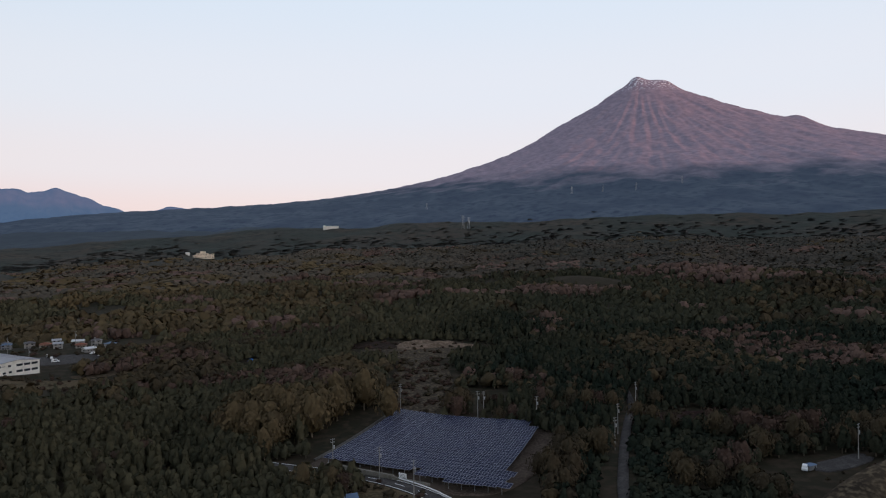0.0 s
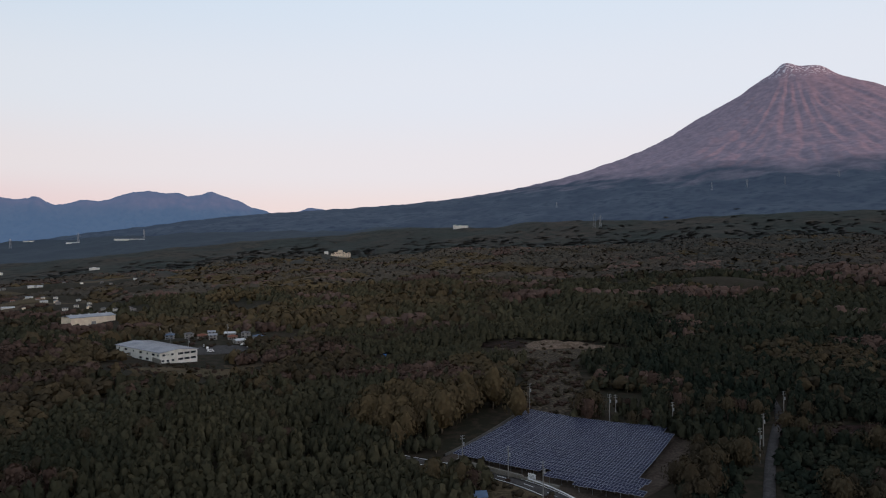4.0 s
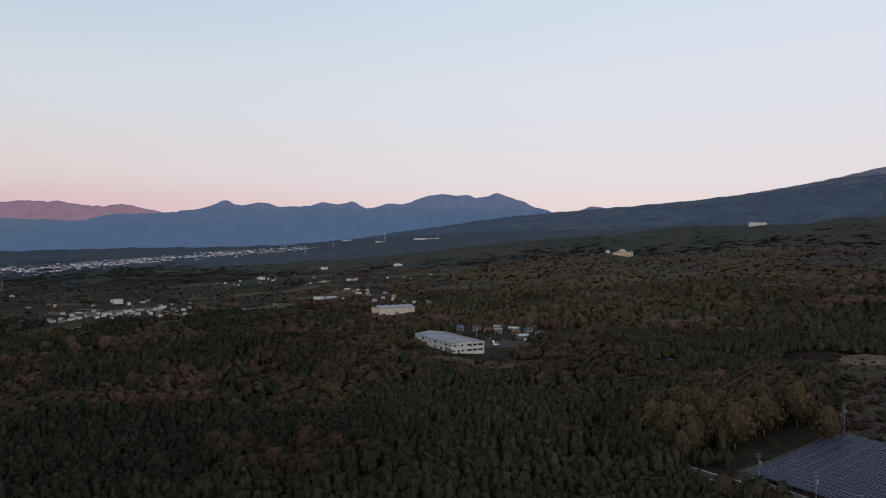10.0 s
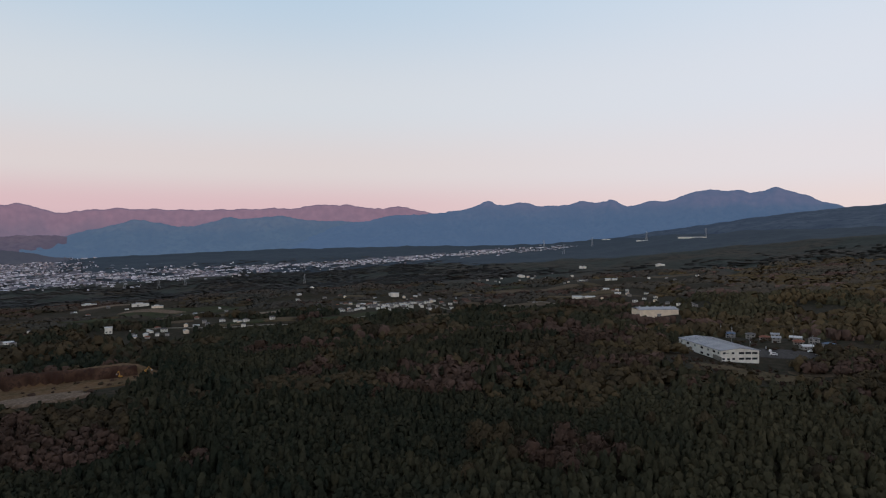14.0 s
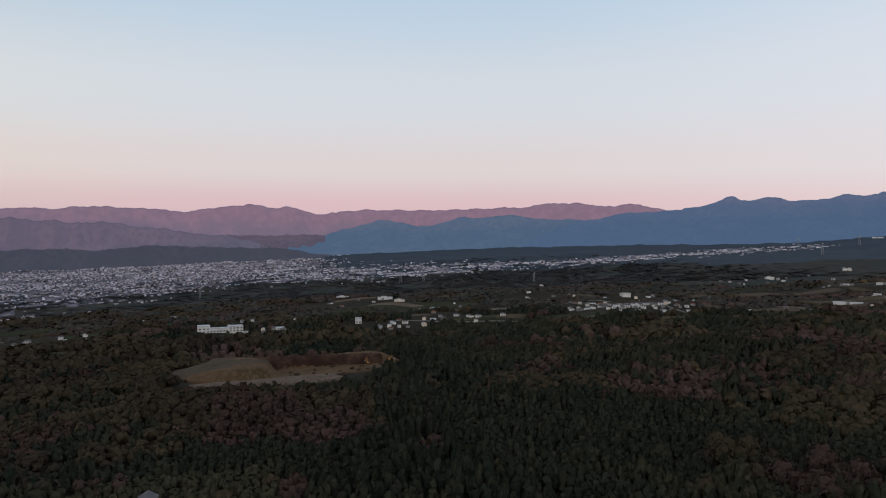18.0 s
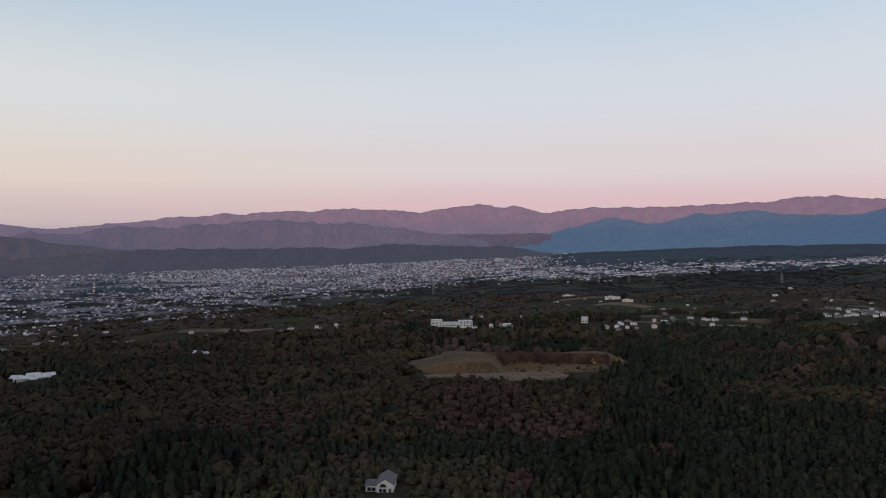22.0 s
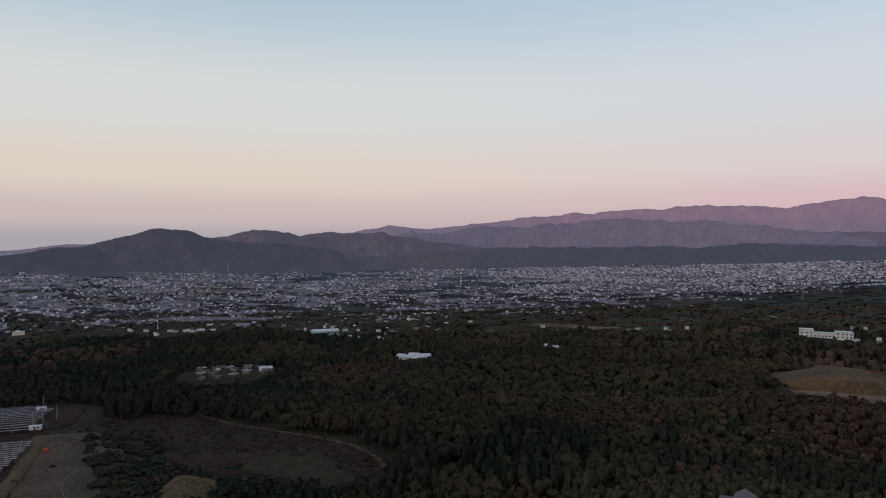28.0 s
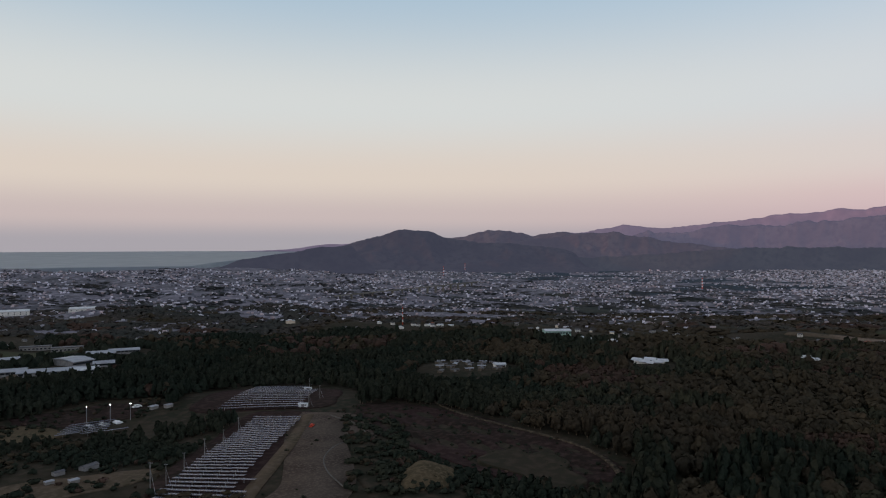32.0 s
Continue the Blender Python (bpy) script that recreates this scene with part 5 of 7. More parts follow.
# ---- mid-distance buildings ----
def flat_block(name, label, category, x, y, turn, blocks, wall_mat, roof_mat, windows=True, group="", down=6.0, bay=3.6):
    """A building of box-shaped wings: (x0, y0, x1, y1, storeys); each wing has a parapet, rows of windows and a roof slab."""
    o = thing(name, label, category, spot(x, y, turn), group)
    wm = done("window", box(bmesh.new(), (-1.0, -0.07, 0), (1.0, 0.03, 1.4)), GLASS)
    for x0, y0, x1, y1, st in blocks:
        h = st * 3.4
        part("wall", box(bmesh.new(), (x0, y0, -down), (x1, y1, h)), wall_mat, o)
        part("roof", box(bmesh.new(), (x0 - 0.3, y0 - 0.3, h), (x1 + 0.3, y1 + 0.3, h + 0.7)), roof_mat, o)
        if windows:
            for s in range(int(st)):
                n = max(1, int((x1 - x0) / bay))
                for k in range(n):
                    px = x0 + (k + 0.5) * (x1 - x0) / n
                    part("window", wm, None, o, at=pose(px, y0 - 0.03, s * 3.4 + 1.2))
                n = max(1, int((y1 - y0) / (bay * 1.4)))
                for k in range(n):
                    py = y0 + (k + 0.5) * (y1 - y0) / n
                    part("window", wm, None, o, at=pose(x1 + 0.03, py, s * 3.4 + 1.2, 0, 0, 90))
    return o


def face(az, d=0.0):
    """Turn that sets a building's front (-y) towards the drone, plus d."""
    return az + d


def glade(x, y, size, front):
    """Open ground round a building and down towards the drone."""
    az, d = polar(np.array(x), np.array(y))
    fx, fy = xy(float(az), float(d) - front / 2)
    clear(float(fx), float(fy), size, size * 0.6 + front / 2, float(az))


HX, HY = sight(19.4, -0.72)
flat_block("hotel", "cream stepped hotel with terraces and a roof pavilion", "hotel", HX, HY, face(19.4, -8), [(-21, -7, -13, 6, 2.2), (-14, -5, 12, 10, 3.3), (-5, -2, 6, 9, 4.8), (-9, -7, 4, -4, 1.8), (11, -7, 20, 5, 2.5), (20, -6, 27, 0, 3.0)], CREAM, CREAM, True, "", 10)
flat_block("annex", "small white annex beside the hotel", "building", HX - 38, HY + 6, face(20), [(-5, -4, 5, 4, 1.7)], WHITEWALL, ROOFWHITE, False, "", 8)
glade(HX, HY, 48, 90)
FX, FY = sight(9.42, 1.6)
flat_block("white_hall", "low pale hall far up the wooded slope", "building", FX, FY, face(9.4), [(-16, -6, 30, 8, 2.6), (-24, -4, -14, 6, 3.2)], WHITEWALL, GREENROOF, False, "", 10)
glade(FX, FY, 46, 90)


def hangar(name, label, category, az, el, lx, ly, h, rise, wall_mat, roof_mat, d=0.0, ridge_vents=0, panels=0, group="", front=60):
    """A long hall with a shallow gable roof, roof vents, doors and wall panels."""
    x, y = sight(az, el)
    o = thing(name, label, category, spot(x, y, face(az, d)), group)
    bm = box(bmesh.new(), (-lx, -ly, -4), (lx, ly, h))
    part("wall", bm, wall_mat, o)
    part("roof", gable(bmesh.new(), lx, ly, h, rise, 0.6, 0.4), roof_mat, o)
    vent = done("roof_vent", box(bmesh.new(), (-0.8, -0.8, 0), (0.8, 0.8, 1.3), 0, 0.15), STEEL)
    for k in range(ridge_vents):
        part("roof_vent", vent, None, o, at=pose(-lx + (k + 0.5) * 2 * lx / ridge_vents, 0, h + rise))
    win = done("window", box(bmesh.new(), (-1.4, -0.08, 0), (1.4, 0.03, 1.5)), GLASS)
    for k in range(panels):
        part("window", win, None, o, at=pose(-lx + (k + 0.5) * 2 * lx / panels, -ly - 0.03, h * 0.5))
    part("door", box(bmesh.new(), (-2.2, -ly - 0.1, -0.5), (2.2, -ly + 0.02, 3.6)), GREYWALL, o)
    glade(x, y, lx + 10, front)
    return o


hangar("gym_hall", "tan steel hall with a vented grey ridge", "hall", 38.2, -5.5, 22, 11, 8.0, 2.0, CREAM, ROOFGREY, 24, 5, 0, front=40)
SX, SY = sight(92.4, -6.95)
flat_block("school", "long white school with a raised block and a flat roof", "school", SX, SY, face(92.4, 6), [(-26, -6, -12, 7, 2.5), (-12, -3, 10, 6, 1.5), (10, -6, 27, 7, 2.1)], WHITEWALL, ROOFWHITE, True, "", 7)
glade(SX, SY, 40, 90)
hangar("sports_hall", "pale green sports hall with a curved roof and tall windows", "hall", 131.4, -7.75, 17, 9, 6.5, 1.6, GREENROOF, ROOFWHITE, 14, 0, 9, front=60)
GX, GY = sight(129.2, -8.2)
flat_block("clinic", "white two-storey building beside the sports hall", "building", GX, GY, face(129), [(-8, -4, 0, 4, 1.5), (1, -3, 9, 4, 1.1)], WHITEWALL, ROOFWHITE, True, "", 6)
glade(GX, GY, 26, 40)
RX, RY = sight(124.0, -9.7)
roof5 = thing("pavilion", "low white pavilion with folded pale roofs in the woods", "building", spot(RX, RY, face(124)) @ Matrix.Scale(0.75, 4))
part("wall", box(bmesh.new(), (-14, -5, -3), (14, 5, 2.2)), WHITEWALL, roof5)
for px, py, w, dp, z, turn in ((-11, 2, 4.0, 5.0, 2.3, -20), (-5.5, -3, 4.6, 4.0, 1.9, 15), (0.5, 3, 5.0, 5.0, 3.0, -8), (5.5, -3.5, 4.2, 4.2, 2.0, 24), (11, 2, 4.4, 4.8, 2.5, 8), (1, -6.5, 3.0, 2.6, 1.3, -30)):
    part("folded_roof", gable(bmesh.new(), w, dp, z, 1.5, 0.4, 0.25), ROOFWHITE, roof5, at=pose(px, py, 0, 0, 0, turn))
glade(RX, RY, 18, 20)
NX, NY = sight(138.7, -10.3)
for r in range(5):
    for c in range(5):
        x, y = xy(138.7, math.hypot(NX, NY) - 20 + r * 10)
        x, y = float(x) + (c - 2) * 9.5 * math.cos(radians(138.7)), float(y) + (c - 2) * 9.5 * math.sin(radians(138.7))
        shed("low grey nursery shed with a sheet roof", 4.6, 2.2, 2.2, BARK, (ROOFDARK, ROOFGREY, ROOFDARK)[(r + 2 * c) % 3], spot(x + 1.7 * math.sin(r * 5 + c * 3), y + 1.9 * math.cos(r * 3 + c * 7), 138 + (70 if (r + c) % 3 == 0 else 0) + 9 * (c % 3)) @ Matrix.Scale(0.6, 4), 0.5, "nursery_shed", "nursery sheds")
glade(NX, NY, 34, 30)
H6 = sight(136.1, -10.4)
settle_far(3, *H6, 150, 0.6)
clear(*H6, 14, 16, 136)
H3 = sight(81.4, -6.45)
flat_block("white_block", "square white house with a dark porch at a field's edge", "house", *H3, face(81), [(-4, -4, 4, 4, 1.9)], WHITEWALL, ROOFWHITE, True, "", 3)
glade(*H3, 26, 50)
W2 = sight(59.4, -4.1)
flat_block("village_hall", "large white windowless block in the village", "building", *W2, face(59), [(-7, -5, 7, 5, 1.6)], WHITEWALL, ROOFWHITE, False, "", 6)
for az, el, w, st, lab in [(66.2, -3.45, 7, 2.6, "lone white building on a field"), (48.9, -2.5, 16, 2.6, "white building lit by the dawn"), (44.0, -1.75, 8, 3.0, "pale tower-like building among trees"), (43.7, -1.75, 7, 3.2, "white square building among trees"), (37.8, -1.5, 18, 2.4, "low white building up the slope"),
                           (112.8, -7.8, 12, 1.4, "small white building in the woods"), (112.7, -8.85, 12, 1.2, "low white building in the woods"), (106.1, -7.55, 12, 1.6, "pale building on a field"), (126.8, -8.3, 9, 1.5, "white building by the green field"), (153.4, -6.75, 12, 2.6, "yellow-lit block at the town's edge"), (82.7, -4.4, 22, 2.0, "long white building in the fields"), (79.2, -4.5, 24, 2.2, "white works building in the fields"), (78.0, -4.7, 16, 2.2, "cream works building in the fields")]:
    x, y = sight(az, el)
    flat_block("building", lab, "building", x, y, face(az, 10), [(-w * 0.62, -4, w * 0.62, 4, st * 0.55), (-w * 0.3, -5, w * 0.15, 5, st * 0.55 + 0.4)], CREAM if "cream" in lab or "yellow" in lab else WHITEWALL, ROOFWHITE, False, "", 8)
    glade(x, y, w + 8, 60)
for az, el, lx, lab in [(35.4, 0.75, 70, "very long pale shed on the far slope"), (39.2, 0.5, 32, "long white shed on the far slope"), (42.0, 0.62, 28, "long pale shed in the valley"), (41.6, -2.65, 14, "long white sheet-roofed shed"), (43.8, -4.15, 20, "long white greenhouse in a field")]:
    hangar("long_shed", lab, "shed", az, el, lx * 0.85, 6, 2.6 if el > 0 else 2.0, 0.8, WHITEWALL, ROOFWHITE, 4, front=150 if el > 0 else 60)

# works at the foot of the wooded ridge
for az, el, lx, ly, h, d, lab, wm_, rm in [(170.6, -9.75, 20, 7, 3.6, -6, "long grey warehouse with a pale sheet roof", GREYWALL, ROOFGREY), (173.4, -9.5, 13, 7, 3.6, -6, "grey warehouse with a pale sheet roof", GREYWALL, ROOFGREY), (169.2, -9.1, 8, 14, 4, 30, "pale works hall beside the warehouses", GREYWALL, ROOFGREY), (167.4, -8.7, 12, 9, 4.6, 0, "pale works block at the back", GREYWALL, ROOFGREY), (165.8, -8.5, 13, 6, 3.2, 0, "low pale works hall", GREYWALL, ROOFGREY),
                                           (171.6, -8.8, 12, 7, 3.4, 4, "grey hall with a dark roof", GREYWALL, ROOFDARK), (173.4, -8.6, 10, 6, 3.2, 0, "small grey works hall", GREYWALL, ROOFGREY), (168.4, -9.8, 8, 5, 3, 10, "small works shed with a pale roof", GREYWALL, ROOFWHITE), (167.2, -9.4, 7, 5, 3, 0, "small works shed with a grey roof", GREYWALL, ROOFGREY)]:
    hangar("warehouse", lab, "warehouse", az, el, lx, ly, h, 1.2, wm_, rm, d, 0, 8, "works buildings", 30)
for az, el in ((171.6, -7.9), (169.6, -8.1)):
    x, y = sight(az, el)
    flat_block("terrace", "row of pale houses with dark roofs", "terrace", x, y, face(az, -5), [(-15, -4, 15, 4, 1.2)], HOUSEWALL, ROOFDARK, True, "terraced houses", 4)
    glade(x, y, 26, 30)
for az, el, w, st, lab in ((173.2, -5.3, 34, 2.2, "huge white warehouse on the plain"), (168.6, -5.2, 25, 1.5, "long white warehouse on the plain")):
    x, y = sight(az, el)
    flat_block("depot", lab, "warehouse", x, y, face(az, -3), [(-w, -20, w, 20, st)], WHITEWALL, ROOFWHITE, True, "", 6, 9.0)
    glade(x, y, w + 10, 100)

# villages
rv = random.Random(5)
VILLAGES = [(60.8, 985, 48, 62, 60), (57.2, 1010, 34, 50, 60), (63.5, 1090, 9, 60, 46), (58.5, 1180, 11, 80, 50), (77.6, 830, 12, 26, 40), (74.5, 900, 6, 40, 40), (70.5, 880, 5, 50, 40), (41.0, 1130, 9, 46, 60), (38.3, 1020, 9, 46, 50), (36.0, 900, 5, 34, 40), (47.6, 990, 3, 30, 30), (43.0, 1450, 7, 90, 80), (38.0, 1500, 6, 90, 70), (46, 1700, 6, 90, 60), (52, 1650, 6, 110, 50),
            (88.8, 820, 6, 26, 24), (90.0, 1080, 5, 60, 40), (75, 1250, 6, 90, 70), (66, 1350, 6, 90, 70), (81, 1000, 6, 50, 40), (104, 960, 6, 60, 50), (110, 960, 6, 70, 50), (116, 1020, 9, 80, 60), (122, 1000, 9, 80, 60), (128, 960, 6, 60, 40), (134, 1000, 7, 70, 40), (142, 960, 9, 60, 40), (148, 980, 7, 60, 40), (171, 700, 6, 40, 30), (174, 950, 6, 50, 60), (165, 950, 6, 50, 40), (160, 900, 6, 40, 40), (83, 1400, 6, 80, 60), (96, 1300, 7, 90, 50)]
for az, d, n, across, deep in VILLAGES:
    cx, cy = xy(az, d)
    clear(float(cx), float(cy), across * 1.05, deep * 1.1 + 12, az)
    placed = []
    for k in range(n * 6):
        if len(placed) >= n:
            break
        a, b = rv.gauss(0, across * 0.55), rv.gauss(0, deep * 0.55)
        if all(math.hypot(a - p, b - q) > 9.5 for p, q in placed):
            placed.append((a, b))
            c, s = math.cos(radians(az)), math.sin(radians(az))
            settle_far(rv.choice((0, 0, 1, 1, 2, 3, 4)), float(cx) + a * c - b * s, float(cy) + a * s + b * c, az + rv.choice((0, 12, 20, 90, 100)) + rv.uniform(-6, 6), rv.uniform(0.52, 0.74))

# strips of fields and pale tracks on the open slopes
rf = random.Random(23)
for az0, az1, d0, d1, n in ((62, 83, 860, 1500, 18), (36, 50, 820, 1650, 9), (97, 130, 680, 1050, 8), (50, 60, 880, 1300, 5)):
    for k in range(n):
        az, d = rf.uniform(az0, az1), rf.uniform(d0, d1)
        x, y = xy(az, d)
        hl, hw = rf.uniform(22, 60), rf.uniform(8, 18) * d / 1000
        m, lab = rf.choice(((FIELDBROWN, "ploughed brown field"), (DRYGRASS, "tawny stubble field"), (FIELDGREEN, "dull green field"), (FIELDGREEN, "green vegetable field"), (PALEEARTH, "bare pale field")))
        drape("field", lab, m, float(x), float(y), hl, hw, az + rf.uniform(-14, 14), 0.3 + 0.05 * (k % 6), 0.10, 4, 140 + k, 8, "field")
        clear(float(x), float(y), hl, hw + 6, az)
for pts in ([(83, 900), (78, 880), (73, 850), (68, 850), (63, 860), (60, 880)], [(80, 1080), (74, 1060), (68, 1100), (62, 1060)], [(66, 1250), (60, 1120), (55, 980), (50, 930)], [(50, 1100), (45, 1000), (40, 980), (36, 900)], [(118, 900), (110, 850), (102, 880), (96, 860)]):
    q = [tuple(float(k) for k in xy(az, d)) for az, d in pts]
    ribbon("farm_road", "pale narrow road between the fields", CONCRETE, q, 3.4, 0.6, 14.0)

# fields between the villages
for k, (az, d, hl, hw, dt, m, lab) in enumerate([(50.0, 1010, 62, 34, 0, FIELDBROWN, "ploughed brown field"), (54.0, 900, 40, 26, 10, DRYGRASS, "tawny stubble field"), (63.4, 880, 40, 22, 0, FIELDGREEN, "green field with pale sheets"), (66, 1100, 90, 40, 10, FIELDGREEN, "green field between hedges"), (72, 1010, 60, 30, 0, FIELDBROWN, "ploughed brown field beside a village"), (78, 1020, 70, 40, 0, DRYGRASS, "dry field with pale tracks"),
                                                 (76, 1300, 110, 40, 0, FIELDGREEN, "long green field"), (44, 1120, 60, 34, 0, DRYGRASS, "dry terraced field"), (40, 900, 30, 16, 0, FIELDBROWN, "small brown field"), (27, 800, 34, 14, 30, DRYGRASS, "dry glade"), (22, 1100, 34, 16, 0, DRYGRASS, "pale glade on the slope"), (100, 720, 60, 24, 0, FIELDGREEN, "faded green field in the woods"), (127, 700, 60, 30, 0, FIELDGREEN, "green field in the woods"), (95.4, 1010, 30, 13, 0, PITCHGREEN, "bright green sports pitch"),
                                                 (106, 1100, 50, 10, 0, FIELDGREEN, "green field among the woods"), (112, 1050, 40, 10, 0, FIELDBROWN, "ploughed brown field beside a village"), (60, 1350, 90, 34, 0, DRYGRASS, "dry grass field among the hedges"), (48, 1350, 90, 30, 0, FIELDBROWN, "ploughed brown field beside a village"), (175, 560, 40, 30, 0, FIELDBROWN, "brown field by the works"), (172, 800, 60, 40, 0, FIELDGREEN, "dull green field")]):
    x, y = xy(az, d)
    drape("field", lab, m, float(x), float(y), hl, hw, az + dt, 0.35, 0.10, 4, 40 + k, 10, "field")
    clear(float(x), float(y), hl * 1.02, hw + 14, az + dt)

# ---- the quarry: a cut terrace of bare earth ----
QX, QY = xy(87.0, 495)
QX, QY = float(QX), float(QY)


def cut(a, b, k):
    """A raised bench at the back and the left, a floor sunk in front of it."""
    bench = np.clip((b - 0.05 - 0.55 * np.clip(a, -1, 1) ** 2 * (a < 0)) * 6, 0, 1)
    bench = np.maximum(bench, np.clip((-a - 0.12) * 12, 0, 1) * np.clip((a + 1.0) / 0.5, 0, 1))
    return bench * (7.5 - 3 * np.clip(a, 0, 1)) * np.clip((1 - k) * 9, 0, 1) + (0.35 * np.sin(a * 17 + b * 9) + 0.25 * np.sin(a * 6 - b * 31)) * (1 - k ** 4)


pit = drape("quarry", "bare earth quarry with a cut bench and pale floor", CUTEARTH, QX, QY, 76, 62, 87, 0.6, 0.08, 2.6, 71, 40, "quarry", 0.0, cut)
pit.data.materials.append(FIELDBROWN)
for f in pit.data.polygons:
    along, across = (f.center.y - QY) / 76, (QX - f.center.x) / 62
    f.material_index = int(along + 0.16 * math.sin(across * 9) + 0.08 * math.sin(along * 37) < -0.34 and across > -0.55)


def quarry_face():
    """The raw cut at the back of the quarry floor: a curved, ragged wall."""
    r = np.random.RandomState(3)
    a = np.linspace(-0.30, 0.86, 60)
    b = 0.0 + 0.08 * np.sin(a * 5 + 1) + r.normal(0, 0.012, 60)
    c, s = math.cos(radians(87)), math.sin(radians(87))
    rows = []
    for k, (dz, back) in enumerate(((-2, 0.0), (2.2, 0.6), (4.8, 1.6), (7.8, 3.0), (8.6, 9.0))):
        lx, ly = a * 76, b * 62 + back + r.normal(0, 0.35, 60)
        x, y = QX + lx * c - ly * s, QY + lx * s + ly * c
        rows.append(np.column_stack([x, y, land(x, y) + 0.6 + dz * (1 - 0.35 * np.clip(a, 0, 1)) + r.normal(0, 0.2, 60)]))
    V = np.stack(rows, 1)
    tagged(new("quarry_face", mesh_of("quarry_face", V.reshape(-1, 3), grid_faces(60, 5), REDCUT, True)), "raw red-brown cut at the back of the quarry", "quarry", kind="structure")


quarry_face()
drape("quarry_floor", "pale rubble floor of the quarry", PALEEARTH, -424, 14, 40, 14, 87, 1.6, 0.14, 2.4, 72, 14)
clear(QX + 6, QY, 80, 70, 87)
clear(-405, 12, 62, 34, 87)


def excavator(m):
    o = thing("excavator", "yellow excavator with a raised arm on the quarry floor", "excavator", m, "excavators")
    for y in (-1.2, 1.2):
        part("track", box(bmesh.new(), (-2.1, y - 0.35, 0), (2.1, y + 0.35, 0.9), 0, 0.1), BLACK, o)
    part("body", box(bmesh.new(), (-2.0, -1.4, 0.95), (1.4, 1.4, 2.2), 0, 0.08), YELLOW, o)
    part("cab", box(bmesh.new(), (0.1, 0.2, 2.2), (1.5, 1.3, 3.3), 0, 0.1), YELLOW, o)
    part("cab_window", box(bmesh.new(), (1.42, 0.35, 2.45), (1.5, 1.15, 3.1)), GLASS, o)
    part("boom", beam(bmesh.new(), (1.0, -0.4, 1.9), (4.2, -0.4, 6.4), 0.42), YELLOW, o)
    part("stick", beam(bmesh.new(), (4.2, -0.4, 6.4), (7.4, -0.4, 3.2), 0.32), YELLOW, o)
    part("bucket", box(bmesh.new(), (7.0, -0.9, 2.2), (8.1, 0.1, 3.4), 0, 0.15), STEEL, o)
    return o


for az, el, t in ((78.9, -9.2, 60), (80.6, -9.45, 200)):
    x, y = sight(az, el - 0.5)
    excavator(spot(x, y, t, 1.4) @ Matrix.Scale(0.62, 4))


# ---- pylons, masts, chimney, viaduct ----
def pylon(label, h, m=None, group="pylons"):
    o = thing("pylon", label, "pylon", m or pose(0, 0, 0), group)
    b, t = h * 0.10, h * 0.022
    for sx, sy in ((-1, -1), (1, -1), (1, 1), (-1, 1)):
        part("leg", beam(bmesh.new(), (sx * b, sy * b, -2), (sx * t, sy * t, h), h * 0.009), STEEL, o)
    br = bmesh.new()
    for k in range(6):
        z0, z1 = h * k / 6, h * (k + 1) / 6
        r0, r1 = b + (t - b) * k / 6, b + (t - b) * (k + 1) / 6
        for sx, sy, ex, ey in ((-1, -1, 1, -1), (1, -1, 1, 1), (1, 1, -1, 1), (-1, 1, -1, -1)):
            beam(br, (sx * r0, sy * r0, z0), (ex * r1, ey * r1, z1), h * 0.005)
    part("bracing", br, STEEL, o)
    for z, w in ((0.70, 0.20), (0.82, 0.17), (0.94, 0.13)):
        part("arm", beam(bmesh.new(), (-h * w, 0, h * z), (h * w, 0, h * z), h * 0.008), STEEL, o)
    return o


first = None
for az, el, h in [(-1.62, 1.55, 42), (-2.1, 1.55, 36), (-10.6, 4.3, 30), (-13.1, 4.45, 30), (-15.7, 4.5, 30), (-19.2, 4.9, 30), (1.4, 3.2, 24), (47.0, -0.1, 46), (45.4, -0.6, 44), (43.1, 0.1, 44), (38.85, 0.5, 46), (34.4, 0.85, 40), (77.9, -3.2, 34), (76.0, -3.05, 32), (70.0, -2.1, 34), (63.6, -1.9, 34), (80.3, -3.2, 30), (93.9, -4.35, 30), (66.8, -3.0, 26)]:
    x, y = sight(az, el)
    sc = h / 40.0
    if first is None:
        first = pylon("grey steel lattice pylon above the woods", 40.0)
        first.matrix_basis = spot(x, y, az) @ Matrix.Scale(sc, 4)
    else:
        p = copy_thing(first, spot(x, y, az + 8))
        p.scale = (sc, sc, sc)


def striped_mast(name, label, az, el, h, r):
    x, y = sight(az, el)
    o = thing(name, label, name, spot(x, y))
    for k in range(7):
        part("band", tube(bmesh.new(), (0, 0, h * k / 7 - (6 if k == 0 else 0)), (0, 0, h * (k + 1) / 7), r * (1 - 0.05 * k), r * (0.95 - 0.05 * k)), PAINTRED if k % 2 == 0 else PAINTWHITE, o)


striped_mast("chimney", "tall chimney in red and white bands", 120.1, -3.75, 44, 3.2)
striped_mast("mast", "slender mast in red and white bands", 140.8, -2.95, 48, 2.0)
striped_mast("mast", "slender mast in red and white bands", 139.0, -2.6, 48, 2.0)
striped_mast("mast", "slender pale mast at the town's edge", 144.2, -7.0, 26, 0.7)
va, vb = Vector((*sight(147.5, -4.75), 0)), Vector((*sight(139.5, -4.1), 0))
via = thing("viaduct", "pale concrete motorway viaduct on piers across the town", "viaduct", pose(va.x, va.y, 0))
zv = max(float(land(va.x, va.y)), float(land(vb.x, vb.y))) + 13
dv = vb - va
turn_v = math.degrees(math.atan2(dv.y, dv.x))
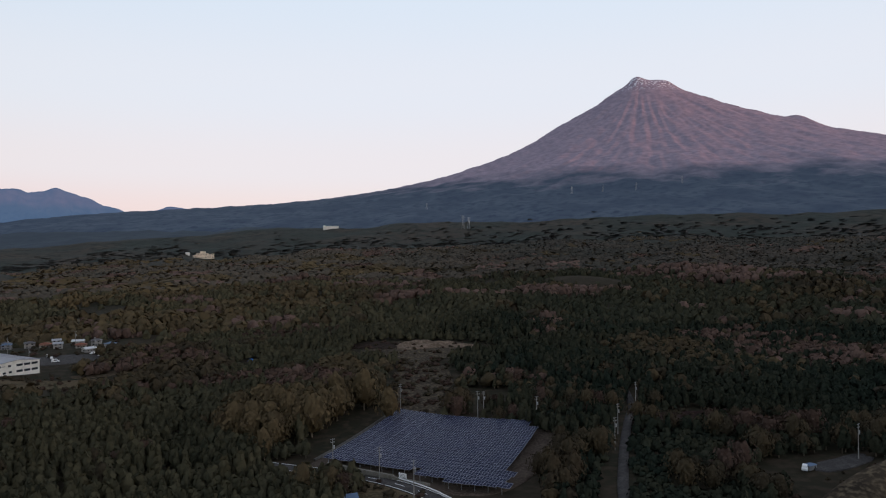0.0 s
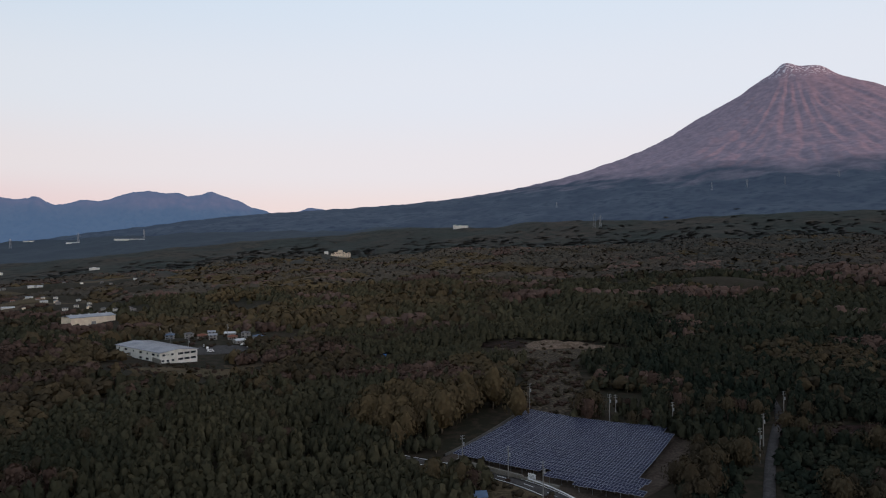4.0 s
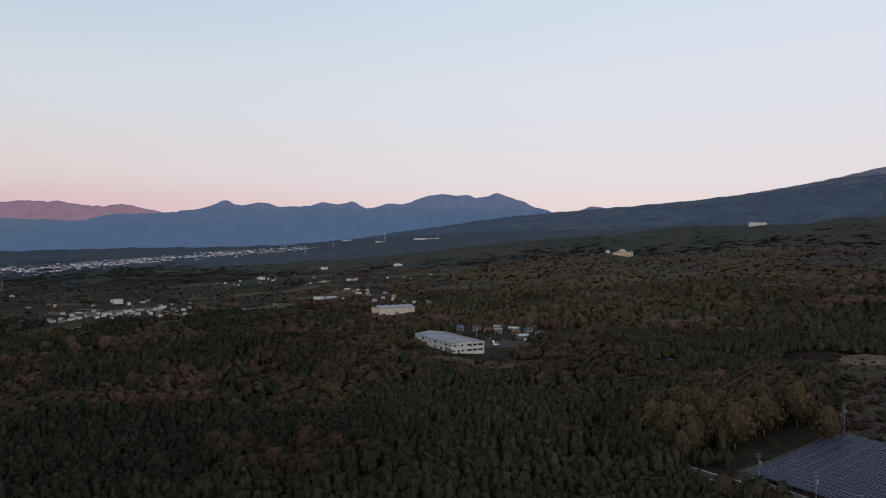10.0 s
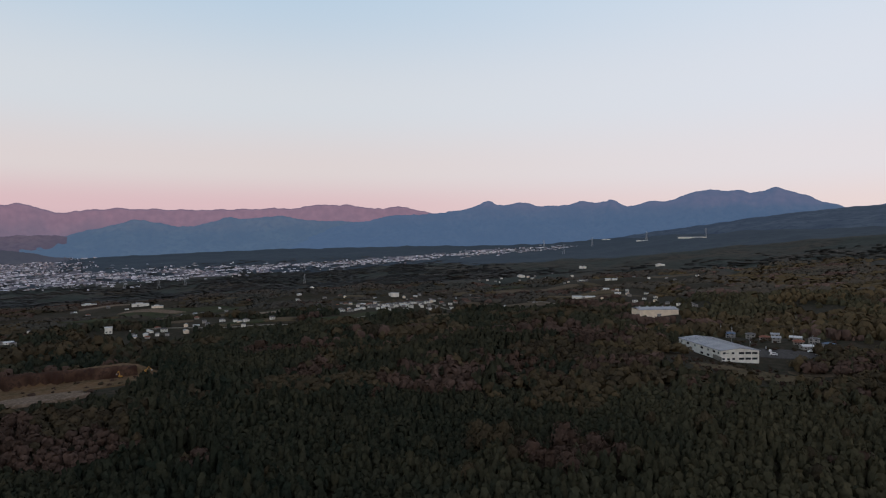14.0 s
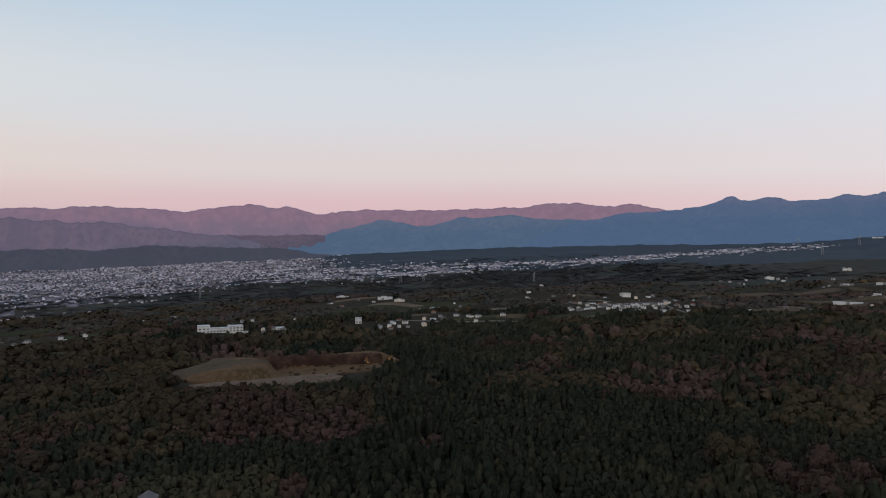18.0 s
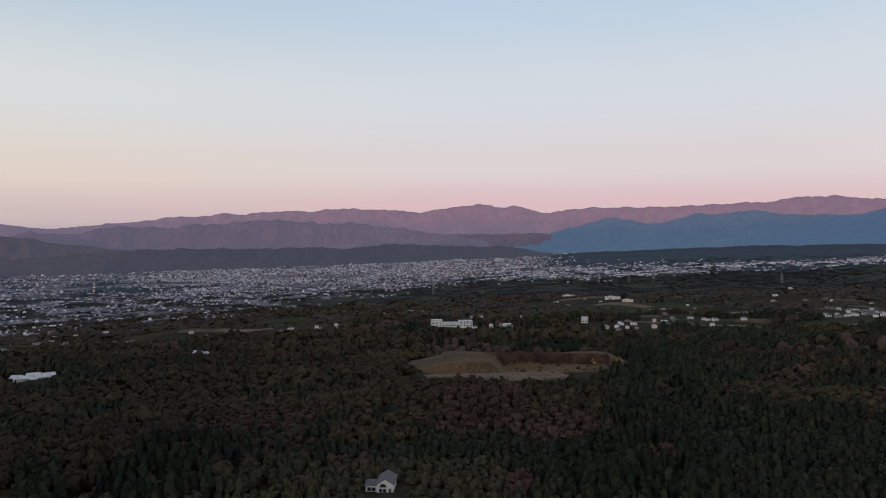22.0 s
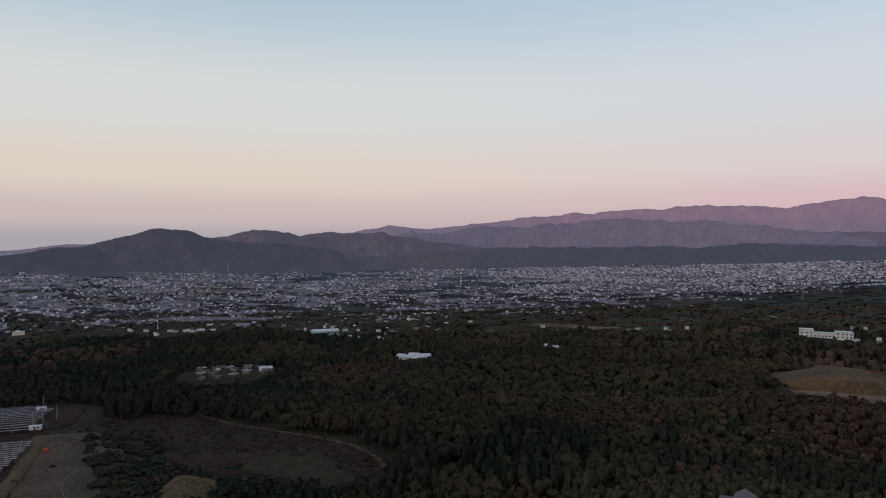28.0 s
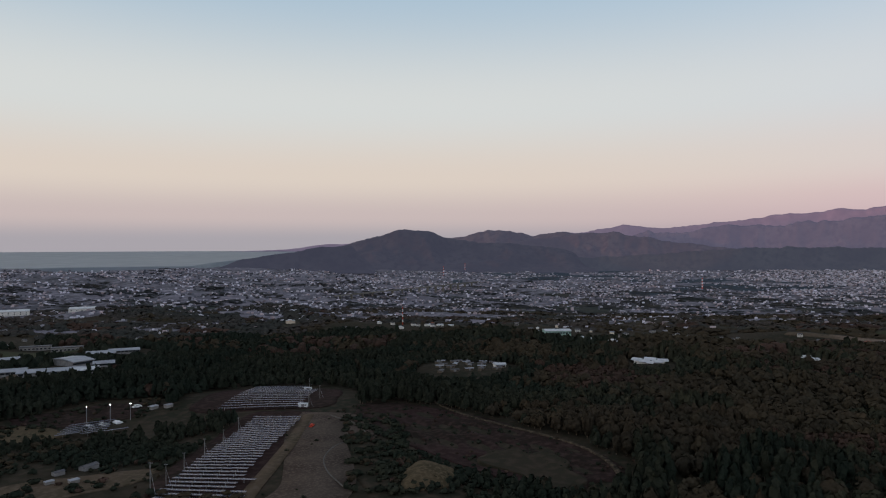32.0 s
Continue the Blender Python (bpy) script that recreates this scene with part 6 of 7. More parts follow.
part("deck", box(bmesh.new(), (-120, -6, -1.4), (dv.length + 150, 6, 0)), CONCRETE, via, at=pose(0, 0, zv, 0, 0, turn_v))
for s in (-6, 5.7):
    part("parapet", box(bmesh.new(), (-120, s, 0), (dv.length + 150, s + 0.3, 1.2)), CONCRETE, via, at=pose(0, 0, zv, 0, 0, turn_v))
pier = done("pier", box(bmesh.new(), (-1.6, -3.5, -45), (1.6, 3.5, -1.4)), CONCRETE)
for k in range(16):
    part("pier", pier, None, via, at=pose(0, 0, zv, 0, 0, turn_v) @ pose(-100 + k * (dv.length + 240) / 16, 0, 0))


# ---- the town on the plain ----
def town_mesh(name, label, x, y, sx, sy, h, turn, roof, material):
    """Small houses and blocks as one mesh: four walls, an eaves ring and a ridge each."""
    n = len(x)
    c, s = np.cos(turn), np.sin(turn)
    z = land(x, y)
    lx = np.array([-1, 1, 1, -1])
    ly = np.array([-1, -1, 1, 1])
    P = np.zeros((n, 12, 3))
    for q in range(4):
        for row, k, zz in ((0, 1.0, z - 6), (4, 1.0, z + h), (8, None, z + h + roof)):
            px, py = lx[q] * sx / 2 * (0.9 if k is None else k), ly[q] * sy / 2 * (0.12 if k is None else k)
            P[:, q + row] = np.column_stack([x + px * c - py * s, y + px * s + py * c, zz])
    f = np.array([(q + r, (q + 1) % 4 + r, (q + 1) % 4 + r + 4, q + r + 4) for r in (0, 4) for q in range(4)] )
    F = (f[None] + (np.arange(n) * 12)[:, None, None]).reshape(-1, 4)
    return tagged(new(name, quad_mesh(name, P.reshape(-1, 3), F, material)), label, "town", kind="stuff")


HOUSES = mat("town_walls_pale", (0.46, 0.44, 0.49), 0.6, island=0.65)
HOUSES_WARM = mat("town_walls_warm", (0.34, 0.28, 0.29), 0.7, island=0.6)
HOUSES_DARK = mat("town_roofs_dark", (0.085, 0.088, 0.105), 0.6, island=0.6)
WORKS = mat("works_sheet_roofs", (0.48, 0.47, 0.51), 0.6, island=0.6)


def build_town():
    r = np.random.RandomState(11)
    n = 620000
    az, d = r.uniform(44, 186, n), np.sqrt(r.uniform(1000 ** 2, 4500 ** 2, n))
    x, y = xy(az, d)
    w = wave(az * 30, d, 300, 61) * 0.5 + wave(x, y, 110, 62) * 0.4
    # the town fills the valley floor, thins out up the slope and leaves belts of woods
    inner = np.interp(az, TOWN_AZ, TOWN_IN)
    outer = np.interp(az, [40, 60, 80, 100, 112, 125, 140, 155, 159, 186], [4480, 4480, 4400, 4400, 4400, 4250, 3900, 3240, 2900, 2860])
    _, _, green, core, strip = town_mix(x, y)
    dens = np.clip((d - inner) / 800, 0, 1) ** 0.8 * np.clip((outer - d) / 60, 0, 1) * np.clip((az - 82) / 6, 0, 1)
    p = dens * (0.16 + 0.25 * w) * (0.7 + 2.9 * core) * (1 - 0.96 * green) * np.where((d > 2900) & (az > 118) & (az < 152), 0.5, np.where(d > 2500, 1.0, 0.8))
    works = (r.uniform(0, 1, n) < 0.085 * strip) & (az < 90)
    m = ((r.uniform(0, 1, n) < p) | works | (r.uniform(0, 1, n) < 0.10 * strip)) & ~open_ground(x, y)
    x, y, az, d, works = x[m], y[m], az[m], d[m], works[m]
    k = len(x)
    size = r.uniform(5.0, 9.5, k) * np.interp(d, [1200, 2200, 4400], [0.75, 0.72, 1.15])
    big = (r.uniform(0, 1, k) < 0.04) | works
    size[big] *= r.uniform(1.3, 2.6, big.sum())
    h = r.uniform(1.8, 3.0, k)
    h[works] = r.uniform(1.2, 2.4, works.sum())
    tall = (r.uniform(0, 1, k) < 0.012) & ~big
    h[tall] = r.uniform(5, 10, tall.sum())
    # most houses lie along the slope's contours
    turn = np.radians(az) + np.round(wave(x, y, 900, 65) * 2) * 0.25 + np.where(r.uniform(0, 1, k) < 0.75, 0, 1.5708)
    roof = np.where(big | tall, 0.3, r.uniform(0.6, 1.2, k))
    pick = np.where(works, 1.5, r.uniform(0, 1, k))
    for lo, hi, material, lab in ((0, 0.42, HOUSES, "pale houses and blocks of the town"), (0.42, 0.68, HOUSES_WARM, "warm-walled houses of the town"), (0.68, 1.0, HOUSES_DARK, "dark-roofed houses of the town"), (1, 2, WORKS, "long pale works and halls along the valley")):
        q = (pick >= lo) & (pick < hi)
        town_mesh("town_houses" if hi < 2 else "town_works", lab, x[q], y[q], size[q] * 1.15, size[q] * r.uniform(0.5, 0.85, q.sum()), h[q], turn[q], roof[q], material)


build_town()


# ---- woods ----
def tree_template(kind, seed, clumps):
    """Quads of a crown of unit height and radius: a lumpy core and loose clumps of leaves round it."""
    r = np.random.RandomState(seed)
    V, F = [], []

    def quad(p):
        F.append([len(V) + k for k in range(4)])
        V.extend(p)

    prof = {"cedar": lambda h: 1.0 * max(0, 1 - h) ** 0.43 * min(1, 0.66 + h * 2.0), "broad": lambda h: math.sqrt(max(0, 1 - (2 * h - 0.95) ** 2)) * 0.98, "bare": lambda h: math.sqrt(max(0, 1 - (1.7 * h - 0.85) ** 2))}[kind]
    hs, n = ((0.03, 0.26, 0.55, 0.8, 0.96), 6) if clumps > 40 else ((0.04, 0.4, 0.72, 0.95), 5) if clumps > 7 else ((0.0, 0.5, 0.95), 4) if clumps > 1 else ((0.0, 0.85), 4)
    for i, h in enumerate(hs):
        for q in range(n):
            k = prof(h) * r.uniform(0.6, 0.95) * (0.78 if clumps > 40 else 1.0) * (0.8 if kind == "bare" else 0.92 if kind == "broad" else 1.0) if clumps > 1 else (1.15, 0.66)[i] * r.uniform(0.8, 1.1)
            V.append((k * math.cos(6.283 * q / n + h * 3), k * math.sin(6.283 * q / n + h * 3), h + r.uniform(-0.06, 0.06)))
    for i in range(len(hs) - 1):
        for k in range(n):
            F.append([i * n + k, i * n + (k + 1) % n, (i + 1) * n + (k + 1) % n, (i + 1) * n + k])
    if n == 4:
        F.append([(len(hs) - 1) * n + k for k in range(4)])
        clumps = 0 if clumps == 1 else clumps
    for k in range(clumps):
        h = (k + r.uniform(0, 1)) / clumps
        h = 1 - (1 - h) ** 1.1 if kind == "cedar" else 0.08 + 0.92 * h
        a = k * 2.39996 + r.uniform(-0.5, 0.5)
        rad = prof(min(h, 0.985)) * r.uniform(0.72, 1.08) if kind != "bare" else prof(h) * r.uniform(0.35, 1.05)
        if kind != "cedar":
            rad *= 1 + 0.20 * math.sin(2 * a + seed) * math.cos(5 * h + seed) + 0.12 * math.sin(5 * a + 3 * h)
        c = np.array([rad * math.cos(a), rad * math.sin(a), h + r.uniform(-0.03, 0.03)])
        out = np.array([math.cos(a), math.sin(a), 0.35 if kind == "cedar" else (h - 0.35) * 2]) + r.normal(0, 0.26, 3)
        out /= np.linalg.norm(out)
        p = np.cross(out, r.normal(0, 1, 3))
        p /= np.linalg.norm(p)
        q = np.cross(out, p)
        s = r.uniform(0.7, 1.25) * {"cedar": 0.175, "broad": 0.185, "bare": 0.17}[kind] * math.sqrt(22 / clumps)
        zq = 0.55 if kind == "cedar" else 0.75
        ps = []
        for u, v in ((-1, -1), (1, -1), (1, 1), (-1, 1)):
            w = c + (p * u * r.uniform(0.6, 1.2) + q * v * r.uniform(0.6, 1.2)) * s * np.array([1, 1, zq]) - out * 0.25 * s * (u * u + v * v - 1)
            ps.append(tuple(w))
        quad(ps)
    return np.array(V), np.array(F)


def plant(name, label, material, templates, x, y, z, height, radius, tint, rs):
    """All trees of one kind as one mesh."""
    Vs, Fs, Ts, base = [], [], [], 0
    pick = rs.randint(0, len(templates), len(x))
    for k, (tv, tf) in enumerate(templates):
        i = np.where(pick == k)[0]
        if not len(i):
            continue
        a = rs.uniform(0, 6.283, len(i))
        c, s = np.cos(a)[:, None], np.sin(a)[:, None]
        sq = rs.uniform(0.85, 1.18, len(i))[:, None]
        X = (tv[None, :, 0] * c - tv[None, :, 1] * s) * radius[i][:, None] * sq + x[i][:, None]
        Y = (tv[None, :, 0] * s + tv[None, :, 1] * c) * radius[i][:, None] / sq + y[i][:, None]
        Z = tv[None, :, 2] * height[i][:, None] + z[i][:, None]
        Vs.append(np.stack([X, Y, Z], -1).reshape(-1, 3))
        Fs.append((tf[None] + (np.arange(len(i)) * len(tv))[:, None, None] + base).reshape(-1, 4))
        Ts.append(np.repeat(tint[i], len(tf)))
        base += len(i) * len(tv)
    if not Vs:
        return
    me = quad_mesh(name, np.concatenate(Vs), np.concatenate(Fs), material, np.concatenate(Ts))
    return tagged(new(name, me), label, "woodland", kind="stuff")


# stands of autumn-coloured and bare trees: azimuth, distance, radius, kind (1 autumn, 2 bare)
STANDS = [
    (11, 300, 34, 1), (7.5, 330, 22, 1), (14, 262, 22, 1), (-9.5, 224, 13, 1), (-25.5, 262, 15, 2), (-20, 210, 9, 1), (-22.5, 216, 7, 2), (-27, 480, 45, 2), (-22, 520, 40, 2), (-31, 430, 40, 2),
    (-22, 900, 80, 2), (-17, 950, 60, 2), (-29, 800, 60, 1), (12, 820, 60, 1), (20, 700, 80, 1), (5, 900, 60, 2), (-8, 760, 50, 2), (-12, 800, 40, 2), (-3, 740, 40, 2), (22, 1000, 90, 1), (33, 640, 60, 1), (28, 1250, 120, 1), (40, 440, 60, 1), (43, 520, 50, 2),
    (46, 340, 45, 1), (41, 400, 30, 2), (53, 380, 42, 2), (57, 345, 30, 2), (50, 400, 30, 2), (44, 225, 22, 2), (50, 245, 14, 1), (62, 500, 50, 1), (86, 300, 30, 2), (91, 330, 34, 2), (90, 285, 26, 2), (97, 320, 30, 1), (103, 330, 36, 1),
    (108, 300, 34, 2), (112, 340, 40, 1), (100, 275, 24, 1), (118, 320, 34, 1), (106, 265, 22, 1), (121, 275, 26, 1), (126, 300, 26, 1), (117, 420, 50, 1), (108, 420, 50, 1), (66, 420, 30, 2), (128, 420, 40, 2),
]


def stand_of(x, y, cell=58.0, seed=4.0):
    """The planted stand that a tree belongs to: three numbers from 0 to 1 for each stand, and the way to its edge in metres."""
    gx, gy = np.floor(x / cell), np.floor(y / cell)
    best, second = np.full(x.shape, 1e9), np.full(x.shape, 1e9)
    out = [np.zeros(x.shape) for _ in range(3)]
    part_of = lambda i, j, k: np.modf(np.abs(np.sin(i * 12.9898 + j * 78.233 + k * 37.719 + seed) * 43758.5453))[0]
    for di in (-1, 0, 1):
        for dj in (-1, 0, 1):
            i, j = gx + di, gy + dj
            d = np.hypot(x - (i + part_of(i, j, 0)) * cell, (y - (j + part_of(i, j, 1)) * cell))
            near = d < best
            second = np.where(near, best, np.minimum(second, d))
            best = np.where(near, d, best)
            for k in range(3):
                out[k] = np.where(near, part_of(i, j, k + 2), out[k])
    return out[0], out[1], out[2], (second - best) / 2


def kinds(x, y, rs):
    """0 cedar, 1 autumn, 2 bare: by planted stands, a few strays, and the stands listed above."""
    az, d = polar(x, y)
    az = np.where(az < -170, az + 360, az)
    sx, sy = x + 14 * wave(x, y, 60, 45), y + 14 * wave(x, y, 60, 46)
    _, pick, _, _ = stand_of(sx, sy)
    broad = np.interp(az, [-35, -6, 6, 40, 48, 75, 85, 98, 130, 150], [0.03, 0.04, 0.26, 0.30, 0.16, 0.16, 0.34, 0.56, 0.34, 0.10])
    bare = np.interp(az, [-35, -6, 6, 40, 48, 75, 85, 130, 150], [0.05, 0.04, 0.12, 0.16, 0.10, 0.08, 0.16, 0.12, 0.06])
    young = (d < 340) & (az > 10) & (az < 80)
    broad, bare = np.where(young, 0.10, broad), np.where(young, 0.03, bare)
    pick = np.clip(pick + rs.normal(0, 0.045, len(x)), 0, 1)
    k = np.where(pick < broad, 1, np.where(pick > 1 - bare, 2, 0))
    k[(az > -24) & (az < -11) & (d < 256)] = 0
    k[(az > 88) & (az < 112) & (d < 232) & (rs.uniform(0, 1, len(x)) < 0.9)] = 0
    for az, d, rad, kind in STANDS:
        cx, cy = xy(az, d)
        m = np.hypot(x - cx, y - cy) < rad * (0.75 + 0.35 * wave(x, y, 40, 43)) * rs.uniform(0.85, 1.1, len(x))
        k[m & (rs.uniform(0, 1, len(x)) < 0.9)] = kind
    return k


def scatter(d0, d1, az0, az1, gap, rs):
    """Points on a shaken triangular grid in a ring sector."""
    n = int(2 * d1 / gap) + 2
    i, j = np.meshgrid(np.arange(n), np.arange(int(n * 1.16)), indexing="ij")
    x = (i + 0.5 * (j % 2)) * gap - d1 + rs.uniform(-0.36, 0.36, i.shape) * gap
    y = j * gap * 0.866 - d1 + rs.uniform(-0.36, 0.36, i.shape) * gap
    x, y = x.ravel(), y.ravel()
    az, d = polar(x, y)
    az = np.where(az < -170, az + 360, az)
    m = (d > d0) & (d < d1) & (az > az0) & (az < az1)
    x, y = x[m], y[m]
    m = ~open_ground(x, y)
    return x[m], y[m]


def lone_tree(name, label, kind, material, seed, h, rad, tone):
    """A tree of its own: a tapered trunk with limbs, and a crown of many clumps."""
    r = random.Random(seed)
    o = thing(name, label, "tree", pose(0, 0, 0), "single trees")
    bm = tube(bmesh.new(), (0, 0, -0.5), (0.1, 0, h * 0.62), 0.26, 0.10, 7)
    for k in range(7):
        a, z = k * 2.4 + r.uniform(-0.4, 0.4), h * r.uniform(0.25, 0.55)
        tube(bm, (0, 0, z), (math.cos(a) * rad * 0.7, math.sin(a) * rad * 0.7, z + h * r.uniform(0.15, 0.32)), 0.09, 0.03, 5)
    part("trunk", bm, BARK, o)
    V, F = tree_template(kind, seed, 170)
    V = V * np.array([rad, rad, h * 0.86]) + np.array([0, 0, h * 0.14])
    part("crown", quad_mesh("crown", V, F, material, np.full(len(F), tone)), None, o)
    return o


rs = np.random.RandomState(7)
LONE = {1: [lone_tree("autumn_tree", "rounded autumn broadleaf tree in olive and gold", "broad", BROAD, 201 + k, 9.0 + 0.8 * k, 4.0 + 0.4 * k, 0.32 + 0.07 * k) for k in range(4)],
        2: [lone_tree("bare_tree", "russet, nearly leafless broadleaf tree", "bare", BARE, 301 + k, 7.5 + k, 3.6 + 0.4 * k, 0.05 + 0.06 * k) for k in range(3)],
        3: [lone_tree("dull_tree", "rounded broadleaf tree in dull brown and olive", "broad", BROAD, 401 + k, 7.5 + k, 3.6 + 0.4 * k, 0.05 + 0.07 * k) for k in range(3)]}
set_out = {1: 0, 2: 0, 3: 0}
RINGS = [  # from, to, spacing, clumps, height, radius
    (176, 330, 3.55, 8, 5.0, 2.5), (330, 560, 4.9, 5, 5.6, 3.4), (560, 1000, 8.0, 3, 5.6, 5.6), (1000, 1700, 12.8, 2, 4.0, 9.6), (1700, 4000, 21.0, 1, 2.9, 15.0),
]
for ring, (d0, d1, gap, clumps, th, tr) in enumerate(RINGS):
    far = ring >= 3
    x, y = scatter(d0, d1, -37, 186, gap, rs)
    if ring < 3:
        wide_x, wide_y = scatter(d0, d1, -37, 186, gap * (1.5 if ring == 0 else 1.25), rs)
        fine, wide = kinds(x, y, rs) == 0, kinds(wide_x, wide_y, rs) > 0
        x, y = np.concatenate([x[fine], wide_x[wide]]), np.concatenate([y[fine], wide_y[wide]])
        kind_of = np.concatenate([np.zeros(fine.sum(), int), kinds(wide_x, wide_y, rs)[wide]])
        kind_of[fine.sum():] = np.maximum(kind_of[fine.sum():], 1)
    else:
        kind_of = kinds(x, y, rs)
    if ring == 4:
        m = (np.hypot(x, y) < 3300) | (polar(x, y)[0] > 84)
        x, y, kind_of = x[m], y[m], kind_of[m]
    if ring >= 2:
        az, d = polar(x, y)
        az = np.where(az < -170, az + 360, az)
        town = np.clip((az - 72) / 25, 0, 1) * np.clip((d - 900) / 1500, 0, 1) * 0.75 + np.clip((az - 112) / 30, 0, 1) * np.clip((d - 700) / 900, 0, 1) * 0.1
        gapfield = np.clip((az - 36) / 10, 0, 1) * np.clip((d - 620) / 250, 0, 1) * 0.12
        keep = wave(x, y, 260, 51) * 0.5 + rs.normal(0, 0.15, len(x)) + 0.55 > town * 0.85 + gapfield
        if ring == 4:
            _, _, green, core, strip = town_mix(x, y)
            keep &= (rs.uniform(0, 1, len(x)) < np.clip((3250 - d) / 300, 0, 1)) | ((az > 27) & (az < 88))
            keep |= (green > 0.45) & (az > 84) & (az < 165) & (d > 2000)
            keep &= strip < 0.3
        x, y, kind_of = x[keep], y[keep], kind_of[keep]
    if ring == 0:
        keep = ~((polar(x, y)[0] > 138) & (np.hypot(x, y) < 196)) & ~((polar(x, y)[0] < -165))
        x, y, kind_of = x[keep], y[keep], kind_of[keep]
    tall, _, hue, rim = stand_of(x + 14 * wave(x, y, 60, 45), y + 14 * wave(x, y, 60, 46))
    if ring < 2:
        keep = (rim > 1.6) | (tall < 0.4) | (kind_of > 0)
        x, y, kind_of, tall, hue = x[keep], y[keep], kind_of[keep], tall[keep], hue[keep]
    z, k = land(x, y), kind_of
    if ring == 0:
        near = np.argsort(np.hypot(x, y))
        own = [i for i in near if k[i] == 1 and polar(x[i], y[i])[1] > 185 and polar(x[i], y[i])[0] < 62][:170] + [i for i in near if k[i] == 2 and polar(x[i], y[i])[1] > 185 and polar(x[i], y[i])[0] < 62][:80]
        for i in own:
            which = int(k[i])
            if which == 1 and not 1 < polar(x[i], y[i])[0] < 20:
                which = 3
            kinds_of, n = LONE[which], set_out[which]
            m = pose(float(x[i]), float(y[i]), float(z[i]), 0, 0, float(rs.uniform(0, 360)))
            if n < len(kinds_of):
                kinds_of[n].matrix_basis = m
            else:
                o = copy_thing(kinds_of[n % len(kinds_of)], m)
                sc = float(rs.uniform(0.8, 1.2)) * (1.4 if which == 1 else 1.0)
                o.scale = (sc, sc, sc * float(rs.uniform(0.85, 1.1)))
            set_out[which] += 1
        rest = np.ones(len(x), bool)
        rest[own] = False
        x, y, z, k, tall, hue = x[rest], y[rest], z[rest], k[rest], tall[rest], hue[rest]
    h = th * rs.uniform(0.84, 1.14, len(x)) * (0.72 + 0.62 * tall)
    r = tr * rs.uniform(0.82, 1.22, len(x)) * np.where(k > 0, rs.uniform(0.9, 1.6, len(x)) if ring == 0 else rs.uniform(0.9, 1.45, len(x)) if ring < 3 else 1.0, 1.0) * (0.9 + 0.2 * tall)
    h = h * (1 + 0.24 * wave(x, y, 36, 47) * (ring < 3))
    grove = (polar(x, y)[0] > 88) & (polar(x, y)[0] < 112) & (np.hypot(x, y) < 236) & (k == 0)
    h = np.where(grove, h * 0.7, h)
    plot = (polar(x, y)[0] > -23) & (polar(x, y)[0] < -12) & (np.hypot(x, y) < 256)
    h = np.where(plot & (k == 0), h * 0.55, h)
    if ring < 3:
        h = np.where(k > 0, np.maximum(h * rs.uniform(0.85, 1.2, len(x)), r * 1.3), h)
    if ring == 0:
        scrub = np.clip((polar(x, y)[0] - 132) / 8, 0, 1) * np.clip((300 - np.hypot(x, y)) / 25, 0, 1)
        h, r = h * (1 - 0.68 * scrub), r * (1 - 0.25 * scrub)
    if ring == 4:
        h = h * np.clip((3350 - np.hypot(x, y)) / 1300, 0.4, 1)
    az = polar(x, y)[0]
    az = np.where(az < -170, az + 360, az)
    # besides stand hue, tint paints in deeper shade towards higher azimuths
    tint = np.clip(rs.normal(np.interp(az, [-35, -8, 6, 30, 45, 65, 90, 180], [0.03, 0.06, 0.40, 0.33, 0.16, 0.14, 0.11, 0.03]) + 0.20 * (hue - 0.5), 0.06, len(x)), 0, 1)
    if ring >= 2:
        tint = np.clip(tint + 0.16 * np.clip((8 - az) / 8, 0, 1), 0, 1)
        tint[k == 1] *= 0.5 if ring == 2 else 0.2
    # the hillside's shade past azimuth 125 is painted in by cutting tint
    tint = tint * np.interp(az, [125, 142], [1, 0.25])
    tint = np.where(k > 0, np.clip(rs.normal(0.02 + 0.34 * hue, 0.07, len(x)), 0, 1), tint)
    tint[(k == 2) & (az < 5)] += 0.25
    # broadleaf and bare crowns are dimmed past azimuth 55 in the same way
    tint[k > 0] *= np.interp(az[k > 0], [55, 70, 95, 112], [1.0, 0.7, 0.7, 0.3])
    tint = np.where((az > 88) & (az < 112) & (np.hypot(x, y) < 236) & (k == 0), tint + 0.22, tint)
    # outer rings between azimuths 2 and 44 get extra brightness through tint
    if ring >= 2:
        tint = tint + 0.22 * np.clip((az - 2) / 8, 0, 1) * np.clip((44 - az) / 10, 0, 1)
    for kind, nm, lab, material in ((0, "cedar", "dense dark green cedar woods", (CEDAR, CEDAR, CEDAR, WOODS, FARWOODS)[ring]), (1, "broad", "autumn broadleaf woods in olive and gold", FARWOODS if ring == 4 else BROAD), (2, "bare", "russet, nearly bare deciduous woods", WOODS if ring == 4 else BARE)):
        m = k == kind
        if ring == 4:
            m = m & (np.hypot(x, y) < np.interp(az, [43, 66], [1800, 3100]) + rs.normal(0, 220, len(x)))
        if not m.any():
            continue
        if kind == 0:
            hh, rr, zz = h[m], r[m], z[m] + (0.22 * h[m] if ring < 2 else 0.0)
        else:
            hh, rr, zz = h[m] * 0.9, r[m], z[m] + (0.8 if ring < 2 else 0.0)
        sunk = (0.0, 0.0, 1.6, 2.4, 3.6)[ring]      # skirts reach into the slope
        hh, zz = hh + sunk, zz - sunk
        tp = [tree_template(nm, 60 + ring * 10 + v, clumps + (18 if kind and ring == 0 else 7 if kind and ring == 1 else 3 if kind and ring == 2 else 0)) for v in range(5)]
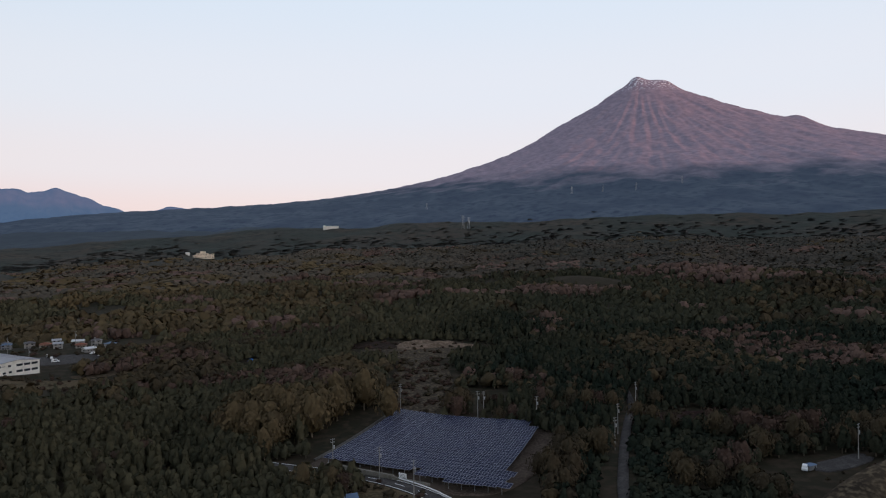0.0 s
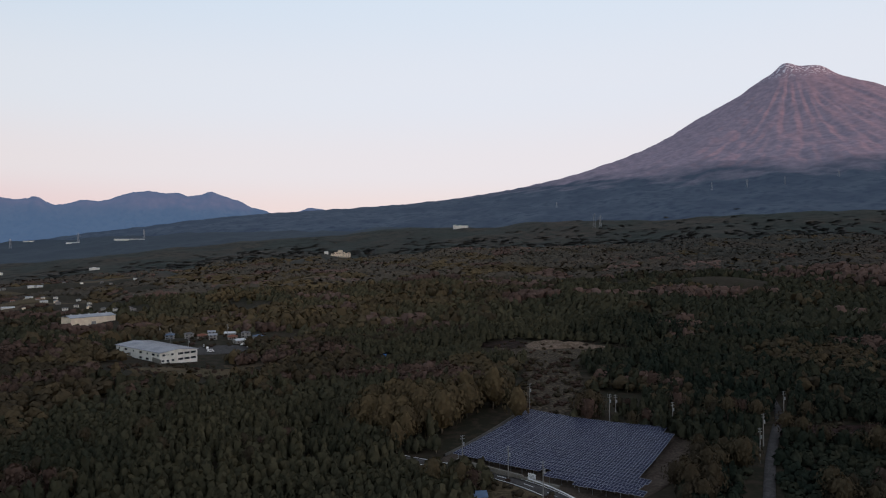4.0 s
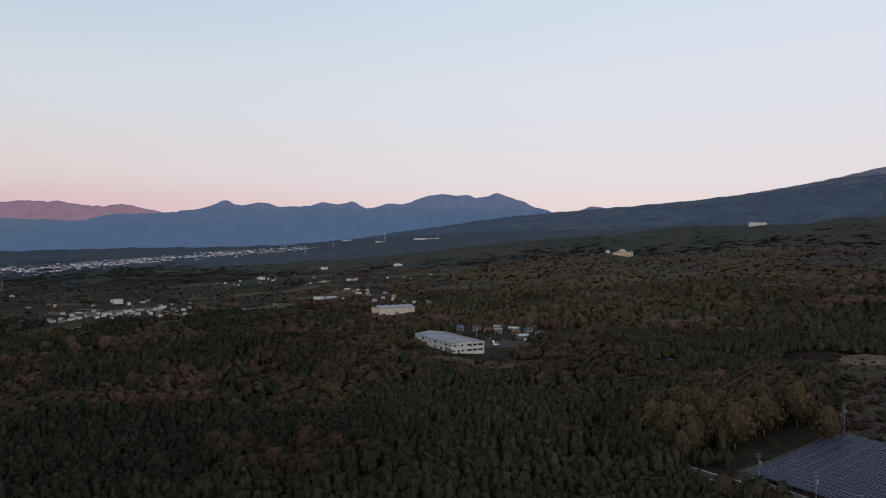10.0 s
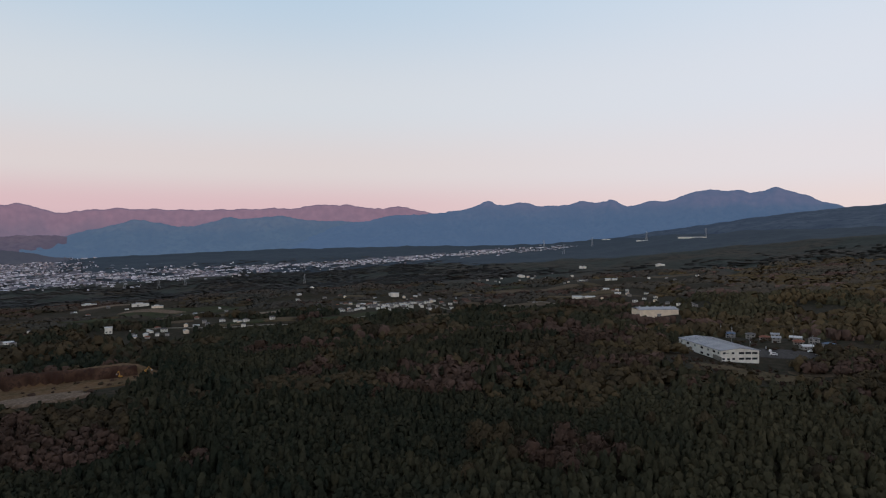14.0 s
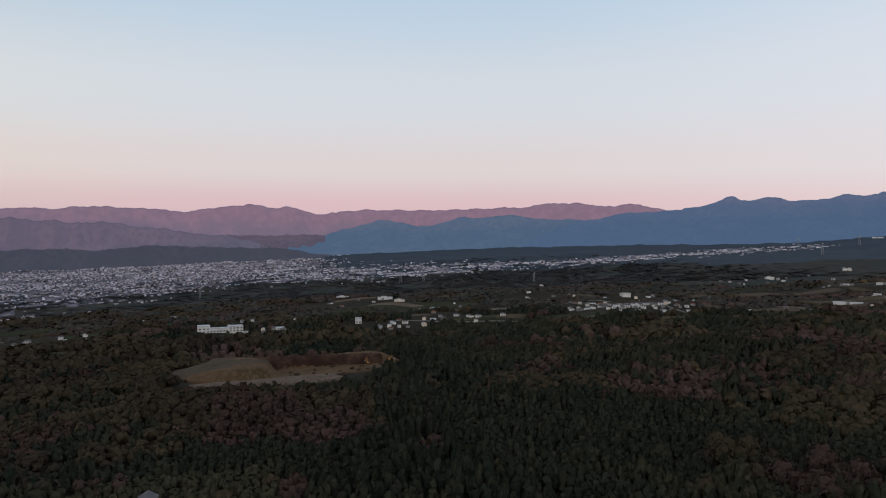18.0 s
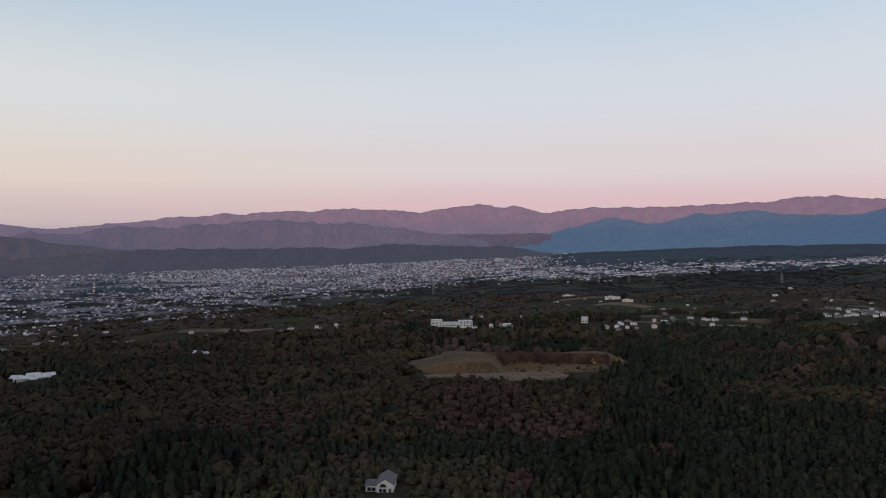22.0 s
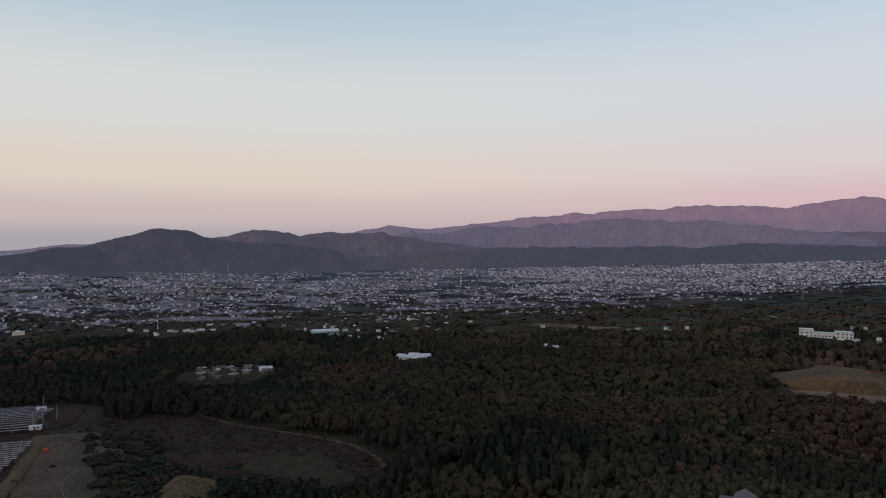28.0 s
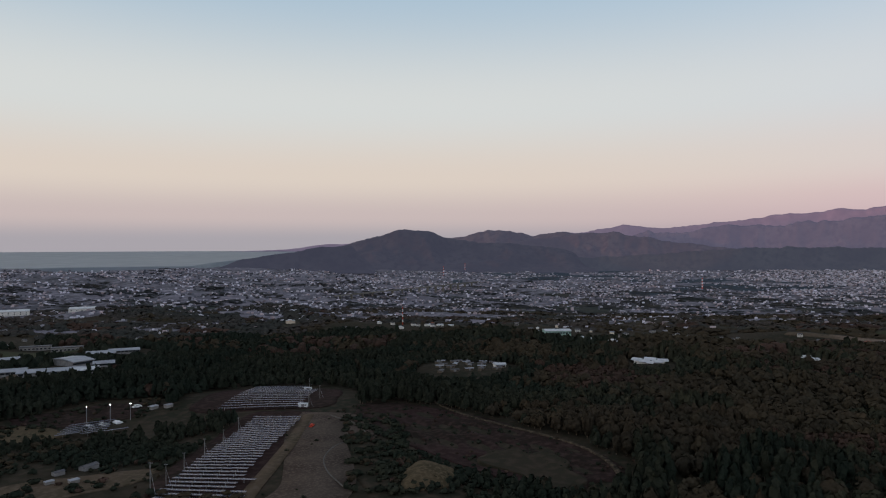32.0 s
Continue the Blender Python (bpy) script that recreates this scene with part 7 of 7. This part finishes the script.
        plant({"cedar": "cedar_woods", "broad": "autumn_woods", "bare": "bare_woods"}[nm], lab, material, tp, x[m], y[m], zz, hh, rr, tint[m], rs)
    if ring < 1:
        V, F = [], []
        n = len(x)
        a = np.array([(-1, -1), (1, -1), (1, 1), (-1, 1)])
        P = np.zeros((n, 8, 3))
        for q in range(4):
            P[:, q] = np.column_stack([x + a[q, 0] * 0.17, y + a[q, 1] * 0.17, z - 0.5])
            P[:, q + 4] = np.column_stack([x + a[q, 0] * 0.10, y + a[q, 1] * 0.10, z + h * 0.55])
        f = np.array([(q, (q + 1) % 4, 4 + (q + 1) % 4, 4 + q) for q in range(4)])
        F = (f[None] + (np.arange(n) * 8)[:, None, None]).reshape(-1, 4)
        tagged(new("tree_trunks", quad_mesh("tree_trunks", P.reshape(-1, 3), F, BARK)), "straight grey-brown trunks of the near woods", "woodland", kind="stuff")
# low brush on the open ground
rb = np.random.RandomState(19)
BX, BY, BH = [], [], []
for bx, by, hl, hw, turn, n, bh in [(-222, 368, 46, 26, 28, 240, 1.3), (-250, 378, 34, 7, 52, 90, 0.7), (-275, 470, 60, 30, 35, 150, 1.5), (-24, 198, 22, 10, -32, 90, 1.3), (-174, -201, 70, 26, 92, 420, 0.7), (-138, -206, 52, 12, 60, 620, 1.4), (-128, -180, 20, 12, 50, 120, 0.9), (-12, 348, 15, 62, 2, 420, 1.3), (-10, 448, 42, 24, -4, 160, 1.3), (118, 182, 32, 16, 28, 150, 1.0), (-70, -340, 34, 24, 0, 170, 1.2), (-34, -316, 24, 24, 10, 110, 1.2), (-45, -228, 30, 16, -8, 150, 1.2),
                                    (94, 268, 21, 11, 5, 90, 1.2), (-420, 22, 88, 70, 87, 260, 1.4), (-116, -222, 60, 15, 56, 40, 0.7)]:
    c, s = math.cos(radians(turn)), math.sin(radians(turn))
    u, v = rb.uniform(-hl, hl, n), rb.uniform(-hw, hw, n)
    keep = wave(u, v, 22, 5) + rb.normal(0, 0.5, n) > 0
    BX.append(bx + u[keep] * c - v[keep] * s)
    BY.append(by + u[keep] * s + v[keep] * c)
    BH.append(np.full(keep.sum(), bh))
bx, by, bh = np.concatenate(BX), np.concatenate(BY), np.concatenate(BH) * rb.uniform(0.5, 1.5, sum(len(k) for k in BX))
half = rb.uniform(0, 1, len(bx)) < 0.5
# shade on the southern scrub is put into its colour: most takes dark cedar
shady = (by < -100) & (rb.uniform(0, 1, len(bx)) < 0.85)
for sel, material, lab in ((shady, CEDAR, "low scrub in a darkened green on open ground"), (half & ~shady, BROAD, "low olive and tawny bushes on open ground"), (~half & ~shady, BARE, "low russet bare bushes on open ground")):
    plant("brush", lab, material, [tree_template("broad", 500 + v, 10) for v in range(5)], bx[sel], by[sel], land(bx[sel], by[sel]) + 0.1, bh[sel], bh[sel] * rb.uniform(0.7, 1.4, sel.sum()), rb.uniform(0, 0.14, sel.sum()), rb)
build_ground()
